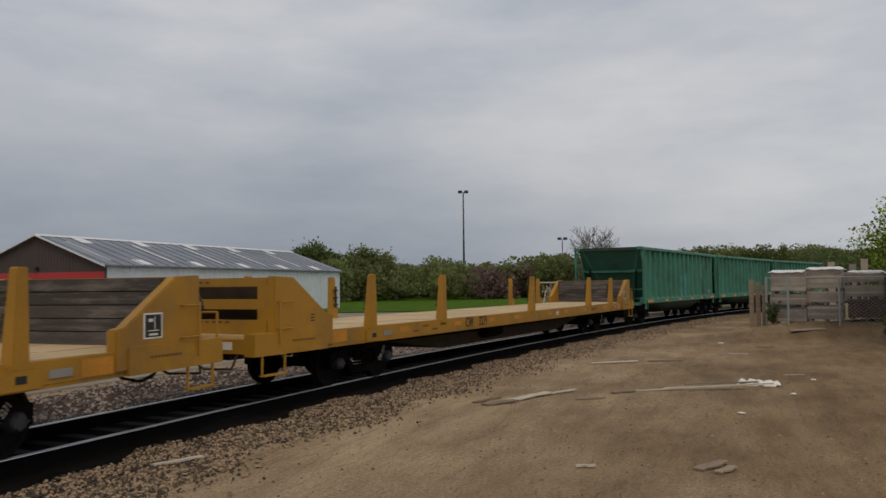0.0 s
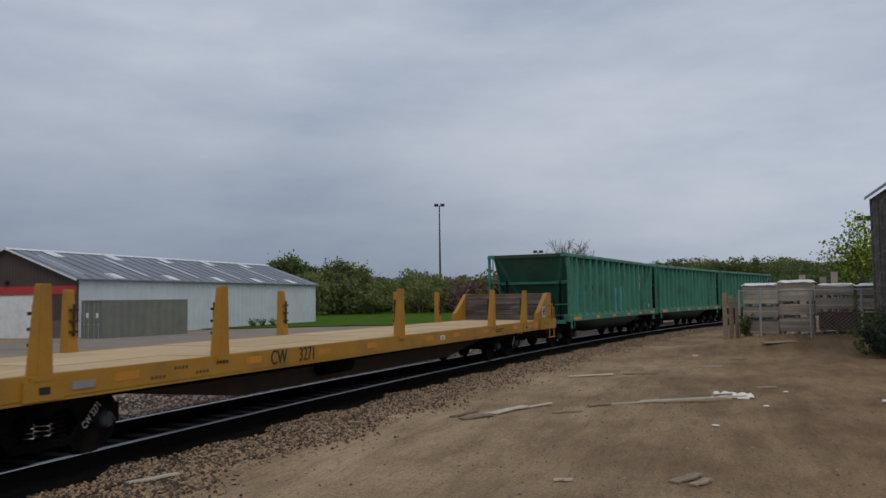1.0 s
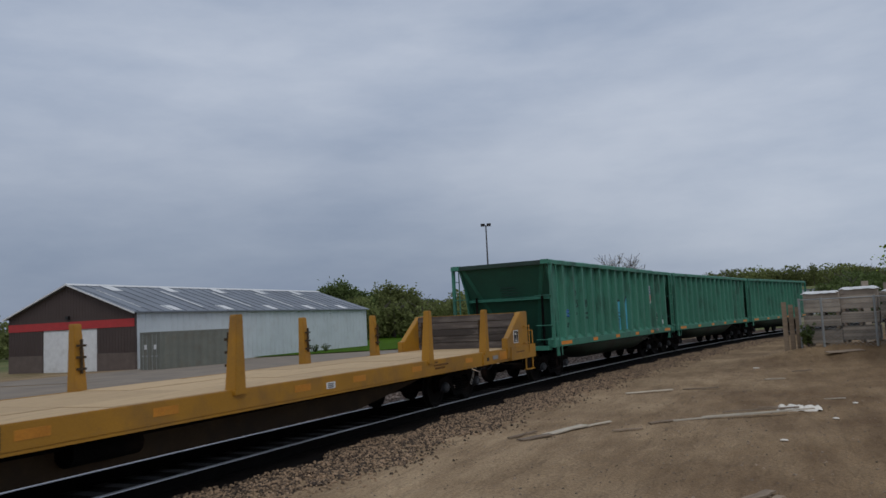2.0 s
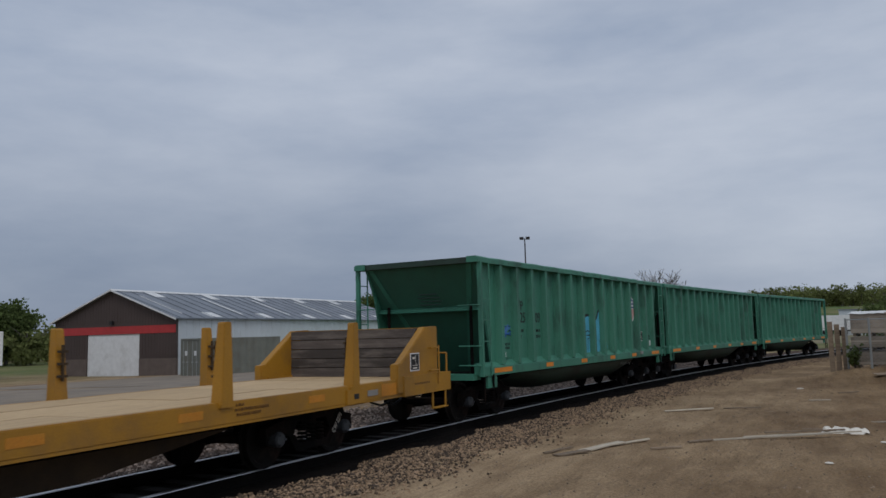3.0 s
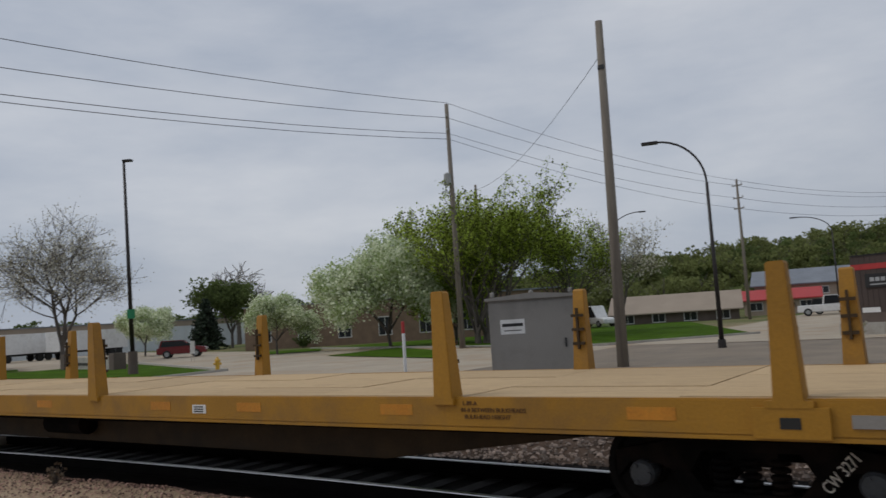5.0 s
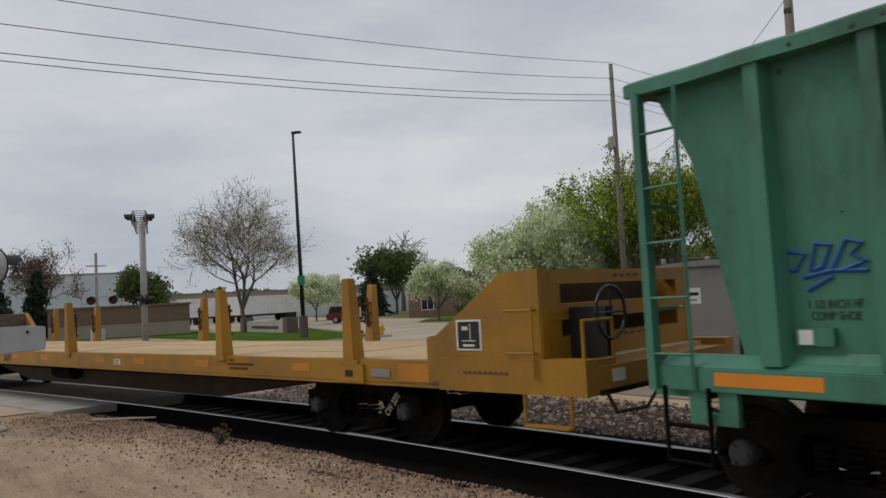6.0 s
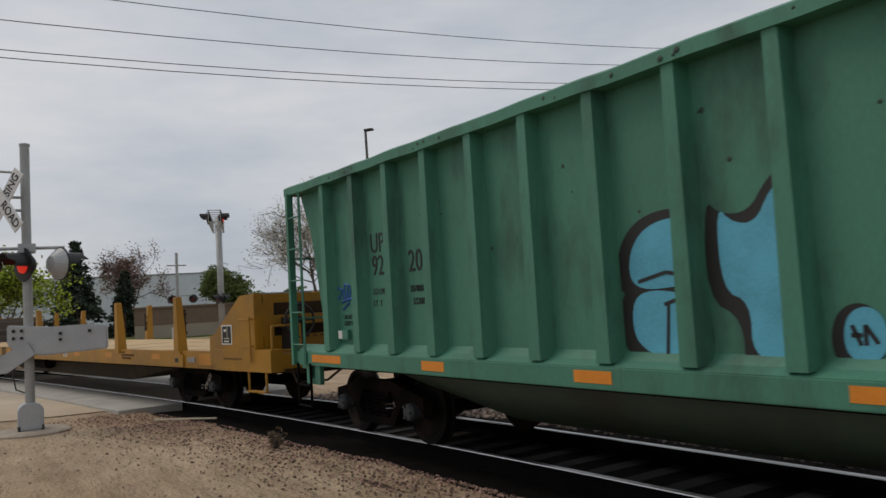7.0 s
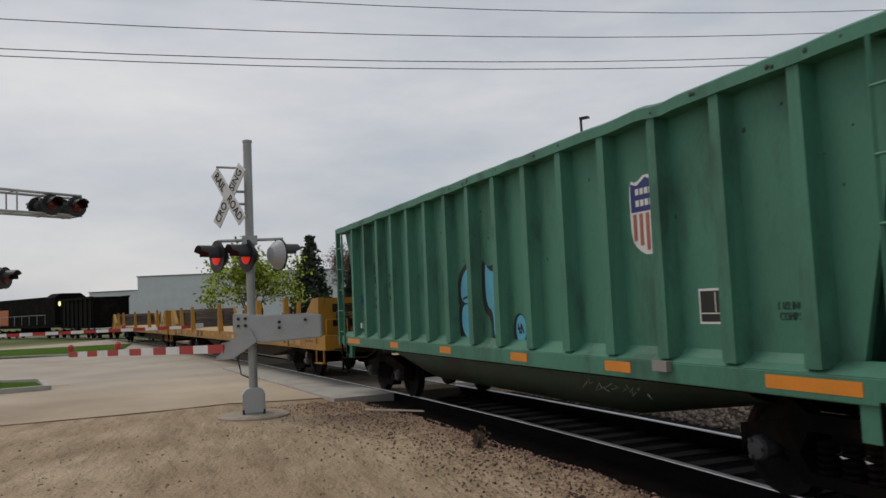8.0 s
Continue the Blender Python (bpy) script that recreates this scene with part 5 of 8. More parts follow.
def gondola():
    car = empty("gondola_car", "black high-sided gondola car", "railway car", group="cars of the train")
    L = 5.0
    b = B()
    for sgn in (-1, 1):
        box(b, -L, L, sgn * 1.45 - 0.04, sgn * 1.45 + 0.04, 0.95, 3.6)
    for way in (-1, 1):
        box(b, way * L - 0.04, way * L + 0.04, -1.41, 1.41, 0.95, 3.6)
    box(b, -L, L, -1.41, 1.41, 0.95, 1.05)
    part("body", b, "black", car)
    for sgn in (-1, 1):
        for i in range(8):
            b = B()
            x = -L + 0.3 + i * (2 * L - 0.6) / 7
            box(b, x - 0.07, x + 0.07, min(sgn * 1.49, sgn * 1.58), max(sgn * 1.49, sgn * 1.58), 0.95, 3.55)
            part("rib", b, "black", car)
        b = B()
        box(b, -L, L, min(sgn * 1.49, sgn * 1.6), max(sgn * 1.49, sgn * 1.6), 3.5, 3.66)
        part("top_rail", b, "black", car)
    coupler(car, -L, -1)
    coupler(car, L, 1)
    return car


def locomotive():
    car = empty("locomotive", "orange and black diesel locomotive", "locomotive", group="cars of the train")
    b = B()
    box(b, -9.5, 9.5, -1.5, 1.5, 1.05, 1.35)
    part("frame", b, "black", car, bevel=0.03)
    b = B()
    prism(b, [(-9.0, 1.35), (-9.0, 3.9), (-8.5, 4.1), (6.2, 4.1), (6.2, 1.35)], "y", -1.0, 1.0)
    part("hood", b, "black", car, bevel=0.06)
    b = B()
    prism(b, [(-1.03, 1.4), (-1.03, 3.0), (-0.9, 3.1), (0.9, 3.1), (1.03, 3.0), (1.03, 1.4)], "x", -8.9, -4.5)
    part("hood_band", b, "loco_orange", car)
    b = B()
    prism(b, [(-1.5, 1.35), (-1.5, 3.95), (-1.0, 4.35), (1.0, 4.35), (1.5, 3.95), (1.5, 1.35)], "x", 6.2, 8.4)
    part("cab", b, "black", car, bevel=0.05)
    b = B()
    box(b, 8.4, 8.44, -1.2, 1.2, 3.15, 3.55)
    part("windscreen", b, "lamp_glow", car)
    b = B()
    prism(b, [(-0.75, 1.4), (-0.15, 1.4), (-0.25, 2.4), (-0.6, 2.4)], "x", 8.4, 8.43)
    part("nose_patch", b, "blue", car)
    b = B()
    for sgn in (-1, 1):
        pipe(b, [(-9.3, sgn * 1.45, 2.3), (6.0, sgn * 1.45, 2.3)], 0.025)
        for i in range(9):
            pipe(b, [(-9.3 + i * 1.9, sgn * 1.45, 1.35), (-9.3 + i * 1.9, sgn * 1.45, 2.3)], 0.025)
    part("hand_rail", b, "mast", car)
    b = B()
    tube(b, (-2.5, 0, 0.8), (2.5, 0, 0.8), 0.55, n=12)
    part("fuel_tank", b, "black", car)
    coupler(car, -9.5, -1)
    coupler(car, 9.5, 1)
    return car


FLAT_PITCH, HOP_PITCH = 25.35, 14.12
flat_b = flat_car(True)
TRAIN.append((flat_b, -14.0, 8.35))
for i in range(1, 2):
    f = flat_car(False)
    TRAIN.append((f, -14.0 - FLAT_PITCH * i, 8.35))
TRAIN.append((gondola(), -13.9 - FLAT_PITCH * 1.5 - 11.5, 3.3))
TRAIN.append((locomotive(), -13.9 - FLAT_PITCH * 1.5 - 11.5 - 15.6, 6.0))
for i in range(3):
    TRAIN.append((hopper(i == 0), 6.2 + HOP_PITCH * i, 5.5))
WHEELS = []
for car, mid, half in TRAIN:
    WHEELS.append(add_trucks(car, half))


# ---- paved areas and lawns ----
def patch(name, quad, material, lift, label, n=14, kind="structure"):
    """A sheet over the ground between four corners."""
    a, b2, c, d = [Vector((*p, 0)) for p in quad]
    vs, fs = [], []
    for j in range(n + 1):
        for i in range(n + 1):
            u, v = i / n, j / n
            p = (a * (1 - u) + b2 * u) * (1 - v) + (d * (1 - u) + c * u) * v
            vs.append((p.x, p.y, ground_z(p.x, p.y) + lift))
    for j in range(n):
        for i in range(n):
            k = j * (n + 1) + i
            fs.append((k, k + 1, k + n + 2, k + n + 1))
    m = bpy.data.meshes.new(name)
    m.from_pydata(vs, [], fs)
    m.materials.append(M[material])
    return tagged(new(name, m), label, name.replace("_", " "), kind=kind)


def kerb(pts, w=0.16, h=0.13):
    k = empty("kerb", "concrete kerb along the paving", "kerb", kind="structure")
    for (x0, y0), (x1, y1) in zip(pts, pts[1:]):
        d = Vector((x1 - x0, y1 - y0, 0))
        n = max(1, int(d.length / 3))
        for i in range(n):
            p = Vector((x0, y0, 0)) + d * (i / n)
            b = B()
            box(b, 0.01, d.length / n - 0.01, -w / 2, w / 2, -0.1, h)
            ob = part("kerb_stone", b, "concrete", k, bevel=0.02)
            ob.matrix_basis = Matrix.Translation((p.x, p.y, ground_z(p.x, p.y))) @ Matrix.Rotation(math.atan2(d.y, d.x), 4, "Z")
    return k


patch("road", ((-12.3, -19), (-12.3, 30), (-37, 26), (-36, -21)), "asphalt", 0.012, "dusty grey asphalt yard across the track")
patch("road", ((-9.4, -31), (-12.3, -19), (-36, -21), (-40, -48)), "road_conc", 0.018, "pale concrete street beyond the crossing")
patch("road", ((-36, -21), (-36.5, -9), (-120, -22), (-120, -34)), "road_conc", 0.024, "pale concrete street beyond the crossing")
patch("road", ((-22, -38), (-40, -48), (-60, -130), (-30, -130)), "road_conc", 0.022, "pale concrete street beyond the crossing")
patch("road", ((7.5, -75), (-2.5, -19.4), (-6.6, -19.2), (-5.2, -30.2)), "road_dusty", 0.016, "pale concrete street at the crossing")
patch("road", ((30, -30), (12, -16), (-2.5, -19.4), (7.5, -75)), "road_dusty", 0.014, "pale concrete street at the crossing")
patch("lot", ((-13, 28), (-13, 53), (-38.5, 53), (-42, 27)), "asphalt", 0.014, "dusty grey asphalt lot by the metal building")
patch("lawn", ((-36.2, -23.6), (-44, -17.8), (-78, -38), (-46, -58)), "grass", 0.05, "mown spring-green lawn")
patch("lawn", ((-29.2, -27.4), (-35.8, -33.0), (-41.8, -43.2), (-33.6, -41.2)), "grass", 0.055, "mown grass island between the drives")
patch("lawn", ((-36.5, -53.5), (-40.5, -50.5), (-46, -57), (-42, -60)), "grass", 0.055, "mown grass island under the blossom tree")
patch("lawn", ((-18.5, -36), (-23, -36.5), (-30, -60), (-19, -66)), "grass", 0.05, "mown spring-green lawn")
patch("lawn", ((-12, -68), (-24, -66), (-26, -72), (-12, -74)), "grass", 0.04, "mown spring-green lawn")
patch("lawn", ((-14, 54), (-39.9, 54), (-75, 150), (-10, 150)), "grass", 0.06, "rough green field by the metal building")
patch("lawn", ((2.2, -26), (3.0, -28.5), (16, -33), (12, -23)), "grass", 0.06, "small grass island inside a kerb")
patch("lawn", ((3.2, -46), (4, -60), (30, -60), (30, -50)), "grass", 0.06, "grass verge inside a kerb")
patch("lawn", ((-30, 100), (30, 80), (60, 180), (-60, 180)), "field", 0.03, "pale dry field beside the track")
kerb([(-36.0, -23.3), (-43.9, -17.5)])
kerb([(-36.5, -23.2), (-45.5, -58)])
kerb([(-18.2, -35.8), (-23.2, -36.2), (-30.3, -60)])
kerb([(12, -22.8), (2.1, -25.8), (2.9, -28.7), (16, -33.2)])
kerb([(30, -49.8), (9, -47.2), (3.0, -45.8)])


# ---- buildings ----
def frame_on(p, q):
    """A pose at p whose x runs towards q on the level."""
    return Matrix.Translation(p) @ Matrix.Rotation(math.atan2(q[1] - p[1], q[0] - p[0]), 4, "Z")


def metal_building():
    """White metal building with a brown gable end, a red band and a white roller door."""
    w, length, base, eave, ridge = 12.0, 32.8, -0.9, 3.5, 5.6
    A = Vector((-52.4, 41.7, 0))
    C = Vector((-40.4, 41.7, 0))
    m = frame_on(A, C)
    w = (C - A).length
    house = empty("metal_building", "white metal building with a brown gable and red band", "building", m)
    # x along the gable, y away from the street
    b = B()
    door0, door1, dtop = 3.4, 8.6, 2.5
    t = 0.2
    for x0, x1, z0, z1 in ((0, door0, base, 0.75), (door1, w, base, 0.75)):
        part("block_base", box(B(), x0, x1, -0.03, t, z0, z1), "taupe", house)
    b = B()
    prism(b, [(0, 0.75), (door0, 0.75), (door0, dtop), (door1, dtop), (door1, 0.75), (w, 0.75), (w, eave), (w / 2, ridge), (0, eave)], "y", 0, t)
    part("gable_wall", b, "brown_wall", house)
    n = 44
    for i in range(n):
        x = (i + 0.5) * w / n
        if door0 - 0.1 < x < door1 + 0.1:
            z0 = dtop + 0.75
        else:
            z0 = 0.78
        z1 = eave + (ridge - eave) * (1 - abs(x - w / 2) / (w / 2)) - 0.1
        b = B()
        box(b, x - 0.035, x + 0.035, -0.025, 0, z0, z1)
        part("cladding_rib", b, "brown_wall", house)
    b = B()
    box(b, 0, w, -0.035, -0.026, 2.5, 3.05)
    part("red_band", b, "red", house)
    door = part("roller_door", box(B(), door0 + 0.05, door1 - 0.05, 0.06, 0.12, base + 0.25, dtop - 0.02), "white", house, "white sectional roller door")
    for k in range(12):
        b = B()
        z = base + 0.28 + k * 0.245
        box(b, door0 + 0.06, door1 - 0.06, 0.035, 0.06, z, z + 0.225)
        part("door_slat", b, "white", door)
    b = B()
    box(b, w / 2 - 0.12, w / 2 + 0.12, -0.25, 0, 3.2, 3.45)
    part("wall_lamp", b, "matt_black", house, bevel=0.03)
    # long white walls
    for x in (0, w):
        b = B()
        box(b, min(x, x - 0.15 if x else 0.15), max(x, x - 0.15 if x else 0.15), t, length, base, eave)
        wall = part("side_wall", b, "metal_white", house)
        if x:
            for i in range(52):
                b = B()
                y = 0.4 + i * 0.63
                box(b, x, x + 0.03, y - 0.03, y + 0.03, base, eave - 0.02)
                part("cladding_rib", b, "metal_white", wall)
    b = B()
    box(b, 0.15, w - 0.15, length - 0.15, length, base, eave)
    prism(b, [(0, eave), (w, eave), (w / 2, ridge)], "y", length - 0.15, length)
    part("rear_wall", b, "metal_white", house)
    # roof slopes with standing seams and pale translucent strips
    for sgn in (-1, 1):
        x_e, x_r = (w + 0.25, w / 2) if sgn > 0 else (-0.25, w / 2)
        z_e = eave - (ridge - eave) / (w / 2) * 0.25
        b = B()
        prism(b, [(x_e, z_e), (x_r, ridge), (x_r, ridge + 0.09), (x_e, z_e + 0.09)], "y", -0.3, length + 0.3)
        roof = part("roof_slope", b, "roof", house)
        for i in range(27):
            y = i * 1.2 + 0.1
            b = B()
            prism(b, [(x_e, z_e + 0.09), (x_r, ridge + 0.09), (x_r, ridge + 0.14), (x_e, z_e + 0.14)], "y", y, y + 0.05)
            part("roof_seam", b, "roof", roof)
        if sgn > 0:
            for i in range(5):
                y0 = 2.6 + i * 6.1
                for u0, u1, yy in ((0.03, 0.22, 0), (0.8, 0.97, 0.9)):
                    b = B()
                    f = lambda u: (x_r + (x_e - x_r) * u, ridge + (z_e - ridge) * u + 0.1)
                    (xa, za), (xb, zb) = f(u0), f(u1)
                    prism(b, [(xa, za), (xb, zb), (xb, zb + 0.02), (xa, za + 0.02)], "y", y0 + yy, y0 + yy + 1.1)
                    part("roof_light", b, "roof_light", roof)
            for y0 in (1.2, 7.6, 13.8, 20.0, 26.0):
                b = B()
                (xa, za), (xb, zb) = f(0.2), f(0.85)
                prism(b, [(xa, za), (xb, zb), (xb, zb + 0.015), (xa, za + 0.015)], "y", y0, y0 + 0.25)
                part("roof_patch", b, "roof_light", roof)
    b = B()
    prism(b, [(w / 2 - 0.3, ridge + 0.02), (w / 2, ridge + 0.17), (w / 2 + 0.3, ridge + 0.02)], "y", -0.32, length + 0.32)
    part("ridge_cap", b, "roof_light", house)
    for x_e, s in ((w + 0.27, 1), (-0.27, -1)):
        b = B()
        prism(b, [(x_e, eave - 0.15), (w / 2, ridge + 0.02), (w / 2, ridge + 0.12), (x_e, eave - 0.03)], "y", -0.34, -0.28)
        part("barge_board", b, "roof_light", house)


def container():
    p, q = Vector((-35.75, 39.0, -0.55)), Vector((-34.0, 44.6, -0.55))
    m = frame_on(p, q)
    box_ = empty("shipping_container", "grey-green corrugated steel shipping container", "container", m)
    L, W, H = 6.06, 2.44, 2.59
    b = B()
    n = 44
    for face in (0, W):
        pts = []
        for i in range(n + 1):
            x = 0.1 + (L - 0.2) * i / n
            d = 0.035 if i % 4 in (1, 2) else 0.0
            pts.append((x, face + (d if face == 0 else -d)))
        for (xa, ya), (xb, yb) in zip(pts, pts[1:]):
            q4 = [b.verts.new(v) for v in ((xa, ya, 0.15), (xb, yb, 0.15), (xb, yb, H - 0.1), (xa, ya, H - 0.1))]
            b.faces.new(q4)
    box(b, 0.03, L - 0.03, 0.03, W - 0.03, 0.13, 0.15)
    box(b, 0.03, L - 0.03, 0.03, W - 0.03, H - 0.1, H - 0.04)
    box(b, L - 0.06, L - 0.03, 0.05, W - 0.05, 0.15, H - 0.1)
    part("body", b, "container", box_)
    b = B()
    for x in (0, L - 0.1):
        for y in (0, W - 0.1):
            box(b, x, x + 0.1, y, y + 0.1, 0, H)
    for y in (0, W - 0.08):
        for z in (0.02, H - 0.12):
            box(b, 0.1, L - 0.1, y, y + 0.08, z, z + 0.12)
    for x in (0, L - 0.08):
        for z in (0.02, H - 0.12):
            box(b, x, x + 0.08, 0.1, W - 0.1, z, z + 0.12)
    part("frame", b, "container", box_)
    for k in range(2):
        y0 = 0.1 + k * 1.13
        b = B()
        box(b, 0.02, 0.05, y0 + 0.01, y0 + 1.1, 0.15, H - 0.14)
        d = part("door", b, "container", box_)
        b = B()
        for yy in (0.3, 0.8):
            tube(b, (-0.02, y0 + yy, 0.15), (-0.02, y0 + yy, H - 0.15), 0.02, n=6)
            box(b, -0.04, 0.02, y0 + yy - 0.05, y0 + yy + 0.12, 1.05, 1.12)
        part("lock_rod", b, "mast", d)
        b = B()
        box(b, 0.012, 0.02, y0 + 0.4, y0 + 0.7, 1.5, 1.8)
        part("plate", b, "roof_light", d)


def brown_building():
    """Low brown shop building with a red band, a stepped parapet, windows and a canopied entrance."""
    P, Q = Vector((-45.36, -13.1, 0)), Vector((-38.75, 16.7, 0))
    m = frame_on(P, Q)
    L = (Q - P).length
    shop = empty("shop_building", "long brown metal shop building with a red band", "building", m)
    base = -0.15
    holes = [(8.25, 9.1, 0.85, 2.0), (12.8, 14.3, base, 1.95), (18.7, 19.55, 0.9, 2.0), (23.5, 24.3, 0.95, 2.0)]
    # x along the front, y away from the street
    xs = sorted({0, L, *[v for h in holes for v in h[:2]]})
    lo, hi = B(), B()
    for x0, x1 in zip(xs, xs[1:]):
        hole = next((h for h in holes if h[0] <= x0 and x1 <= h[1]), None)
        z = [(base, 3.3)] if not hole else [(base, hole[2]), (hole[3], 3.3)]
        for z0, z1 in z:
            if z1 - z0 < 0.02:
                continue
            if z0 < 0.75:
                box(lo, x0, x1, -0.04, 0.25, z0, min(z1, 0.75))
            if z1 > 0.75:
                box(hi, x0, x1, 0, 0.25, max(z0, 0.75), z1)
    part("block_base", lo, "taupe", shop)
    part("front_wall", hi, "brown_wall", shop)
    for x0, x1, top in ((0, 16.5, 3.62), (16.5, 21.3, 3.95), (21.3, 26.0, 4.1), (26.0, L, 4.25)):
        b = B()
        box(b, x0, x1, 0, 0.25, 3.3, top)
        pr = part("parapet", b, "brown_wall", shop)
        b = B()
        box(b, x0, x1, -0.05, 0.3, top, top + 0.06)
        part("coping", b, "mast" if x0 else "matt_black", pr)
    n = 110
    for i in range(n):
        x = (i + 0.5) * L / n
        if any(h[0] - 0.15 < x < h[1] + 0.15 for h in holes):
            continue
        b = B()
        box(b, x - 0.03, x + 0.03, -0.02, 0, 0.78, 3.6)
        part("cladding_rib", b, "brown_wall", shop)
    b = B()
    box(b, 0, L, -0.032, -0.021, 2.92, 3.2)
    part("red_band", b, "red", shop)
    for i, (x0, x1, z0, z1) in enumerate(holes):
        b = B()
        box(b, x0, x1, 0.1, 0.13, z0, z1)
        w = part("window" if i != 1 else "entrance_door", b, "glass", shop)
        b = B()
        for a0, a1, c0, c1 in ((x0, x1, z0, z0 + 0.06), (x0, x1, z1 - 0.06, z1), (x0, x0 + 0.06, z0, z1), (x1 - 0.06, x1, z0, z1), ((x0 + x1) / 2 - 0.025, (x0 + x1) / 2 + 0.025, z0, z1)):
            box(b, a0, a1, 0.05, 0.1, c0, c1)
        part("frame", b, "matt_black", w)
    b = B()
    prism(b, [(-1.1, 2.15), (-1.1, 2.3), (-0.9, 2.75), (0, 2.85), (0, 2.15)], "x", 12.4, 14.7)
    part("canopy", b, "taupe", shop)
    b = B()
    for x in (12.55, 14.45):
        box(b, x - 0.15, x + 0.15, -0.3, -0.04, base, 2.15)
    part("entrance_pier", b, "taupe", shop)
    b = B()
    box(b, 0.7, 2.2, -0.08, -0.033, 2.0, 2.68)
    sg = part("shop_sign", b, "matt_black", shop, "black shop sign")
    b = B()
    for k in range(4):
        box(b, 0.95 + k * 0.27, 1.15 + k * 0.27, -0.09, -0.08, 2.3, 2.5)
    box(b, 0.95, 1.95, -0.09, -0.08, 2.12, 2.18)
    part("sign_bars", b, "alu", sg)
    b = B()
    box(b, 0.4, 1.3, -0.06, -0.045, 0.75, 1.0)
    part("notice", b, "white", shop)
    # side walls, rear, roof
    b = B()
    box(b, 0, 0.25, 0.25, 16, base, 3.5)
    box(b, L - 0.25, L, 0.25, 16, base, 3.9)
    box(b, 0.25, L - 0.25, 15.75, 16, base, 3.4)
    part("outer_wall", b, "brown_wall", shop)
    b = B()
    box(b, 0.25, L - 0.25, 0.25, 15.75, 3.3, 3.4)
    part("roof", b, "roof", shop)
    for x in (6.5, 14.6, 24):
        b = B()
        box(b, x, x + 1.2, 5, 6.2, 3.4, 4.0)
        part("roof_vent", b, "mast", shop, bevel=0.03)


def low_wall():
    """Pale concrete retaining wall with young shrubs before the brown building."""
    w = empty("retaining_wall", "low pale concrete retaining wall", "wall", kind="structure")
    P, Q = Vector((-39.6, -12.2, -0.1)), Vector((-33.6, 18.5, -0.1))
    d = Q - P
    for i in range(16):
        b = B()
        box(b, 0.01, d.length / 16 - 0.01, -0.12, 0.12, 0, 0.56)
        ob = part("wall_block", b, "concrete", w, bevel=0.015)
        ob.matrix_basis = Matrix.Translation(P + d * (i / 16)) @ Matrix.Rotation(math.atan2(d.y, d.x), 4, "Z")


metal_building()
container()
brown_building()
low_wall()


def plain_house(name, label, p, q, depth, base, eave, ridge, wall, roof, windows=0, flat=False, band=None, w_z=(1.0, 2.2)):
    """A simple building along p to q: walls, pitched or flat roof, framed windows in the front."""
    m = frame_on(Vector((*p, 0)), Vector((*q, 0)))
    L = math.hypot(q[0] - p[0], q[1] - p[1])
    h = empty(name, label, "building", m)
    sgn = -1 if depth < 0 else 1
    D = abs(depth)
    y = lambda a: sgn * a
    b = B()
    box(b, 0, L, min(0, y(0.2)), max(0, y(0.2)), base, eave)
    part("front_wall", b, wall, h)
    b = B()
    for x0, x1, y0, y1 in ((0, 0.2, 0.2, D), (L - 0.2, L, 0.2, D), (0.2, L - 0.2, D - 0.2, D)):
        box(b, x0, x1, min(y(y0), y(y1)), max(y(y0), y(y1)), base, eave)
    if not flat:
        for x0, x1 in ((0, 0.2), (L - 0.2, L)):
            prism(b, [(y(0), eave), (y(D), eave), (y(D / 2), ridge - 0.05)], "x", x0, x1)
    part("outer_wall", b, wall, h)
    b = B()
    if flat:
        box(b, -0.15, L + 0.15, min(y(-0.15), y(D + 0.15)), max(y(-0.15), y(D + 0.15)), eave, eave + 0.15)
    else:
        k = (ridge - eave) / (D / 2)
        prism(b, [(y(-0.5), eave - 0.5 * k), (y(D / 2), ridge), (y(D + 0.5), eave - 0.5 * k), (y(D + 0.5), eave - 0.5 * k + 0.12), (y(D / 2), ridge + 0.14), (y(-0.5), eave - 0.5 * k + 0.12)], "x", -0.4, L + 0.4)
    part("roof", b, roof, h)
    if band:
        b = B()
        box(b, 0, L, min(y(-0.03), 0), max(y(-0.03), 0), eave - band[1], eave - 0.002)
        part("fascia", b, band[0], h)
    for i in range(windows):
        x = L * (i + 0.5) / windows
        b = B()
        box(b, x - 0.6, x + 0.6, min(y(-0.02), y(0.02)), max(y(-0.02), y(0.02)), *w_z)
        w = part("window", b, "glass", h)
        b = B()
        for x0, x1, z0, z1 in ((-0.66, 0.66, w_z[0] - 0.07, w_z[0]), (-0.66, 0.66, w_z[1], w_z[1] + 0.07), (-0.66, -0.6, *w_z), (0.6, 0.66, *w_z), (-0.02, 0.02, *w_z)):
            box(b, x + x0, x + x1, min(y(-0.05), 0), max(y(-0.05), 0), z0, z1)
        part("window_frame", b, "white", w)
    return h


plain_house("warehouse", "pale grey metal warehouse with a flat roof", (13.6, -151), (-38, -140), 40, -0.1, 8.7, 9, "metal_white", "roof", flat=True)
plain_house("warehouse", "lower pale grey metal warehouse wing", (13.7, -153), (22.4, -157.2), -30, -0.1, 6.4, 7, "metal_white", "roof", flat=True)
plain_house("long_low_building", "long low tan building with a brown fascia", (-13.2, -71), (-23.6, -68.4), 14, -0.1, 2.4, 3, "tan", "brownband", flat=True, band=("brownband", 1.35))
plain_house("store_building", "long low pale store building", (-34, -118), (-78, -112), 20, -0.1, 4.2, 5, "metal_white", "roof", windows=0, flat=True, band=("tan", 0.8))
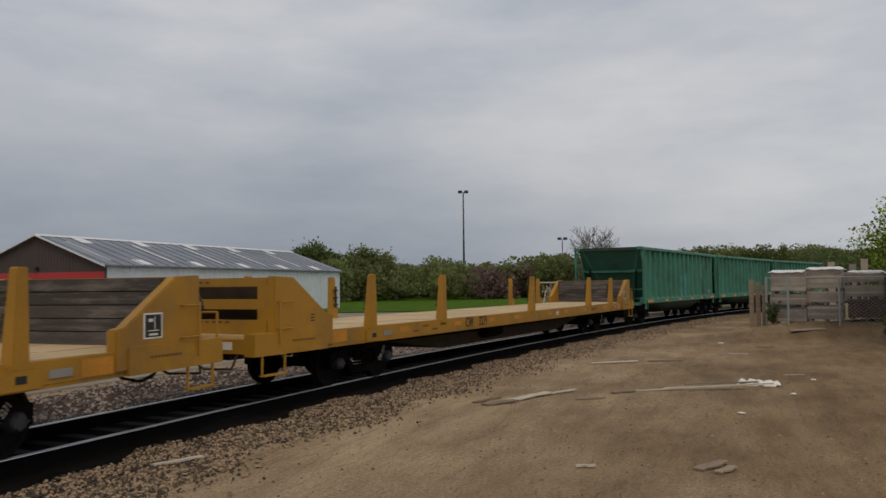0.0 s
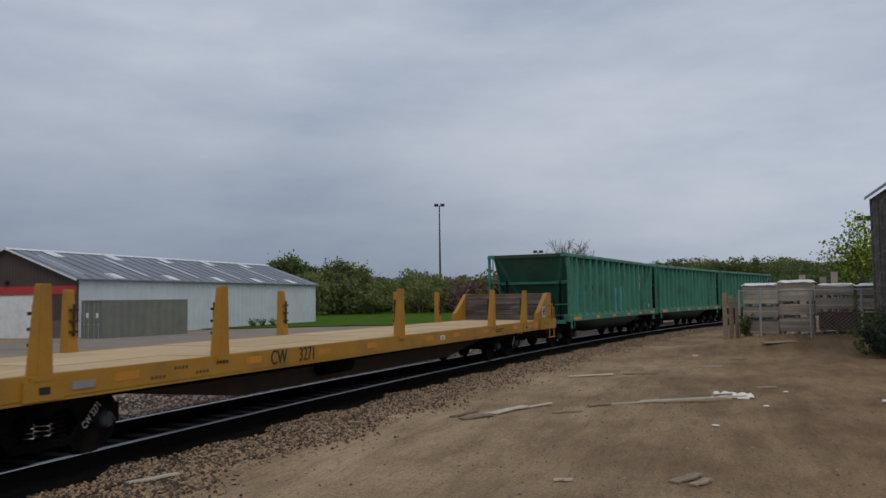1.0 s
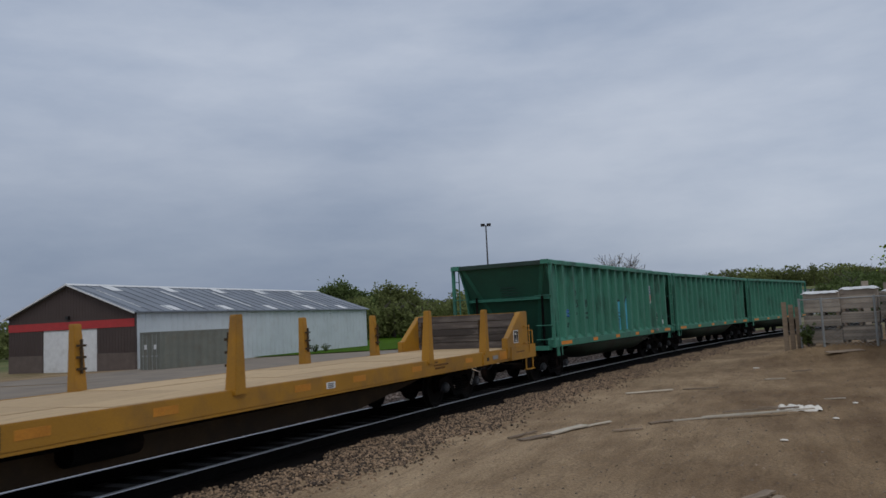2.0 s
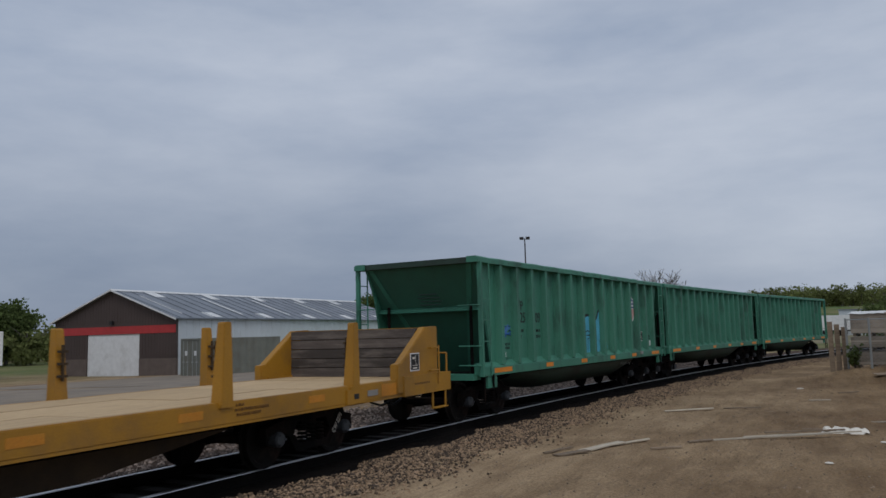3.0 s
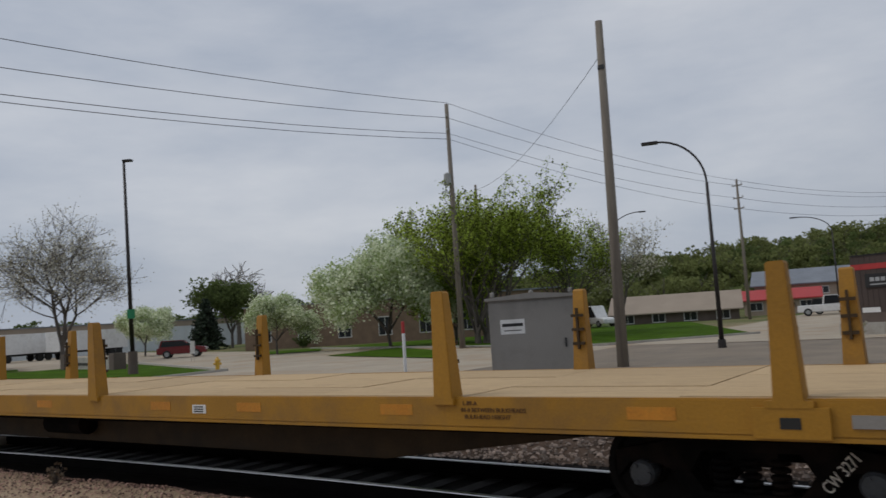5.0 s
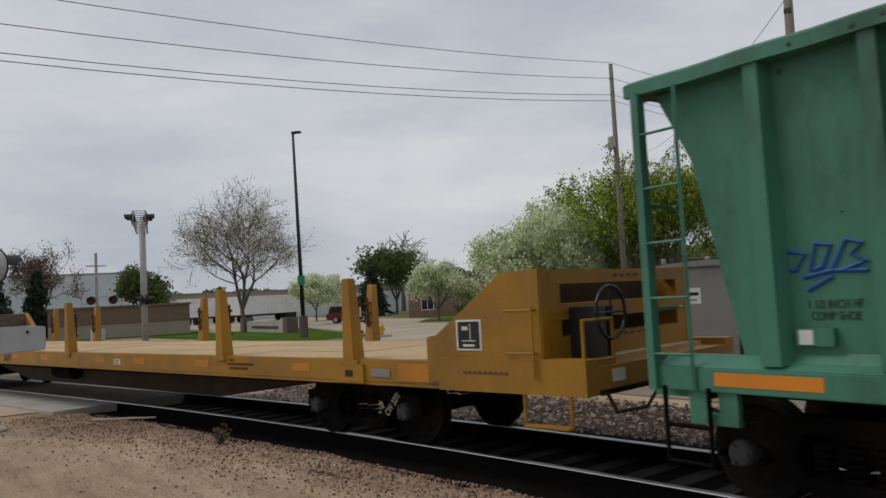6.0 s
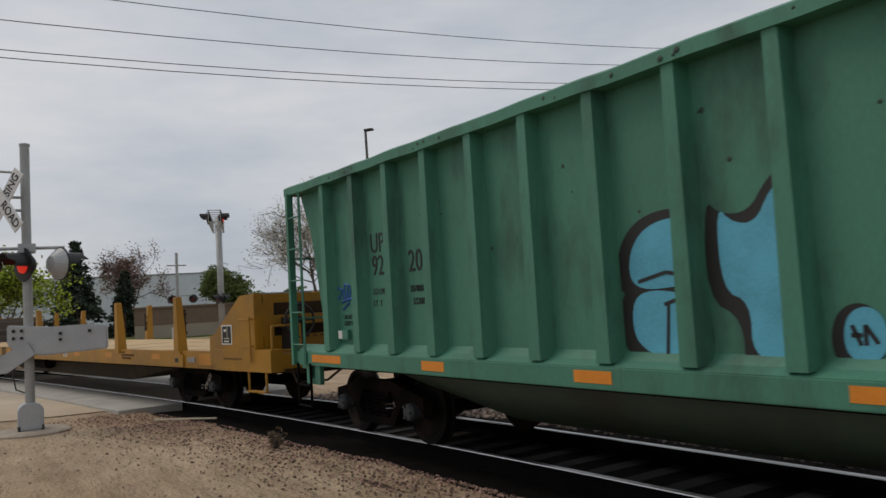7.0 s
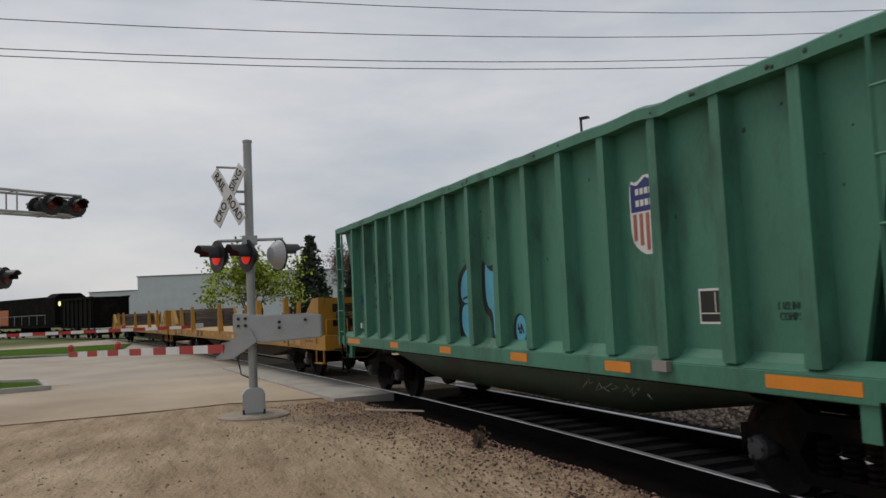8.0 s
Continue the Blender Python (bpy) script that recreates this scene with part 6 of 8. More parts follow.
plain_house("brick_building", "low tan brick building behind trees", (-46, -69), (-66, -44), 18, -0.2, 4.1, 4.5, "brick", "roof", windows=8, flat=True, w_z=(0.7, 2.4))
plain_house("motel_building", "pale two-storey building beyond the lawn", (-94.0, -37.0), (-97.4, -26.0), 9, -0.2, 3.3, 4.9, "tan", "roof", windows=4, w_z=(2.0, 2.7))
plain_house("annex_building", "red-roofed annex of the pale building", (-88.6, -36.2), (-91.0, -29.0), 4, -0.2, 1.75, 2.6, "tan", "red", windows=3, w_z=(0.5, 1.3))
plain_house("shed", "long pale shed with a low grey roof", (-74.5, -44.5), (-79.4, -33.0), 7, -0.2, 1.15, 2.75, "taupe", "tan", windows=4, w_z=(0.1, 0.9))
plain_house("hill_house", "pale house far off on the wooded hill", (-13, 352), (-5, 352), 9, 6, 12.5, 16, "tan", "metal_white", windows=3, w_z=(9, 11))
plain_house("far_building", "low pale building far along the track", (2, 152), (16, 150), 10, -0.2, 4.2, 5, "metal_white", "roof", windows=4, flat=True)


# ---- trees ----
def leaf_mesh(name, centres, size, material, rng, flat=0.0):
    """Leaf tufts: small bent quads at random turns round the given places."""
    c = np.asarray(centres, float)
    n = len(c)
    u = rng.normal(size=(n, 3))
    u /= np.linalg.norm(u, axis=1)[:, None]
    v = rng.normal(size=(n, 3))
    v -= (v * u).sum(1)[:, None] * u
    v /= np.linalg.norm(v, axis=1)[:, None]
    s = size * rng.uniform(0.6, 1.4, (n, 1))
    w = np.cross(u, v) * s * 0.25
    vs = np.stack([c - u * s - v * s * 0.5, c + u * s * 0.2 - v * s * 0.8 + w, c + u * s + v * s * 0.4, c - u * s * 0.3 + v * s * 0.9 - w], 1).reshape(-1, 3)
    m = bpy.data.meshes.new(name)
    m.from_pydata(vs.tolist(), [], np.arange(4 * n).reshape(-1, 4).tolist())
    m.materials.append(M[material])
    return m


def grow(rng, height, spread, trunk_h, trunk_r, depth, kids, up, jitter=0.35, leaf_from=2, stems=1):
    """Branch segments (a, b, r0, r1) and twig ends of a broad-leaved tree."""
    segs, tips = [], []

    def limb(p, d, length, r, level):
        n = 3
        for i in range(n):
            d = (d + Vector(rng.normal(size=3)) * jitter * 0.35 + Vector((0, 0, up * 0.18))).normalized()
            q = p + d * (length / n)
            segs.append((p, q, r, r * 0.82, level))
            p, r = q, r * 0.82
            if level >= leaf_from:
                tips.append(p)
            if level < depth and i > 0:
                for _ in range(kids):
                    side = Vector(rng.normal(size=3))
                    side = (side - d * side.dot(d)).normalized()
                    nd = (d * (0.55 + 0.2 * up) + side * rng.uniform(0.55, 1.0)).normalized()
                    limb(p, nd, length * rng.uniform(0.55, 0.78), r * 0.62, level + 1)
        tips.append(p)

    for k in range(stems):
        a = rng.uniform(0, 2 * math.pi)
        base = Vector((0.25 * k * math.cos(a), 0.25 * k * math.sin(a), 0))
        top = base + Vector((0.06 * rng.normal() * trunk_h, 0.06 * rng.normal() * trunk_h, trunk_h))
        segs.append((base - Vector((0, 0, 0.2)), top, trunk_r, trunk_r * 0.8, 0))
        m = 5 if stems == 1 else 3
        for i in range(m):
            b = 2 * math.pi * (i + rng.uniform(0, 0.6)) / m + a
            out = spread / height * 1.25
            d = Vector((math.cos(b) * out, math.sin(b) * out, 1.0 if i else 2.2)).normalized()
            limb(top, d, (height - trunk_h) * rng.uniform(0.40, 0.52), trunk_r * 0.6, 1)
    return segs, tips


def wood_mesh(name, segs, material, min_r=0.006, sides=6):
    b = B()
    for p, q, r0, r1, level in segs:
        tube(b, p, q, max(min_r, r0), max(min_r, r1), sides if level < 2 else (4 if level < 3 else 3), caps=False)
    return mesh_of(name, b, material, smooth=True)


def fit_height(segs, tips, height, spread):
    zs = [t.z for t in tips]
    rs = sorted(math.hypot(t.x, t.y) for t in tips)
    kz, kr = height / max(zs), spread / rs[int(len(rs) * 0.95)]
    f = lambda v: Vector((v.x * kr, v.y * kr, v.z * kz))
    return [(f(p), f(q), a, c, l) for p, q, a, c, l in segs], [f(t) for t in tips]


def tree(x, y, height, spread, leaf, label, seed, per=3, size=0.16, scatter=0.35, trunk_h=0.2, trunk_r=0.2, depth=4, kids=2, up=0.6, stems=1, z=None, name="tree", min_r=0.012):
    rng = np.random.default_rng(seed)
    segs, tips = grow(rng, height, spread, height * trunk_h, trunk_r, depth, kids, up, stems=stems)
    segs, tips = fit_height(segs, tips, height, spread)
    t = empty(name, label, "tree", Matrix.Translation((x, y, ground_z(x, y) if z is None else z)))
    o = new("trunk", wood_mesh("trunk", segs, "bark", min_r=min_r))
    o.parent = t
    if per:
        c = np.repeat(np.array([tuple(p) for p in tips]), per, 0)
        size, scatter = size * 0.62, scatter * 0.8
        c = c + rng.normal(size=c.shape) * scatter
        o = new("crown", leaf_mesh("crown", c, size, leaf, rng))
        o.parent = t
    return t


def conifer(x, y, height, spread, label, seed):
    rng = np.random.default_rng(seed)
    b = B()
    tube(b, (0, 0, -0.2), (0, 0, height * 0.97), 0.16, 0.02, 7)
    cs = []
    z = height * 0.07
    while z < height * 0.985:
        r = spread * (1 - z / height) ** 0.85 + 0.12
        n = 9
        for i in range(n):
            a = rng.uniform(0, 2 * math.pi)
            rr = r * rng.uniform(0.75, 1.1)
            tip = Vector((math.cos(a) * rr, math.sin(a) * rr, z - 0.22 * rr))
            tube(b, (0, 0, z), tip, 0.02, 0.008, 3, caps=False)
            for k in range(int(7 + 16 * rr)):
                u = rng.uniform(0.15, 1.0)
                cs.append((tip.x * u + rng.normal() * 0.12, tip.y * u + rng.normal() * 0.12, z + (tip.z - z) * u + rng.normal() * 0.07))
        z += height * 0.033
    t = empty("spruce_tree", label, "tree", Matrix.Translation((x, y, ground_z(x, y))))
    part("trunk", b, "bark", t)
    o = new("crown", leaf_mesh("crown", cs, 0.13, "spruce", rng))
    o.parent = t


# by the crossing street
tree(-43.6, -36.1, 11.9, 5.6, "leaf", "broad vase-shaped tree in fresh yellow-green leaf on the lawn", 3, per=9, size=0.105, scatter=0.2, trunk_h=0.08, trunk_r=0.2, stems=5, up=1.7)
tree(-52.8, -35.4, 9.6, 3.9, "leaf", "upright tree in thin green leaf on the lawn", 4, per=5, size=0.1, scatter=0.2, trunk_h=0.1, trunk_r=0.17, stems=3, up=1.8)
tree(-57.5, -33.6, 9.5, 3.6, "bud", "thin tree just coming into bud", 5, per=2, size=0.11, trunk_h=0.15, trunk_r=0.14, up=0.95)
tree(-42.8, -44.8, 8.4, 5.0, "blossom", "large crab apple in white blossom", 6, per=22, size=0.14, scatter=0.42, trunk_h=0.14, trunk_r=0.16, up=0.35)
tree(-46.5, -41.5, 7.2, 3.6, "leaf", "small tree in fresh green leaf", 16, per=13, size=0.14, scatter=0.4, trunk_h=0.12, trunk_r=0.14, up=0.4)
tree(-37.8, -52.3, 4.5, 2.7, "blossom", "small round tree in white blossom", 7, per=16, size=0.1, scatter=0.26, trunk_h=0.22, trunk_r=0.1, up=0.25)
tree(-41.9, -81.4, 5.1, 3.2, "blossom", "small round tree in white blossom", 8, per=14, size=0.12, scatter=0.28, trunk_h=0.2, trunk_r=0.11, up=0.3)
tree(-29.2, -70.6, 14.0, 6.3, "bud", "tall fine-twigged grey tree just in bud", 9, per=2, size=0.1, scatter=0.4, trunk_h=0.14, trunk_r=0.26, up=0.75, min_r=0.016, kids=3)
tree(-72.1, -110.1, 13.0, 6.2, "bud", "bare-branched oak far behind the street", 10, per=1, size=0.1, trunk_h=0.25, trunk_r=0.4, up=0.25, min_r=0.05)
tree(-15.9, -90.6, 9.4, 3.8, "purple", "rounded tree with purple-brown buds", 11, per=4, size=0.12, scatter=0.35, trunk_h=0.2, trunk_r=0.2, up=0.7, min_r=0.025)
tree(-3.6, -47.8, 5.6, 2.7, "leaf", "small street tree in fresh green leaf", 12, per=3, size=0.12, scatter=0.25, trunk_h=0.25, trunk_r=0.09, up=0.6)
tree(-30, -110, 8, 4.2, "leaf_dark", "dark green tree behind the street", 13, per=6, size=0.25, scatter=0.5, trunk_r=0.2, up=0.5)
tree(-58, -90, 8.5, 4.5, "leaf_dark", "dark green tree behind the street", 14, per=6, size=0.25, scatter=0.5, trunk_r=0.2, up=0.4)
conifer(-10.1, -82.5, 9.4, 3.3, "dark spruce behind the tan building", 21)
conifer(-14.6, -84.5, 6.5, 1.9, "dark spruce behind the tan building", 22)
conifer(-52.5, -86.9, 6.3, 2.6, "dark broad juniper by the street", 23)
# by the yard
tree(9.8, 57.5, 7.3, 3.9, "leaf", "thin tree in fresh leaf behind the pallet yard", 31, per=3, size=0.14, scatter=0.32, trunk_h=0.2, trunk_r=0.12, up=0.6)
tree(13.5, 60, 6.0, 3.2, "leaf", "thin tree in fresh leaf behind the pallet yard", 32, per=3, size=0.14, scatter=0.32, trunk_h=0.2, trunk_r=0.1, up=0.6)
tree(-21.3, 118, 10.6, 4.2, "bud", "bare grey tree by the track", 33, per=1, size=0.08, trunk_h=0.2, trunk_r=0.22, up=0.7, min_r=0.03)
tree(-65, 112.5, 9.2, 5.2, "leaf_dark", "rounded tree in fresh green leaf", 34, per=9, size=0.3, scatter=0.6, trunk_h=0.15, trunk_r=0.25, up=0.4)
tree(-61, 122, 8.8, 4.6, "leaf_olive", "rounded tree in olive spring leaf", 35, per=7, size=0.3, scatter=0.6, trunk_r=0.25, up=0.4)
tree(-90.3, 63.1, 7.6, 5.2, "leaf_dark", "bushy tree in fresh leaf behind the lot", 36, per=8, size=0.28, scatter=0.6, trunk_r=0.2, up=0.4)
tree(-98.2, 50.2, 8.2, 5.6, "leaf_dark", "bushy tree in fresh leaf behind the lot", 37, per=8, size=0.28, scatter=0.6, trunk_r=0.2, up=0.4)
tree(-96, 57, 7.0, 4.6, "leaf_olive", "bushy tree in olive spring leaf behind the lot", 38, per=6, size=0.28, scatter=0.6, trunk_r=0.2, up=0.4)


# ---- far woods: uneven crowns of leaf clumps over bare stems ----
def woods(name, label, places, leaf, seed, clump=0.9, per=150):
    clump, per = clump * 0.5, int(per * 2.9)
    rng = np.random.default_rng(seed)
    cs, b = [], B()
    for x, y, g, h, r in places:
        tube(b, (x, y, g - 0.3), (x + rng.normal() * 0.3, y + rng.normal() * 0.3, g + h * 0.8), 0.16, 0.05, 4, caps=False)
        for _ in range(5):
            a, e = rng.uniform(0, 6.28), rng.uniform(0.35, 0.7)
            tube(b, (x, y, g + h * e), (x + math.cos(a) * r * 0.7, y + math.sin(a) * r * 0.7, g + h * min(0.95, e + 0.3)), 0.06, 0.02, 3, caps=False)
        k = 11
        lobes = [np.array([rng.normal() * r * 0.42, rng.normal() * r * 0.42, h * rng.uniform(0.16, 0.80)]) for _ in range(k)]
        for i in range(per):
            o = lobes[i % k]
            d = rng.normal(size=3)
            d /= np.linalg.norm(d)
            q = o + d * np.array([r * 0.40, r * 0.40, h * 0.17]) * rng.uniform(0.6, 1.08)
            if q[2] > h * 0.03:
                cs.append((x + q[0], y + q[1], g + q[2]))
    w = empty(name, label, "woods", kind="stuff")
    part("stems", b, "bark", w)
    o = new("crowns", leaf_mesh("crowns", cs, clump, leaf, rng))
    o.parent = w


def belt(a0, a1, d0, d1, h0, h1, n, seed):
    """Crowns scattered between two bearings (degrees to the left of +y) and two distances."""
    rng = np.random.default_rng(seed)
    out = []
    for _ in range(n):
        a, d = math.radians(rng.uniform(a0, a1)), rng.uniform(d0, d1)
        x, y = -math.sin(a) * d, math.cos(a) * d
        h = rng.uniform(h0, h1)
        out.append((x, y, ground_z(x, y), h, h * rng.uniform(0.4, 0.62)))
    return out


woods("far_woods", "spring-green wooded hillside behind the town", belt(68, 128, 215, 330, 6, 10, 420, 1), "leaf_olive", 41, clump=0.8, per=130)
woods("far_woods", "dark green wooded hillside behind the town", belt(68, 132, 215, 330, 6, 9, 200, 2), "leaf_dark", 42, clump=0.8, per=110)
woods("far_woods", "spring woods beyond the track", belt(12, 36, 120, 190, 4.5, 8.2, 150, 3), "leaf_olive", 43, clump=0.45, per=260)
woods("far_woods", "dark spring woods beyond the track", belt(12, 36, 150, 200, 5, 8.5, 70, 4), "leaf_dark", 44, clump=0.5, per=200)
woods("far_woods", "reddish thicket beyond the track", belt(11, 19, 120, 150, 4, 6.5, 40, 5), "purple", 45, clump=0.4, per=150)
woods("far_woods", "wooded hill far along the track", belt(-14, 14, 300, 400, 6, 9.0, 210, 6), "leaf_olive", 46, clump=0.7, per=130)
woods("far_woods", "olive wooded hill far along the track", belt(-14, 14, 300, 400, 6, 9.5, 110, 7), "leaf_olive", 47, clump=0.7, per=120)
woods("far_woods", "hedge of trees behind the pallet yard", belt(-14, -3, 95, 150, 4, 7, 60, 8), "leaf_dark", 48, clump=0.4, per=200)
woods("far_woods", "low woods far behind the street", belt(128, 192, 230, 330, 5, 9, 260, 9), "leaf_dark", 49, clump=0.9, per=110)
woods("far_woods", "low woods behind the houses", belt(100, 140, 110, 190, 4, 7, 130, 10), "leaf_olive", 50, clump=0.5, per=160)
woods("far_woods", "low hedge behind the lot", belt(45, 66, 105, 150, 3.5, 6, 90, 11), "leaf_olive", 51, clump=0.45, per=160)


# ---- poles, wires and street lamps ----
def wire(a, b2, sag, r=0.012):
    a, b2 = Vector(a), Vector(b2)
    n = 14
    pts = []
    for i in range(n + 1):
        u = i / n
        p = a.lerp(b2, u)
        p.z -= sag * 4 * u * (1 - u)
        pts.append(p)
    b = B()
    pipe(b, pts, r, 4)
    return b


def utility_pole(x, y, top, arms, label, r=0.15, transformer=False, lean=(0, 0)):
    p = empty("utility_pole", label, "utility pole", Matrix.Translation((x, y, ground_z(x, y))))
    h = top - ground_z(x, y)
    b = B()
    tube(b, (0, 0, -0.4), (lean[0], lean[1], h), r, r * 0.62, 12)
    part("shaft", b, "pole_wood", p, smooth=True)
    for z, half, turn in arms:
        z -= ground_z(x, y)
        b = B()
        d = Vector((math.cos(turn), math.sin(turn), 0)) * half
        tube(b, -d + Vector((0, 0, z)), d + Vector((0, 0, z)), 0.05, n=6)
        a = part("crossarm", b, "pole_wood", p)
        for k in (-1, 1):
            b = B()
            o = d * k * 0.9 + Vector((0, 0, z))
            lathe(b, [(0.03, 0.04), (0.06, 0.08), (0.035, 0.12), (0.055, 0.16), (0.02, 0.2)], 8, o)
            part("insulator", b, "mast", a)
    if transformer:
        b = B()
        lathe(b, [(0.2, h * 0.66), (0.23, h * 0.66 + 0.05), (0.23, h * 0.66 + 0.7), (0.12, h * 0.66 + 0.8)], 12, (0.36, 0.0, 0))
        part("transformer", b, "mast", p)
    return p


utility_pole(-23.67, -14.12, 11.25, [], "leaning bare wooden utility pole by the crossing street", r=0.19, lean=(-0.07, 0.12))
utility_pole(-38.65, -34.04, 15.5, [(14.6, 0.35, 0.6), (13.7, 0.3, 0.6)], "tall wooden utility pole with a transformer", r=0.2, transformer=True)
utility_pole(-75.43, -30.46, 13.2, [(12.6, 0.6, 1.2), (11.4, 0.6, 1.2), (10.4, 0.6, 1.2)], "wooden utility pole with crossarms farther down the street", r=0.17)
utility_pole(22.0, -29.0, 12.9, [(11.5, 0.35, 0.9), (10.55, 0.3, 0.9)], "tall wooden utility pole beyond the crossing", r=0.2)
utility_pole(-128.0, -22.0, 16.0, [(15.0, 0.9, 1.2), (14.0, 0.9, 1.2)], "wooden utility pole with crossarms far down the street", r=0.2)
utility_pole(-50.0, -41.5, 12.4, [(12.0, 0.3, 0.6)], "wooden utility pole behind the trees", r=0.16)
lines = empty("power_lines", "thin black overhead power lines", "cables")
for (za, zb, zc), sag in zip(((15.6, 12.82, 13.1), (14.62, 11.56, 12.6), (13.6, 10.65, 11.4), (13.23, 10.48, 10.4)), (1.21, 1.2, 1.24, 1.25)):
    part("wire", wire((-38.65, -34.04, za), (22, -29, zb), sag, 0.016), "matt_black", lines)
    part("wire", wire((-38.65, -34.04, za), (-75.43, -30.46, zc), 0.6, 0.014), "matt_black", lines)
    part("wire", wire((-75.43, -30.46, zc), (-128, -22, zc + 2.2), 1.0, 0.016), "matt_black", lines)
part("wire", wire((-23.8, -13.9, 10.3), (-50, -41.5, 12.0), 0.9, 0.012), "matt_black", lines)
b = B()
lathe(b, [(0.03, 0), (0.06, 0.05), (0.03, 0.1), (0.06, 0.15), (0.03, 0.2)], 8, (-23.68, -14.05, 10.25))
box(b, -23.75, -23.6, -14.1, -13.9, 9.6, 9.75)
part("insulator", b, "matt_black", lines)


def street_lamp(x, y, shaft, tip, label):
    """Dark pole with a bow-shaped arm to the tip."""
    p = empty("street_lamp", label, "street lamp", Matrix.Translation((x, y, ground_z(x, y))))
    b = B()
    tube(b, (0, 0, 0), (0, 0, shaft), 0.10, 0.06, 10)
    part("pole", b, "bronze", p, smooth=True)
    b = B()
    tube(b, (0, 0, 0), (0, 0, 0.35), 0.17, 0.15, 10)
    part("base", b, "bronze", p)
    t = Vector((tip[0] - x, tip[1] - y, tip[2] - ground_z(x, y)))
    pts = []
    for i in range(11):
        u = i / 10 * math.pi / 2
        pts.append(Vector((t.x * (1 - math.cos(u)), t.y * (1 - math.cos(u)), shaft + (t.z - shaft) * math.sin(u))))
    b = B()
    pipe(b, pts, 0.045, 7)
    part("arm", b, "bronze", p)
    d = Vector((t.x, t.y, 0)).normalized()
    b = B()
    box(b, -0.1, 0.55, -0.13, 0.13, -0.07, 0.04)
    head = part("lamp_head", b, "bronze", p, bevel=0.03)
    head.matrix_basis = Matrix.Translation(t) @ Matrix.Rotation(math.atan2(d.y, d.x), 4, "Z")
    return p


street_lamp(-32.35, -14.6, 6.75, (-31.6, -16.35, 8.6), "dark street lamp with a bowed arm")
street_lamp(-66.0, -38.9, 8.6, (-67.5, -36.6, 10.5), "dark street lamp with a bowed arm down the street")
street_lamp(-84.0, -25.0, 8.0, (-83.2, -28.0, 9.6), "dark street lamp with a bowed arm far down the street")


def straight_lamp(x, y, top, label):
    p = empty("street_lamp", label, "street lamp", Matrix.Translation((x, y, ground_z(x, y))))
    b = B()
    tube(b, (0, 0, 1.2), (0.12, -0.1, top), 0.12, 0.07, 10)
    part("pole", b, "bronze", p, smooth=True)
    b = B()
    tube(b, (0, 0, -0.2), (0, 0, 1.25), 0.26, 0.25, 14)
    part("footing", b, "taupe", p)
    b = B()
    box(b, -0.2, 0.3, -0.14, 0.14, top - 0.02, top + 0.09)
    o = part("lamp_head", b, "bronze", p, bevel=0.03)
    o.matrix_basis = Matrix.Rotation(2.2, 4, "Z")
    b = B()
    box(b, -0.2, 0.2, -0.02, 0.02, 3.0, 3.5)
    o = part("street_sign", b, "sign_green", p, "small green street sign")
    o.matrix_basis = Matrix.Translation((0.1, 0.16, 0)) @ Matrix.Rotation(-0.5, 4, "Z")


straight_lamp(-21.4, -42.4, 11.6, "dark straight street lamp with a green sign")


def flood_mast(x, y, top, r, label):
    p = empty("flood_light_mast", label, "light mast", Matrix.Translation((x, y, ground_z(x, y))))
    h = top - ground_z(x, y)
    b = B()
    tube(b, (0, 0, -0.5), (0, 0, h), r, r * 0.5, 10)
    part("mast", b, "bronze", p, smooth=True)
    for k in (-1, 1):
        b = B()
        box(b, k * 0.75 - 0.5, k * 0.75 + 0.5, -0.3, 0.3, h - 0.3, h + 0.35)
        o = part("flood_light", b, "bronze", p, bevel=0.08)
        o.matrix_basis = Matrix.Rotation(0.3, 4, "Z")


flood_mast(-65.2, 183.5, 24.8, 0.3, "tall dark flood light mast beyond the field")
flood_mast(19.8, 130.0, 12.8, 0.16, "dark flood light mast behind the yard")
flood_mast(-45.5, 205.0, 13.8, 0.2, "dark flood light mast far along the track")


# ---- the crossing signals ----
def signal_head(parent, m, lit):
    """Round black backing with hood and red lens, facing +x before m."""
    h = part("signal_head", lathe(B(), [(0.10, -0.16), (0.16, -0.10), (0.16, -0.02), (0.255, -0.02), (0.255, 0.0), (0.14, 0.0)], 24, axis="x"), "matt_black", parent)
    h.matrix_basis = m
    b = B()
    lathe(b, [(0.135, 0.0), (0.13, 0.02), (0.08, 0.045), (0.02, 0.055)], 20, axis="x")
    part("lens", b, "red_glow" if lit else "lens_off", h)
    b = B()
    n = 14
    for i in range(n):
        a0, a1 = math.pi * (i - 1) / (n - 2) * 0.9 + 0.05, math.pi * i / (n - 2) * 0.9 + 0.05
        q = []
        for r in (0.165, 0.175):
            for a in (a0, a1):
                for x in (0.0, 0.30 if 0.4 < a < 2.7 else 0.2):
                    q.append(Vector((x, r * math.cos(a), r * math.sin(a))))
        v = [b.verts.new(p) for p in q]
        for f in ((0, 1, 3, 2), (4, 6, 7, 5), (1, 5, 7, 3), (0, 2, 6, 4)):
            b.faces.new([v[k] for k in f])
    bmesh.ops.remove_doubles(b, verts=b.verts[:], dist=0.0008)
    part("hood", b, "matt_black", h)
    return h


def to_dir(x, y, z, dx, dy):
    return Matrix.Translation((x, y, z)) @ Matrix.Rotation(math.atan2(dy, dx), 4, "Z")


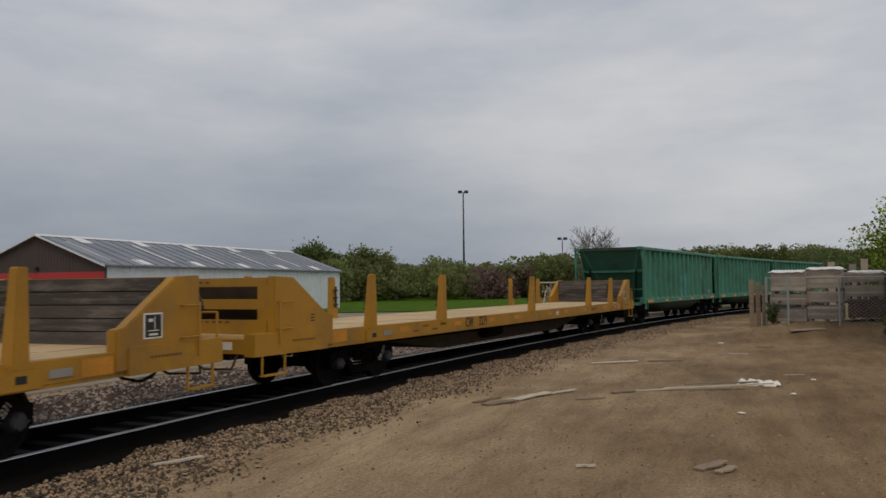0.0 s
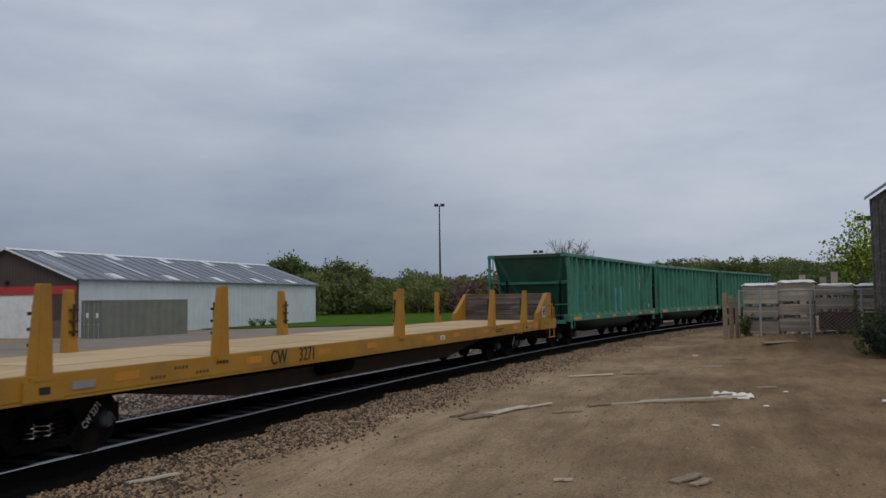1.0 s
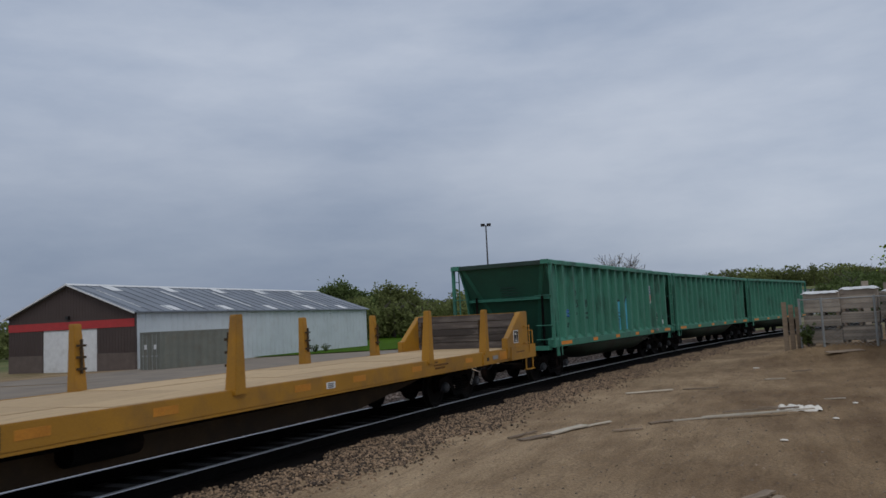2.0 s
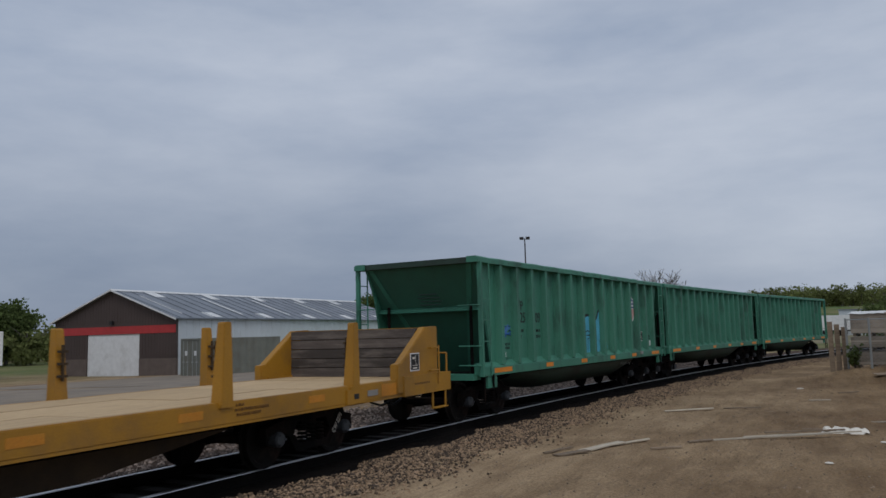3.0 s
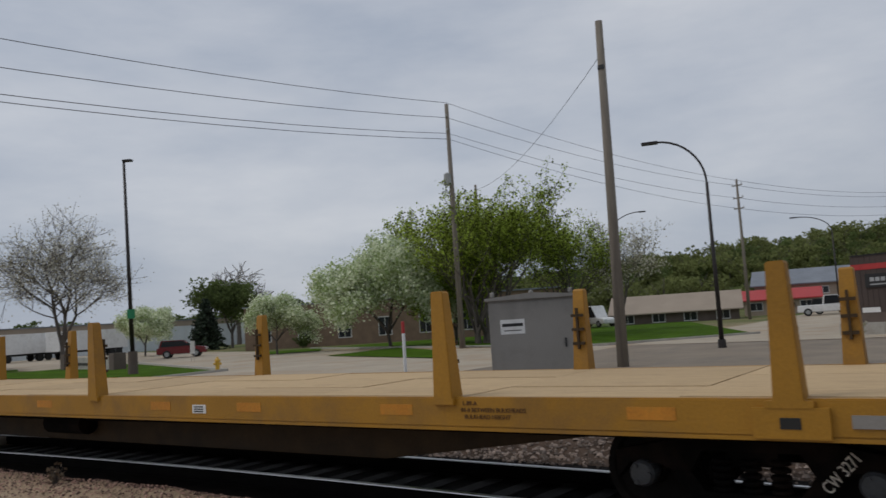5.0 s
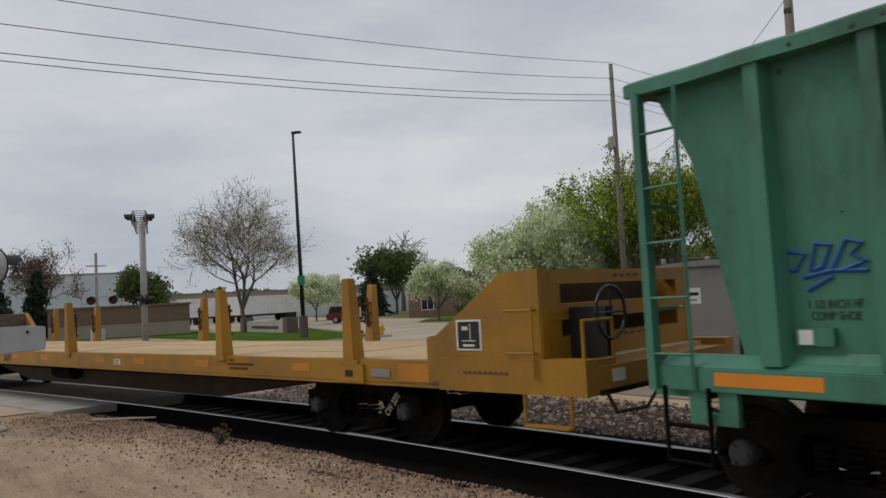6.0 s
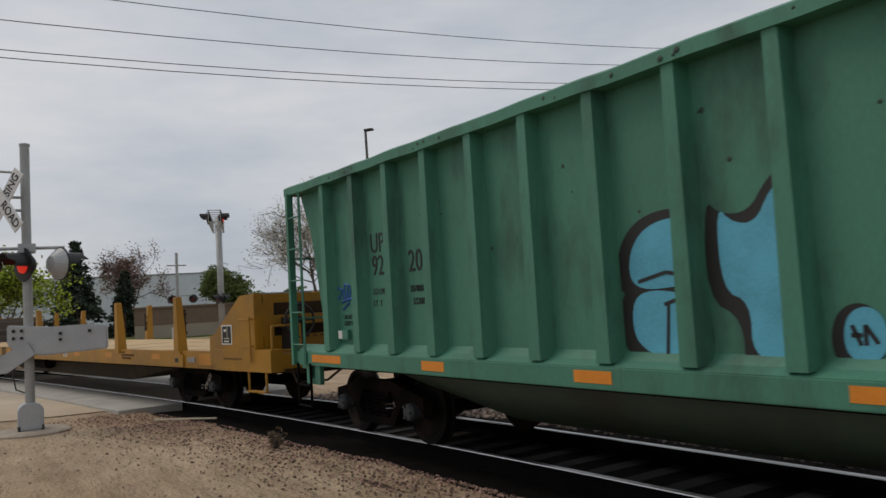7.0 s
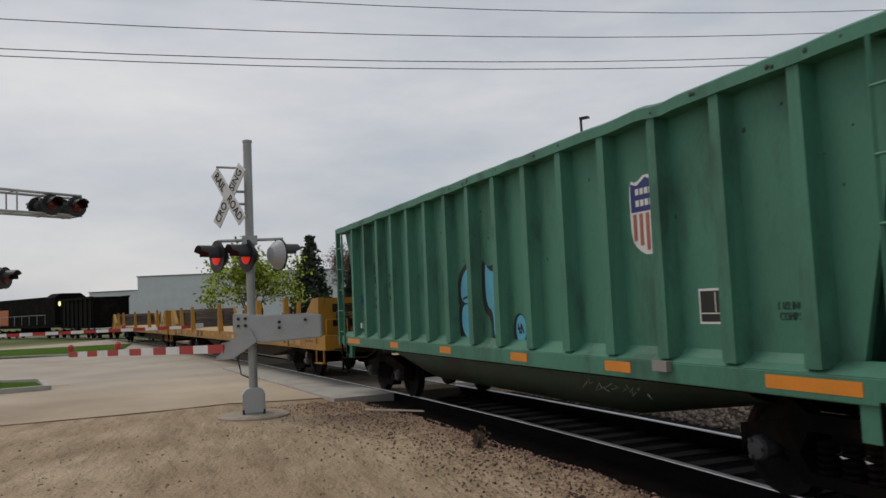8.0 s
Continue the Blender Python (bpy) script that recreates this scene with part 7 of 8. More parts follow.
def crossing_signal():
    x, y = -2.95, -17.25
    z = ground_z(x, y)
    s = empty("crossing_signal", "grey crossing signal with crossbuck and red lights", "crossing signal", Matrix.Translation((x, y, z)))
    b = B()
    tube(b, (0, 0, 0.4), (0, 0, 4.82), 0.075, n=14)
    lathe(b, [(0.075, 4.82), (0.085, 4.82), (0.085, 4.86), (0.02, 4.88)], 14)
    part("mast", b, "mast", s, smooth=False)
    b = B()
    prism(b, [(-0.19, 0.06), (-0.19, 0.42), (-0.1, 0.5), (0.1, 0.5), (0.19, 0.42), (0.19, 0.06)], "y", -0.19, 0.19)
    part("mast_base", b, "alu", s, bevel=0.02)
    b = B()
    lathe(b, [(0.62, -0.15), (0.62, 0.03), (0.56, 0.06), (0.1, 0.06)], 20)
    part("footing", b, "conc_old", s)
    for a in range(4):
        c, d = 0.24 * math.cos(a * 1.571 + 0.78), 0.24 * math.sin(a * 1.571 + 0.78)
        part("anchor_bolt", tube(B(), (c, d, 0.05), (c, d, 0.14), 0.025, n=6), "matt_black", s)
    # view axes: w towards the camera side, u across to the picture's left
    w = Vector((0.19, 0.98, 0)).normalized()
    u = Vector((w.y, -w.x, 0))
    turn = Matrix.Rotation(math.atan2(-u.y, -u.x), 4, "Z")
    # crossbuck beside the mast on a bracket
    cb = Matrix.Translation(u * 0.31 + Vector((0, 0, 3.86)) + w * 0.12) @ Matrix.Rotation(math.atan2(-u.y, -u.x) - 0.72, 4, "Z")
    for k, (text, ang) in enumerate((("CROSSING", 52), ("RAILROAD", -52))):
        blade = part("crossbuck_blade", box(B(), -0.6, 0.6, -0.012 - 0.025 * k, 0.008 - 0.025 * k, -0.115, 0.115), "white", s, "white blade with black letters")
        blade.matrix_basis = cb @ Matrix.Rotation(radians(-ang), 4, "Y")
        if k == 0:
            lettering("lettering", "CROS", 0.21, "ink", blade, Matrix.Translation((-0.3, -0.018 - 0.025 * k, 0)), squeeze=0.9)
            lettering("lettering", "SING", 0.21, "ink", blade, Matrix.Translation((0.33, -0.018 - 0.025 * k, 0)), squeeze=0.9)
        else:
            lettering("lettering", "RAIL", 0.21, "ink", blade, Matrix.Translation((-0.34, -0.018 - 0.025 * k, 0)), squeeze=0.9)
            lettering("lettering", "ROAD", 0.21, "ink", blade, Matrix.Translation((0.3, -0.018 - 0.025 * k, 0)), squeeze=0.9)
    b = B()
    pipe(b, [u * 0.55 + Vector((0, 0, 4.40)), Vector((0, 0, 4.36))], 0.022)
    part("bracket", b, "mast", s)
    for zz in (3.72, 3.94):
        b = B()
        pipe(b, [u * 0.25 + Vector((0, 0, zz)) + w * 0.08, Vector((0, 0, zz))], 0.025)
        part("bracket", b, "mast", s)
    # lights on a cross tube, back to back pairs
    b = B()
    pipe(b, [u * 0.56 + Vector((0, 0, 3.08)), u * -0.58 + Vector((0, 0, 3.08))], 0.028, 8)
    box(b, -0.13, 0.13, -0.13, 0.13, 3.0, 3.15)
    part("light_arm", b, "alu", s)
    road = (u * 0.8 + w * 0.6).normalized()
    for off, d, lit in ((0.56, road, True), (0.05, road, True), (-0.52, -road, False)):
        p = u * off + w * (0.1 if off > 0 else 0.0)
        hd = signal_head(s, to_dir(p.x, p.y, 2.8, d.x, d.y) @ Matrix.Diagonal((1.12, 1.12, 1.12, 1)), lit)
        if off < 0:
            part("back_cover", lathe(B(), [(0.24, -0.022), (0.22, -0.06), (0.12, -0.17), (0.01, -0.19)], 20, axis="x"), "alu", hd, "grey metal back cover")
    b = B()
    for off in (0.56, 0.05, -0.52):
        p = u * off
        tube(b, (p.x, p.y, 3.08), (p.x, p.y, 2.85), 0.022, n=6)
    part("drop_tube", b, "alu", s)
    # gate mechanism and arm
    m = Matrix.Translation((0, 0, 0)) @ Matrix.Rotation(math.atan2(-u.y, -u.x), 4, "Z")
    b = B()
    prism(b, [(-0.12, 1.30), (0.3, 1.27), (1.22, 1.32), (1.22, 1.72), (0.9, 1.75), (0.3, 1.74), (-0.3, 1.80), (-0.3, 1.48)], "y", -0.16, 0.16)
    g = part("gate_mechanism", b, "alu", s, "grey gate mechanism case", bevel=0.02)
    g.matrix_basis = m
    b = B()
    prism(b, [(-0.62, 1.0), (-0.3, 1.02), (0.12, 1.30), (0.02, 1.5), (-0.3, 1.36)], "y", -0.2, -0.165)
    br = part("arm_bracket", b, "alu", s, bevel=0.01)
    br.matrix_basis = m
    for bx, bz in ((-0.2, 1.70), (-0.08, 1.70), (-0.2, 1.58), (-0.08, 1.58), (0.5, 1.62), (0.5, 1.52), (0.95, 1.64)):
        bolt = part("bolt", lathe(B(), [(0.028, -0.162), (0.028, -0.19), (0.002, -0.19)], 8, (bx, 0, bz), axis="y"), "matt_black", s)
        bolt.matrix_basis = m
    b = B()
    for k in range(6):
        a = k * 1.047
        tube(b, (-0.17 + 0.07 * math.cos(a), 0.16, 1.62 + 0.07 * math.sin(a)), (-0.17 + 0.07 * math.cos(a), 0.185, 1.62 + 0.07 * math.sin(a)), 0.016, n=6)
    for x in (0.25, 0.42):
        box(b, x, x + 0.025, 0.16, 0.2, 1.45, 1.68)
    part("bolt", b, "matt_black", g)
    b = B()
    prism(b, [(-0.55, 1.14), (-0.42, 1.14), (0.0, 1.52), (-0.06, 1.6), (-0.3, 1.34), (-0.58, 1.28)], "y", 0.17, 0.21)
    c = part("arm_bracket", b, "alu", s, bevel=0.008)
    c.matrix_basis = m
    arm = empty("gate_arm", "", "")
    for key in ("label", "category"):
        if key in arm:
            del arm[key]
    arm.parent = s
    p0, p1 = u * 0.45 + w * 0.2 + Vector((0, 0, 1.2)), Vector((3.95, -5.4, 1.02))
    d = p1 - p0
    arm.matrix_basis = Matrix.Translation(p0) @ d.to_track_quat("X", "Z").to_matrix().to_4x4()
    n = 13
    for i in range(n):
        b = B()
        box(b, i * d.length / n, (i + 1) * d.length / n, -0.015, 0.015, -0.055 - 0.02 * (1 - i / n), 0.055 + 0.02 * (1 - i / n))
        part("arm_segment", b, "white" if i % 2 else "red", arm)
    for q in (0.985, 0.62):
        b = B()
        lathe(b, [(0.05, 0.07), (0.07, 0.1), (0.07, 0.18), (0.03, 0.22)], 10, (d.length * q, 0, 0))
        part("arm_lamp", b, "red", arm)
    b = B()
    pts = [m @ Vector((-0.1, 0.1, 1.3)), m @ Vector((-0.28, 0.12, 1.0)), m @ Vector((-0.22, 0.1, 0.72)), m @ Vector((0.02, 0.05, 0.62))]
    pipe(b, pts, 0.012)
    part("cable", b, "matt_black", s)


def cantilever_signal(x, y, tip, label, z_arm=4.5, lights=(0.75, 0.9), low=None):
    """Tall mast with a truss arm that carries pairs of lights."""
    z = ground_z(x, y)
    s = empty("cantilever_signal", label, "crossing signal", Matrix.Translation((x, y, z)))
    b = B()
    tube(b, (0, 0, 0), (0, 0, z_arm + 0.8), 0.16, 0.15, 14)
    part("mast", b, "mast", s, smooth=True)
    b = B()
    box(b, -0.3, 0.3, -0.3, 0.3, -0.1, 0.5)
    part("mast_base", b, "alu", s, bevel=0.03)
    d = Vector((tip[0] - x, tip[1] - y, 0))
    L = d.length
    m = Matrix.Rotation(math.atan2(d.y, d.x), 4, "Z")
    b = B()
    for yy, zz in ((-0.25, 0), (0.25, 0), (-0.25, 0.5), (0.25, 0.5)):
        tube(b, (0, yy, z_arm + zz), (L, yy, z_arm + zz), 0.035, n=6)
    n = max(2, int(L / 0.8))
    for i in range(n + 1):
        xx = L * i / n
        for yy in (-0.25, 0.25):
            tube(b, (xx, yy, z_arm), (xx, yy, z_arm + 0.5), 0.02, n=5)
        tube(b, (xx, -0.25, z_arm), (xx, 0.25, z_arm), 0.02, n=5)
        tube(b, (xx, -0.25, z_arm + 0.5), (xx, 0.25, z_arm + 0.5), 0.02, n=5)
    a = part("truss_arm", b, "mast", s)
    a.matrix_basis = m
    for k, q in enumerate(lights):
        for side in (-1, 1):
            signal_head(s, m @ Matrix.Translation((L * q, side * 0.32, z_arm + 0.22)) @ Matrix.Rotation(side * math.pi / 2, 4, "Z"), side > 0 and k == 0)
    if low:
        b = B()
        tube(b, (0, 0, low[1] + 0.15), (low[0], 0, low[1] + 0.15), 0.03, n=6)
        o = part("low_bracket", b, "mast", s)
        o.matrix_basis = m
        for side in (-1, 1):
            signal_head(s, m @ Matrix.Translation((low[0], side * 0.12, low[1])) @ Matrix.Rotation(side * math.pi / 2 + 0.5, 4, "Z"), False)
    return s


crossing_signal()
cantilever_signal(4.2, -21.9, (1.15, -24.5), "grey cantilever signal by the street with lights", 4.4, (0.8, 0.96), low=(2.2, 2.85))
cantilever_signal(-12.5, -41.3, (-11.1, -36.6), "grey cantilever signal across the track with lights", 5.75, (0.8, 0.95), low=(0.6, 2.5))


def far_gate():
    s = empty("crossing_gate", "red and white crossing gate arm across the street", "crossing gate", Matrix.Translation((-1.0, -41.5, ground_z(-1, -41.5))))
    b = B()
    tube(b, (0, 0, 0), (0, 0, 1.4), 0.08, n=10)
    box(b, -0.25, 0.25, -0.2, 0.2, 0.9, 1.4)
    part("post", b, "alu", s)
    for i in range(18):
        b = B()
        box(b, 0.2 + i * 0.52, 0.2 + (i + 1) * 0.52, -0.015, 0.015, 1.18, 1.32)
        part("arm_segment", b, "white" if i % 2 else "red", s)
    for x in (3.2, 9.3):
        b = B()
        lathe(b, [(0.06, 1.33), (0.09, 1.36), (0.09, 1.46), (0.03, 1.5)], 8, (x, 0, 0))
        part("arm_lamp", b, "red", s)


far_gate()


def thin_signal():
    s = empty("signal_post", "thin grey post with crossarm and lamps", "signal post", Matrix.Translation((-12.4, -50.6, ground_z(-12.4, -50.6))))
    b = B()
    tube(b, (0, 0, 0), (0, 0, 5.5), 0.1, 0.08, 10)
    part("post", b, "mast", s)
    b = B()
    tube(b, (-0.55, 0, 4.75), (0.55, 0, 4.75), 0.04, n=6)
    part("crossarm", b, "mast", s)
    b = B()
    tube(b, (-0.9, 0.1, 2.95), (0.6, 0.1, 2.95), 0.035, n=6)
    part("light_arm", b, "mast", s)
    for x in (-0.85, 0.35):
        signal_head(s, to_dir(x, 0.15, 2.75, 0.4, 0.9), False)
    b = B()
    box(b, -0.35, 0.35, -0.25, 0.25, 0.2, 1.1)
    part("cabinet", b, "alu", s, bevel=0.03)


thin_signal()


# ---- street things beyond the track ----
def signal_cabinet():
    P, Q = Vector((-15.15, -12.5, 0)), Vector((-16.3, -10.9, 0))
    z = ground_z(P.x, P.y)
    c = empty("signal_cabinet", "large grey metal signal cabinet with a white notice", "cabinet", frame_on(Vector((P.x, P.y, z)), Q))
    L = (Q - P).length
    part("body", box(B(), 0, L, 0, 1.7, 0.1, 2.22), "galv", c, bevel=0.015)
    b = B()
    prism(b, [(-0.08, 2.22), (-0.08, 2.28), (L / 2, 2.36), (L + 0.08, 2.28), (L + 0.08, 2.22)], "y", -0.08, 1.78)
    part("roof", b, "galv", c)
    part("plinth", box(B(), -0.1, L + 0.1, -0.1, 1.8, -0.1, 0.1), "concrete", c)
    for x in (0.1, L / 2, L - 0.1):
        part("lifting_eye", lathe(B(), [(0.02, 2.28), (0.05, 2.33), (0.05, 2.4), (0.02, 2.42)], 8, (x, 0.1, 0)), "galv", c)
    d = part("door", box(B(), 0.08, L - 0.08, -0.025, 0, 0.2, 2.15), "galv", c, bevel=0.008)
    n = part("notice", box(B(), 0.25, 0.8, -0.03, -0.025, 1.45, 1.78), "white", d, "white notice")
    b = B()
    box(b, 0.29, 0.76, -0.033, -0.03, 1.62, 1.69)
    box(b, 0.33, 0.72, -0.033, -0.03, 1.52, 1.54)
    part("notice_bars", b, "ink", n)
    part("handle", box(B(), L - 0.3, L - 0.26, -0.07, -0.025, 1.1, 1.3), "matt_black", d)


signal_cabinet()


def marker_post(x, y, top, label, tip=None, r=0.05):
    z = ground_z(x, y)
    p = empty("marker_post", label, "marker post", Matrix.Translation((x, y, z)))
    h = top - z
    part("post", lathe(B(), [(r, 0), (r, h - (0.35 if tip else 0.02)), (r * 0.9, h - (0.35 if tip else 0))], 10), "white", p)
    if tip:
        part("tip", lathe(B(), [(r * 1.05, h - 0.36), (r * 1.05, h - 0.02), (r * 0.7, h)], 10), tip, p)


marker_post(-18.0, -18.2, 1.83, "white plastic marker post with a red tip", "red")
marker_post(-25.9, -1.9, 0.85, "short white pipe post by the street", None, 0.09)


def hydrant(x, y):
    h = empty("fire_hydrant", "yellow fire hydrant on the lawn", "hydrant", Matrix.Translation((x, y, ground_z(x, y))))
    part("barrel", lathe(B(), [(0.16, 0), (0.16, 0.05), (0.11, 0.08), (0.11, 0.5), (0.15, 0.52), (0.13, 0.6), (0.05, 0.68), (0.04, 0.74)], 12), "hydrant", h)
    for k in (-1, 1):
        part("nozzle", lathe(B(), [(0.06, k * 0.1), (0.06, k * 0.2), (0.03, k * 0.22)], 8, (0, 0, 0.4), "x"), "hydrant", h)


hydrant(-23.0, -36.7)


def vehicle(name, x, y, turn, paint, label, length=4.5, height=1.55, bed=False):
    """Parked vehicle: body shell, glass house, wheels and lamps."""
    v = empty(name, label, "car", Matrix.Translation((x, y, ground_z(x, y) + 0.02)) @ Matrix.Rotation(turn, 4, "Z"))
    h = length / 2
    part("body", prism(B(), [(-h, 0.35), (-h, 0.85), (-h + 0.1, 0.95), (h - 1.3, 0.98), (h - 0.1, 0.85), (h, 0.7), (h, 0.35)], "y", -0.88, 0.88), paint, v, bevel=0.06)
    cab = [(-h + 0.15, 0.95), (-h + 0.35, height), (h - 2.0, height), (h - 1.35, 0.98)] if not bed else [(-0.5, 0.95), (-0.35, height), (0.75, height), (1.3, 0.98)]
    part("cabin", prism(B(), cab, "y", -0.78, 0.78), paint, v, bevel=0.05)
    gl = [(a * 0.93 + (0.02 if not bed else 0.03), z - 0.06 if z > 1.2 else z + 0.06) for a, z in cab]
    part("side_window", prism(B(), gl, "y", -0.795, 0.795), "glass", v)
    for sx in (-h + 0.85, h - 0.9):
        for sy in (-0.82, 0.82):
            w = part("wheel", lathe(B(), [(0.33, -0.1), (0.35, -0.05), (0.35, 0.05), (0.33, 0.1)], 16, (sx, sy, 0.35), "y"), "rubber", v)
            part("rim", lathe(B(), [(0.2, -0.115), (0.2, 0.115)], 10, (sx, sy, 0.35), "y"), "mast", w)
    for sy in (-0.65, 0.65):
        part("head_lamp", box(B(), h - 0.05, h + 0.01, sy - 0.18, sy + 0.18, 0.62, 0.78), "roof_light", v)
        part("tail_lamp", box(B(), -h - 0.01, -h + 0.05, sy - 0.12, sy + 0.12, 0.65, 0.85), "red", v)


vehicle("parked_suv", -37.7, -66.2, 2.5, "car_red", "dark red parked estate car", 4.2, 1.55)
vehicle("parked_pickup", -77.0, -23.9, 1.9, "white", "white parked pickup truck", 5.2, 1.8, bed=True)
vehicle("parked_car", -81.0, -24.6, 1.9, "matt_black", "dark parked car by the pale house", 4.4, 1.5)
vehicle("parked_truck", -72.5, -45.5, 1.2, "white", "white parked van by the shed", 5.5, 2.2)


def trailer(x, y, turn, length, label):
    t = empty("box_trailer", label, "trailer", Matrix.Translation((x, y, ground_z(x, y))) @ Matrix.Rotation(turn, 4, "Z"))
    part("box", box(B(), -length / 2, length / 2, -1.2, 1.2, 1.0, 3.4), "white", t, bevel=0.04)
    part("chassis", box(B(), -length / 2 + 0.2, length / 2 - 0.2, -0.5, 0.5, 0.75, 1.0), "matt_black", t)
    for sx in (-length / 2 + 1.2, -length / 2 + 2.3, length / 2 - 1.5):
        for sy in (-0.95, 0.95):
            part("wheel", lathe(B(), [(0.45, -0.15), (0.5, -0.08), (0.5, 0.08), (0.45, 0.15)], 14, (sx, sy, 0.5), "y"), "rubber", t)


trailer(-55.5, 36.2, 1.0, 5.6, "white box trailer parked behind the lot")
trailer(-44.9, -102.0, 0.25, 10.0, "white box trailer parked by the store")
trailer(-38.0, -104.5, 0.25, 8.0, "white box trailer parked by the store")
trailer(0.8, 146.0, 0.3, 6.0, "white box trailer far along the track")


def monument_sign():
    P, Q = Vector((-25.4, -60.5, 0)), Vector((-24.7, -51.2, 0))
    s = empty("monument_sign", "long low stone sign wall on the lawn", "sign", frame_on(Vector((P.x, P.y, ground_z(P.x, P.y))), Q))
    L = (Q - P).length
    for x in (0, L):
        part("pillar", box(B(), x - 0.4, x + 0.4, -0.4, 0.4, -0.1, 1.1), "taupe", s, bevel=0.03)
    w = part("panel", box(B(), 0.4, L - 0.4, -0.15, 0.15, 0.0, 0.85), "concrete", s)
    b = B()
    for k in range(14):
        box(b, 1.6 + k * 0.42, 1.9 + k * 0.42, -0.17, -0.15, 0.3, 0.5)
    part("sign_bars", b, "ink", w)


monument_sign()


def yard_sign(x, y):
    s = empty("yard_sign", "small white sign on wire legs", "sign", Matrix.Translation((x, y, ground_z(x, y))) @ Matrix.Rotation(0.6, 4, "Z"))
    p = part("panel", box(B(), -0.35, 0.35, -0.01, 0.01, 0.6, 1.5), "white", s)
    b = B()
    for k in range(3):
        box(b, -0.25, 0.25, -0.014, -0.01, 0.8 + 0.2 * k, 0.88 + 0.2 * k)
    part("sign_bars", b, "ink", p)
    for sx in (-0.25, 0.25):
        part("leg", tube(B(), (sx, 0, 0), (sx, 0, 0.62), 0.012, n=5), "mast", s)


yard_sign(-31.1, -53.1)


def shrub(x, y, h, r, leaf, label, seed, n=160, size=0.06):
    rng = np.random.default_rng(seed)
    b = B()
    cs = []
    for _ in range(14):
        a = rng.uniform(0, 6.28)
        t = Vector((math.cos(a) * r * rng.uniform(0.3, 1), math.sin(a) * r * rng.uniform(0.3, 1), h * rng.uniform(0.6, 1.0)))
        tube(b, (0, 0, -0.05), t, 0.012, 0.004, 3, caps=False)
        for _ in range(n // 14):
            u = rng.uniform(0.25, 1.05)
            cs.append((t.x * u + rng.normal() * 0.05, t.y * u + rng.normal() * 0.05, t.z * u + rng.normal() * 0.04))
    s = empty("shrub", label, "shrub", Matrix.Translation((x, y, ground_z(x, y))), group="shrubs")
    part("stems", b, "bark", s)
    o = new("leaves", leaf_mesh("leaves", cs, size, leaf, rng))
    o.parent = s


for i in range(17):
    u = (i + 0.5) / 17
    shrub(-38.9 + 6.1 * u + 0.3, -12.0 + 29.5 * u, 0.74 + 0.14 * math.sin(i * 2.3), 0.4, "leaf_olive" if i % 3 else "bud", "small tufted shrub along the retaining wall", 100 + i)
for i, (x, y) in enumerate(((-37.2, 59.2), (-36.9, 60.4), (-37.4, 58.0))):
    shrub(x, y, 0.7, 0.5, "leaf_dark", "small dark shrub by the white wall", 130 + i)
shrub(0.75, 31.7, 0.8, 0.35, "leaf_dark", "weedy dark shrub at the fence end", 140, 240)
shrub(4.35, 26.2, 1.2, 0.75, "spruce", "dark bush beside the dirt mound", 141, 2600, 0.035)
shrub(-48.5, -63.0, 1.2, 1.2, "leaf_dark", "round dark bush by the brick building", 142, 700, 0.09)
shrub(-5.55, -12.45, 0.25, 0.12, "wood_old", "dry weed clump at the ballast edge", 143, 60, 0.03)


# ---- the yard: fence, stacked crates, scrap ----
def yard_fence():
    f = empty("chain_link_fence", "chain link fence on steel posts round the yard", "fence")
    pts = [Vector((0.55, 31.9, 0)), Vector((1.25, 31.2, 0)), Vector((2.9, 31.0, 0)), Vector((4.5, 30.7, 0)), Vector((6.2, 30.4, 0)), Vector((8.2, 30.0, 0)), Vector((10.5, 29.6, 0))]
    for p in pts:
        p.z = ground_z(p.x, p.y)
        part("post", tube(B(), (p.x, p.y, p.z - 0.2), (p.x, p.y, 2.05), 0.04, n=8), "mast", f)
    b = B()
    for p, q in zip(pts, pts[1:]):
        tube(b, (p.x, p.y, 2.0), (q.x, q.y, 2.0), 0.022, n=6)
    part("top_rail", b, "mast", f)
    b = B()
    for p, q in zip(pts, pts[1:]):
        n = int((q - p).length / 0.14)
        hgt = 2.0 - max(p.z, q.z)
        for i in range(-14, n):
            for s in (1, -1):
                x0, z0, x1, z1 = i / n, 0.0, (i + 14) / n, 1.0
                if x0 < 0:
                    z0, x0 = -x0 / (x1 - x0) if x1 > x0 else 0, 0.0
                if x1 > 1:
                    z1, x1 = (1 - i / n) / (14 / n), 1.0
                if x1 <= x0 or z1 <= z0:
                    continue
                za, zb = (z0, z1) if s > 0 else (1 - z0, 1 - z1)
                a, c = p.lerp(q, x0), p.lerp(q, x1)
                tube(b, (a.x, a.y, 2.0 - hgt + za * hgt), (c.x, c.y, 2.0 - hgt + zb * hgt), 0.0035, n=3, caps=False)
    tagged(part("mesh", b, "mast", f), kind="stuff")
    for k in range(3):
        b = B()
        x = -0.05 + 0.22 * k
        box(b, x, x + 0.17, 32.3 - 0.1 * k, 32.36 - 0.1 * k, -0.2, 1.95 - 0.1 * k)
        part("board", b, "wood_old", f, "grey weathered fence board")


yard_fence()
rng_y = random.Random(5)


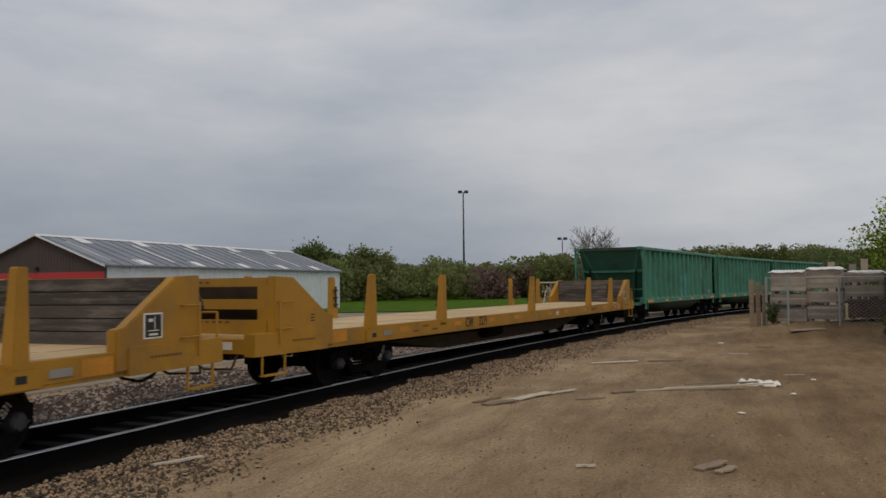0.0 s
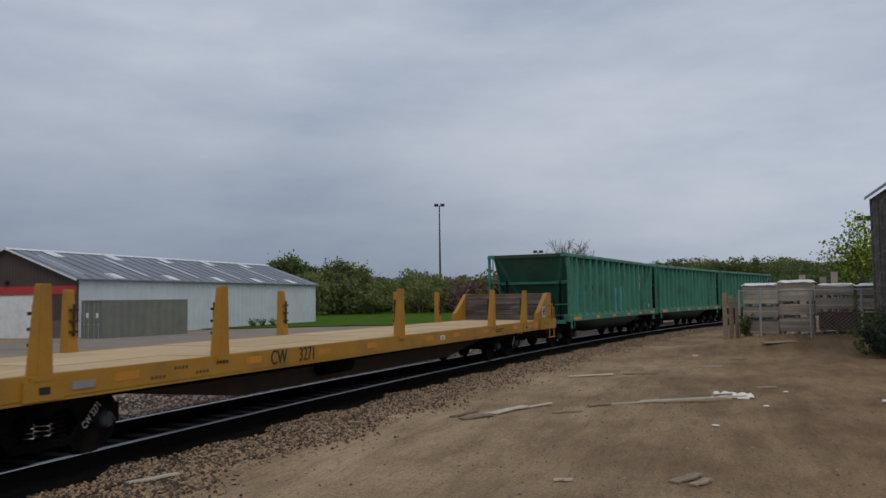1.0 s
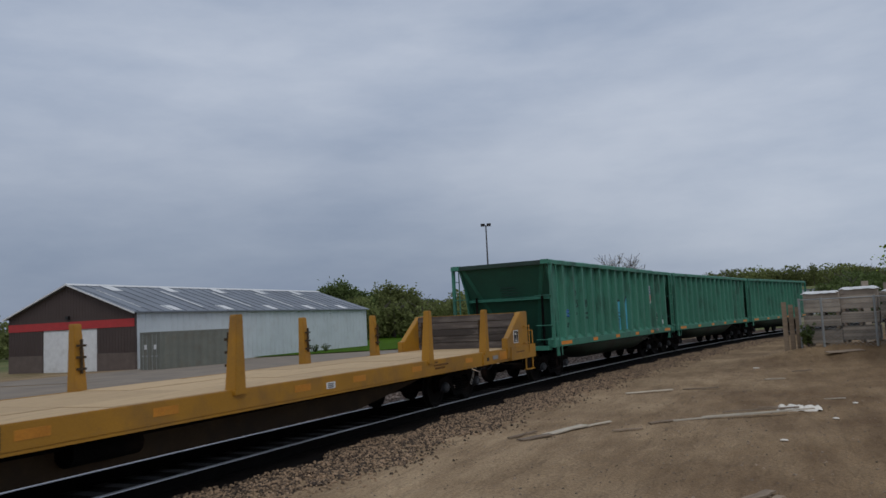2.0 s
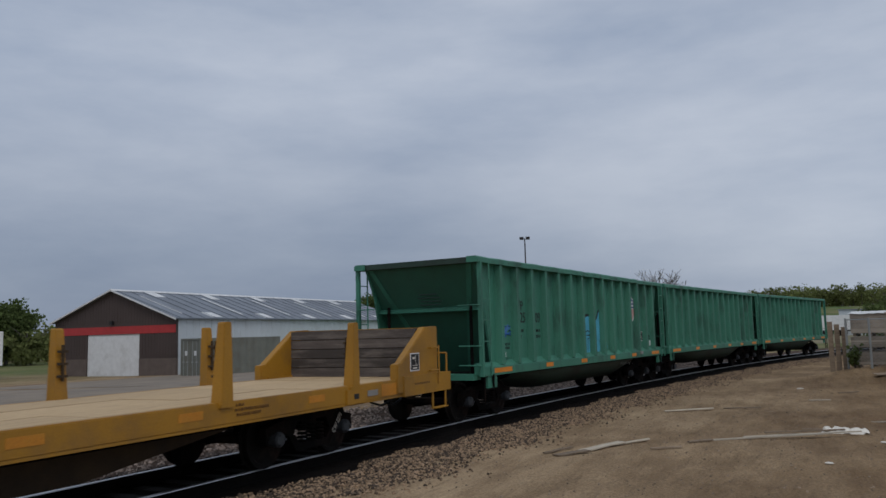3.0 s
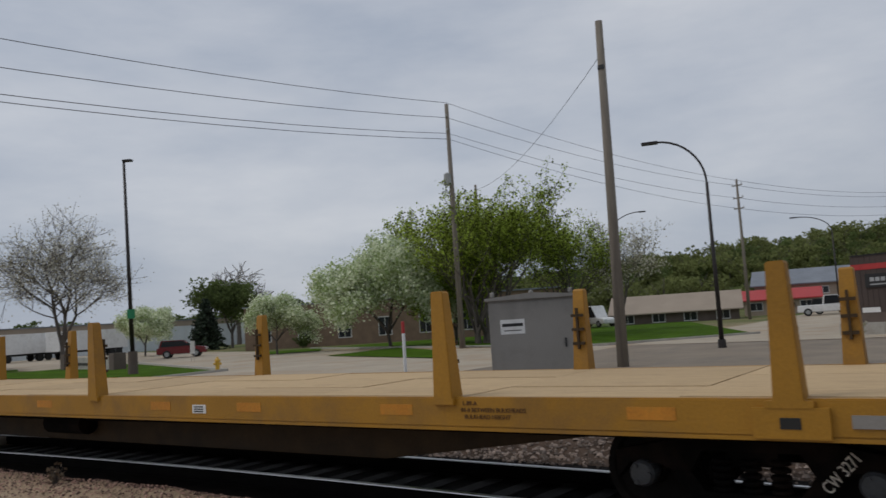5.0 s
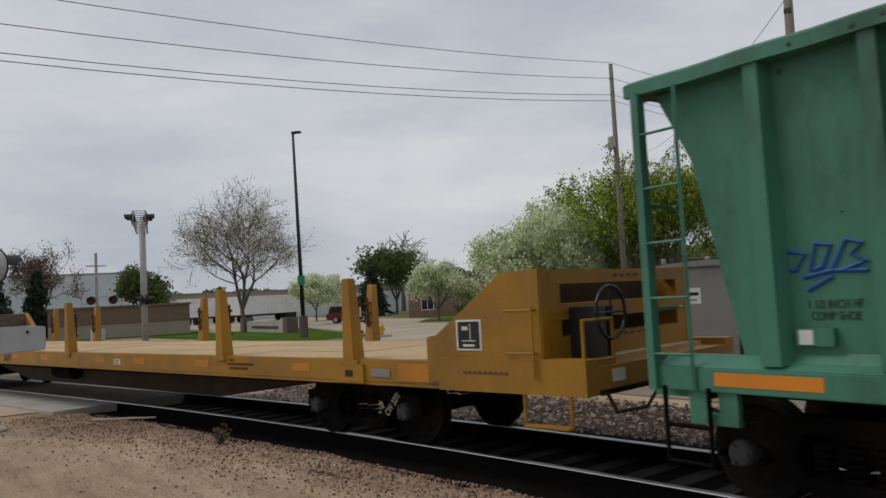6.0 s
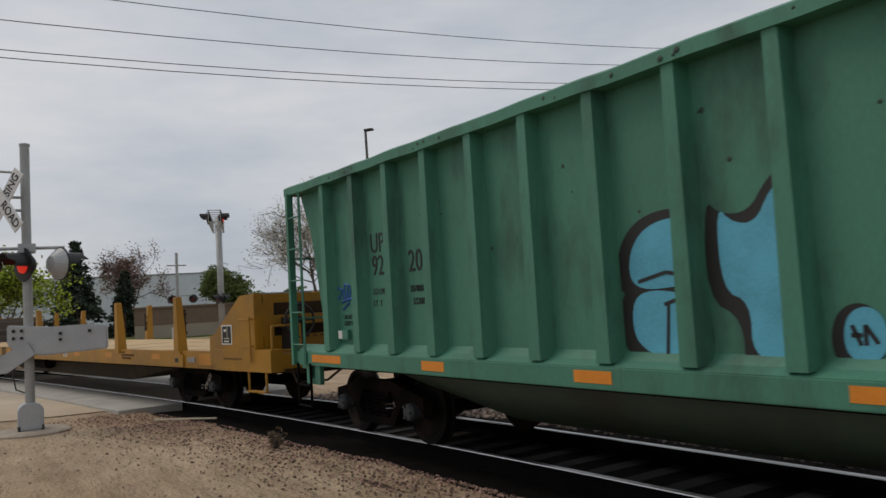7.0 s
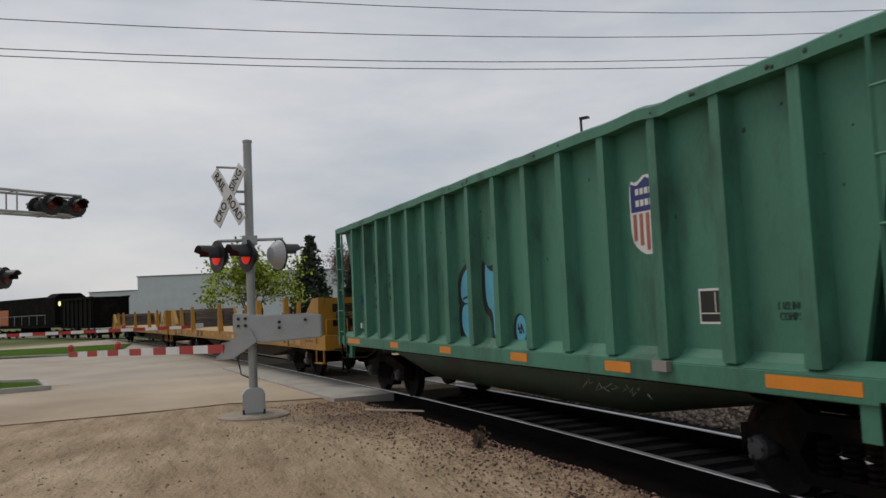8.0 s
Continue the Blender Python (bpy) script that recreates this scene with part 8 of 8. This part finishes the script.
def crate_stack(x, y, turn, layers, label):
    s = empty("crate_stack", label, "crate stack", Matrix.Translation((x, y, ground_z(x, y))) @ Matrix.Rotation(turn, 4, "Z"), group="crates in the yard")
    z = 0.0
    for h, material in layers:
        w = 0.605 + rng_y.uniform(-0.02, 0.02)
        c = part("crate", box(B(), -w, w, -0.5, 0.5, z + 0.1, z + h - 0.02), material, s, bevel=0.015)
        c.location = (rng_y.uniform(-0.05, 0.05), rng_y.uniform(-0.06, 0.06), 0)
        for k in (-1, 0, 1):
            part("skid", box(B(), k * 0.5 - 0.05, k * 0.5 + 0.05, -0.5, 0.5, z, z + 0.1), "wood_old", c)
        for k in range(4):
            zz = z + 0.12 + (h - 0.16) * k / 4
            part("slat", box(B(), -w, w, -0.52, -0.502, zz, zz + (h - 0.16) / 4 - 0.02), material, c)
        z += h


for i in range(8):
    x = 1.35 + i * 1.26
    y = 32.6 - 0.22 * (x - 1.3) + (0.25 if i % 3 == 1 else 0)
    lay = [(0.62, "conc_old"), (0.5, "conc_old"), (0.85, "conc_old")] if i < 2 else [(0.75, "rust"), (0.5, "conc_old"), (0.48, "conc_old")]
    crate_stack(x, y, -0.2 + rng_y.uniform(-0.04, 0.04), lay, "stack of grey weathered slatted crates" if i < 2 else "crates stacked on a rusty steel bin")
for i in range(8):
    x = 1.35 + i * 1.26
    y = 32.6 - 0.22 * (x - 1.3) + (0.25 if i % 3 == 1 else 0)
    top = 1.97 if i < 2 else 1.73
    b = B()
    n = 9
    grid = [[b.verts.new(((-0.64 + 1.28 * u / n), (-0.56 + 1.12 * v / n), 0.03 + 0.025 * noise.noise((u * 0.8 + i * 7, v * 0.8, 1.0)) - (0.09 + 0.05 * noise.noise((u * 1.3, i, v * 1.1)) if u in (0, n) or v in (0, n) else 0.0))) for v in range(n + 1)] for u in range(n + 1)]
    for u in range(n):
        for v in range(n):
            b.faces.new((grid[u][v], grid[u + 1][v], grid[u + 1][v + 1], grid[u][v + 1]))
    thing("plastic_sheet", b, "plastic", "crumpled white plastic sheet over the crates", "plastic sheet", Matrix.Translation((x, y, ground_z(x, y) + top)) @ Matrix.Rotation(-0.2, 4, "Z"), smooth=True)
for i, (x, y, h) in enumerate(((3.1, 36, 3.0), (3.9, 36.2, 2.9), (4.3, 36, 3.1), (6.5, 38, 2.8))):
    g = ground_z(x, y)
    thing("upright_slab", box(B(), -0.12, 0.12, -0.1, 0.1, 0, h - g - 0.35), "conc_old", "pale upright post behind the crates", "post", Matrix.Translation((x, y, g)), group="posts in the yard")


def plank(x0, y0, x1, y1, w, material, label, th=0.02, lift=0.0, tilt=0.0):
    d = Vector((x1 - x0, y1 - y0, 0))
    b = B()
    n = 5
    L = d.length
    for i in range(n):
        a0, a1 = i / n * L, (i + 1) / n * L
        o0, o1 = 0.02 * math.sin(i * 1.9 + x0), 0.02 * math.sin((i + 1) * 1.9 + x0)
        v = [b.verts.new(p) for p in ((a0, -w / 2 + o0, 0), (a1, -w / 2 + o1, 0), (a1, w / 2 + o1 * 0.6, 0), (a0, w / 2 + o0 * 0.6, 0), (a0, -w / 2 + o0, th), (a1, -w / 2 + o1, th), (a1, w / 2 + o1 * 0.6, th), (a0, w / 2 + o0 * 0.6, th))]
        for f in ((3, 2, 1, 0), (4, 5, 6, 7), (0, 1, 5, 4), (2, 3, 7, 6)) + (((3, 0, 4, 7),) if i == 0 else ()) + (((1, 2, 6, 5),) if i == n - 1 else ()):
            b.faces.new([v[k] for k in f])
    bmesh.ops.remove_doubles(b, verts=b.verts[:], dist=0.0005)
    z = ground_z((x0 + x1) / 2, (y0 + y1) / 2)
    thing("scrap_board" if w > 0.1 else "scrap_stick", b, material, label, "scrap wood", Matrix.Translation((x0, y0, z + 0.012 + lift)) @ Matrix.Rotation(math.atan2(d.y, d.x), 4, "Z") @ pose(0, 0, 0, tilt, -1.2, 0), group="scrap wood on the dirt")


plank(-3.75, 12.75, -3.35, 13.75, 0.17, "wood_new", "bleached broken board on the dirt")
plank(-3.4, 13.6, -3.0, 14.3, 0.06, "wood_new", "splintered pale stick on the dirt")
plank(-4.25, 12.35, -4.0, 13.0, 0.05, "wood_old", "thin grey stick on the dirt")
plank(-4.0, 12.15, -3.65, 12.7, 0.16, "wood_old", "dark broken board on the dirt")
plank(-1.95, 14.45, -0.1, 15.45, 0.07, "wood_new", "long bleached lath on the dirt")
plank(-1.5, 14.9, 0.35, 15.75, 0.05, "wood_new", "long bleached lath on the dirt", lift=0.02)
plank(-1.2, 15.6, 0.1, 16.1, 0.06, "wood_old", "long thin grey stick on the dirt", lift=0.01)
plank(-0.6, 16.4, 0.2, 16.3, 0.05, "wood_old", "long thin grey stick on the dirt")
plank(-2.3, 14.1, -1.95, 14.4, 0.08, "wood_old", "short grey stick on the dirt")
plank(-2.75, 13.2, -2.3, 13.45, 0.06, "wood_old", "short grey stick on the dirt")
plank(-0.55, 8.55, -0.3, 9.0, 0.12, "wood_old", "broken grey-brown board piece on the dirt")
plank(-0.35, 8.45, -0.2, 8.75, 0.09, "wood_old", "broken splinter beside the board")
plank(-1.75, 8.35, -1.55, 8.4, 0.04, "wood_new", "small pale splinter on the dirt")
plank(-3.6, 19.2, -2.6, 19.8, 0.1, "wood_new", "pale stick at the ballast edge")
plank(-2.4, 20.2, -1.6, 20.4, 0.08, "wood_old", "pale stick at the ballast edge")
plank(-0.6, 22.5, -0.1, 22.6, 0.1, "wood_new", "short pale stick on the dirt")
plank(1.25, 29.6, 2.35, 30.3, 0.3, "wood_old", "broad grey board leaning on the mound", tilt=8)
plank(0.6, 18.2, 1.0, 18.3, 0.05, "wood_new", "small pale splinter on the dirt")
plank(0.1, 25.0, 0.6, 25.3, 0.07, "wood_old", "short grey stick on the dirt")
plank(-6.0, 6.9, -5.75, 7.4, 0.08, "wood_new", "pale stick on the ballast stones")
plank(-5.7, -16.0, -4.8, -16.6, 0.06, "wood_new", "pale stick on the pink gravel")
b = B()
n = 14
grid = [[b.verts.new((-0.5 + u / n + 0.05 * noise.noise((u * 0.7, v * 0.7, 3.0)), -0.3 + 0.6 * v / n + 0.06 * noise.noise((u * 0.7, v * 0.7, 8.0)),
                      0.06 + 0.16 * abs(noise.noise((u * 0.33, v * 0.33, 5.0))) + 0.03 * noise.noise((u * 0.9, v * 0.9, 2.0)) - (0.08 if u in (0, n) or v in (0, n) else 0.0))) for v in range(n + 1)] for u in range(n + 1)]
for u in range(n):
    for v in range(n):
        b.faces.new((grid[u][v], grid[u + 1][v], grid[u + 1][v + 1], grid[u][v + 1]))
thing("plastic_sheet", b, "cream", "crumpled off-white plastic sheet among the laths", "plastic sheet", Matrix.Translation((0.1, 16.2, ground_z(0.1, 16.2))) @ Matrix.Diagonal((0.75, 0.75, 0.6, 1)))


for i, (x, y, r) in enumerate(((2.75, 15.9, 0.13), (1.1, 17.3, 0.05), (0.65, 15.0, 0.05), (-0.15, 12.4, 0.05), (-0.9, 26.5, 0.07))):
    b = B()
    bmesh.ops.create_icosphere(b, subdivisions=2, radius=r)
    for v in b.verts:
        k = 1 + 0.35 * math.sin(v.co.x * 41 + i) * math.cos(v.co.y * 37)
        v.co = Vector((v.co.x * k * 1.2, v.co.y * k * 0.8, v.co.z * 0.3 * k + 0.02))
    thing("litter_scrap", b, "cream", "small crumpled pale scrap of litter on the dirt", "litter", Matrix.Translation((x, y, ground_z(x, y))), group="litter on the dirt")

def lumber_rack(x, y):
    """Open post-and-rail rack with boards leaning on it."""
    r = empty("lumber_rack", "open pale timber rack with leaning scrap boards", "rack", Matrix.Translation((x, y, ground_z(x, y))) @ Matrix.Rotation(0.15, 4, "Z"))
    for px in (-1.5, -0.5, 0.5, 1.5):
        for py in (-0.4, 0.4):
            part("post", box(B(), px - 0.05, px + 0.05, py - 0.05, py + 0.05, -0.1, 2.15), "wood_old", r)
    for z in (0.5, 1.3, 2.05):
        for py in (-0.46, 0.46):
            part("rail", box(B(), -1.6, 1.6, py - 0.015, py + 0.015, z, z + 0.1), "wood_new", r)
    rg = random.Random(21)
    for k in range(11):
        a, c = rg.uniform(-1.7, 1.4), rg.uniform(-0.9, 0.9)
        part("board", tube(B(), (a, -0.95 + 0.05 * k, 0.0), (a + c, -0.5, rg.uniform(1.0, 1.9)), 0.05, n=4), "wood_old" if k % 2 else "wood_new", r)


lumber_rack(-15.0, 65.3)


# ---- loose stones and clods ----
def stones(name, label, material, places, r0, r1, seed, category="stones"):
    """Low angular stones in one mesh."""
    rng = np.random.default_rng(seed)
    base = np.array([(1, 0, -0.3), (0.3, 0.95, -0.3), (-0.8, 0.6, -0.3), (-0.8, -0.6, -0.3), (0.3, -0.95, -0.3), (0.45, 0.35, 0.6), (-0.5, 0.25, 0.7), (0.0, -0.5, 0.55)])
    tri = [(0, 1, 5), (1, 2, 6), (1, 6, 5), (2, 3, 6), (3, 4, 7), (3, 7, 6), (4, 0, 7), (0, 5, 7), (5, 6, 7)]
    vs, fs = [], []
    for i, (x, y, z) in enumerate(places):
        r = rng.uniform(r0, r1) * rng.uniform(0.7, 1.3)
        q = Euler((rng.uniform(-0.5, 0.5), rng.uniform(-0.5, 0.5), rng.uniform(0, 6.28))).to_matrix()
        p = (base * (1 + rng.uniform(-0.25, 0.25, base.shape))) * np.array([r, r * rng.uniform(0.6, 1), r * rng.uniform(0.6, 0.95)])
        p = p @ np.array(q).T + np.array([x, y, z])
        k = len(vs)
        vs += p.tolist()
        fs += [(a + k, c + k, d + k) for a, c, d in tri]
    m = bpy.data.meshes.new(name)
    m.from_pydata(vs, [], fs)
    m.materials.append(M[material])
    return tagged(new(name, m), label, category, kind="stuff")


def bed_z(off):
    for (a, za), (c, zc) in zip(BED, BED[1:]):
        if a <= off <= c:
            return za + (zc - za) * (off - a) / (c - a)
    return DIRT_Z


rng_s = np.random.default_rng(77)
pl = []
for _ in range(46000):
    s = -4 + 56 * rng_s.uniform() ** 1.2
    wide = 0.5 + 1.1 * smooth(-2, 6, s)
    o = -1.5 - rng_s.uniform() * wide - (0.28 * abs(rng_s.normal()) if rng_s.uniform() < 0.3 else 0)
    o += 0.18 * math.sin(s * 1.7) + 0.1 * math.sin(s * 4.1)
    p = beside(s, o)
    pl.append((p.x, p.y, max(bed_z(o), ground_z(p.x, p.y)) + 0.012))
stones("ballast_stones", "loose brown and grey ballast stones beside the rails", "stone", pl, 0.013, 0.032, 1)
pl = []
for _ in range(16000):
    s = -19 + 70 * rng_s.uniform() ** 1.2
    o = rng_s.uniform(1.7, 3.9)
    p = beside(s, o)
    pl.append((p.x, p.y, bed_z(o) + 0.012))
stones("ballast_stones", "loose pale ballast stones on the far shoulder", "stone_pale", pl, 0.02, 0.05, 2)
pl = []
for _ in range(11000):
    s = -19.2 + 20 * rng_s.uniform()
    o = -1.45 - 0.8 * abs(rng_s.normal()) - max(0, -11 - s) * 0.1 * rng_s.uniform()
    p = beside(s, o)
    pl.append((p.x, p.y, max(bed_z(o), ground_z(p.x, p.y)) + 0.01))
stones("pink_gravel", "pinkish loose gravel beside the crossing", "stone_pink", pl, 0.006, 0.02, 3, "gravel")
pl = []
for _ in range(9000):
    x, y = rng_s.uniform(-5.5, 9), -16 + 50 * rng_s.uniform()
    pl.append((x, y, ground_z(x, y) + 0.004))
stones("dirt_clods", "scattered pebbles and clods on the dirt", "dirt_clod", pl, 0.006, 0.022, 4, "pebbles")

# ---- ties: the nearest as parts, alike, on one mesh ----
ties = empty("railway_ties", "dark creosoted wooden ties under the rails", "ties", kind="structure")
tb = B()
box(tb, -0.11, 0.11, -1.3, 1.3, -0.36, -0.185)
tie_me = mesh_of("tie", tb, "tie", bevel=0.012)
for i in range(230):
    s = -19 + i * 0.53
    p = beside(s, 0)
    t = new("tie", tie_me)
    t.parent = ties
    a = track(s)[2]
    t.matrix_basis = Matrix.Translation((p.x, p.y, 0)) @ Matrix.Rotation(math.pi / 2 - a + 0.01 * math.sin(i * 3.3), 4, "Z")


# ---- weathered shed beside the yard ----
shed = empty("yard_shed", "grey weathered metal-clad shed beside the dirt yard", "shed", Matrix.Translation((4.68, 25.6, ground_z(4.68, 25.6))))
for k in range(14):
    b = B()
    box(b, 0.05 + k * 0.30, 0.34 + k * 0.30, -0.03 - 0.008 * (k % 3), 0.0, -0.1, 5.0)
    part("board", b, "timber", shed)
for k in range(12):
    b = B()
    box(b, -0.03 - 0.008 * (k % 2), 0.0, 0.05 + k * 0.30, 0.34 + k * 0.30, -0.1, 5.0)
    part("board", b, "timber", shed)
b = B()
box(b, 0.0, 4.2, 0.0, 3.6, -0.1, 4.98)
part("wall", b, "taupe", shed)
b = B()
prism(b, [(-0.16, 5.0), (-0.16, 5.1), (2.1, 6.7), (4.4, 5.1), (4.4, 5.0), (2.1, 6.55)], "y", -0.16, 3.8)
part("roof", b, "roof", shed)
b = B()
prism(b, [(0.0, 4.98), (4.2, 4.98), (2.1, 6.5)], "y", 0.0, 3.6)
part("gable", b, "timber", shed)
for z0 in (3.0, 1.6):
    b = B()
    box(b, 0.15, 0.85, -0.075, -0.05, z0, z0 + 0.95)
    w_ob = part("window", b, "glass", shed)
    b = B()
    for c0, c1, d0, d1 in ((0.1, 0.9, z0 - 0.06, z0), (0.1, 0.9, z0 + 0.95, z0 + 1.01), (0.1, 0.15, z0, z0 + 0.95), (0.85, 0.9, z0, z0 + 0.95)):
        box(b, c0, c1, -0.085, -0.05, d0, d1)
    part("window_frame", b, "wood_old", w_ob)
b = B()
pipe(b, [(0.1, -0.1, 4.95), (0.1, -0.12, 5.6), (0.08, -0.25, 5.75)], 0.03)
fl = part("lamp_bracket", b, "matt_black", shed)
b = B()
box(b, -0.06, 0.34, -0.45, -0.2, 5.66, 5.98)
part("floodlight", b, "matt_black", fl, bevel=0.03)
for i, (x, y, r) in enumerate(((4.6, 27.6, 0.8), (4.9, 26.4, 0.4))):
    rg = np.random.default_rng(90 + i)
    d = rg.normal(size=(900, 3))
    d /= np.linalg.norm(d, axis=1)[:, None]
    d = d * r * rg.uniform(0.5, 1.1, (900, 1)) * np.array([1.2, 1.0, 1.0]) + np.array([0, 0, r * 0.8])
    d = d[d[:, 2] > 0]
    sb = empty("bush", "dark scrubby bush by the yard shed", "bush", Matrix.Translation((x, y, ground_z(x, y))))
    b = B()
    for k in range(7):
        tube(b, (0, 0, -0.05), tuple(d[k * 9]), 0.012, 0.004, 3, caps=False)
    part("stems", b, "bark", sb)
    o = new("leaves", leaf_mesh("leaves", d, 0.05, "leaf_dark", rg))
    o.parent = sb


# ---- what moves ----
def head_at(t):
    for (t0, s0), (t1, s1) in zip(HEAD, HEAD[1:]):
        if t <= t1:
            return s0 + (s1 - s0) * (t - t0) / (t1 - t0)
    return HEAD[-1][1]


def motions():
    turns = [i / 12 for i in range(97)]
    for (car, mid, half), sets in zip(TRAIN, WHEELS):
        walk(car, [(t, on_track(s + mid, half)) for t, s in HEAD])
        for w in sets:
            o = w.location.copy()
            walk(w, [(t, Matrix.Translation(o) @ Matrix.Rotation((head_at(t) - HEAD[0][1]) / 0.42, 4, "Y")) for t in turns])


motions()
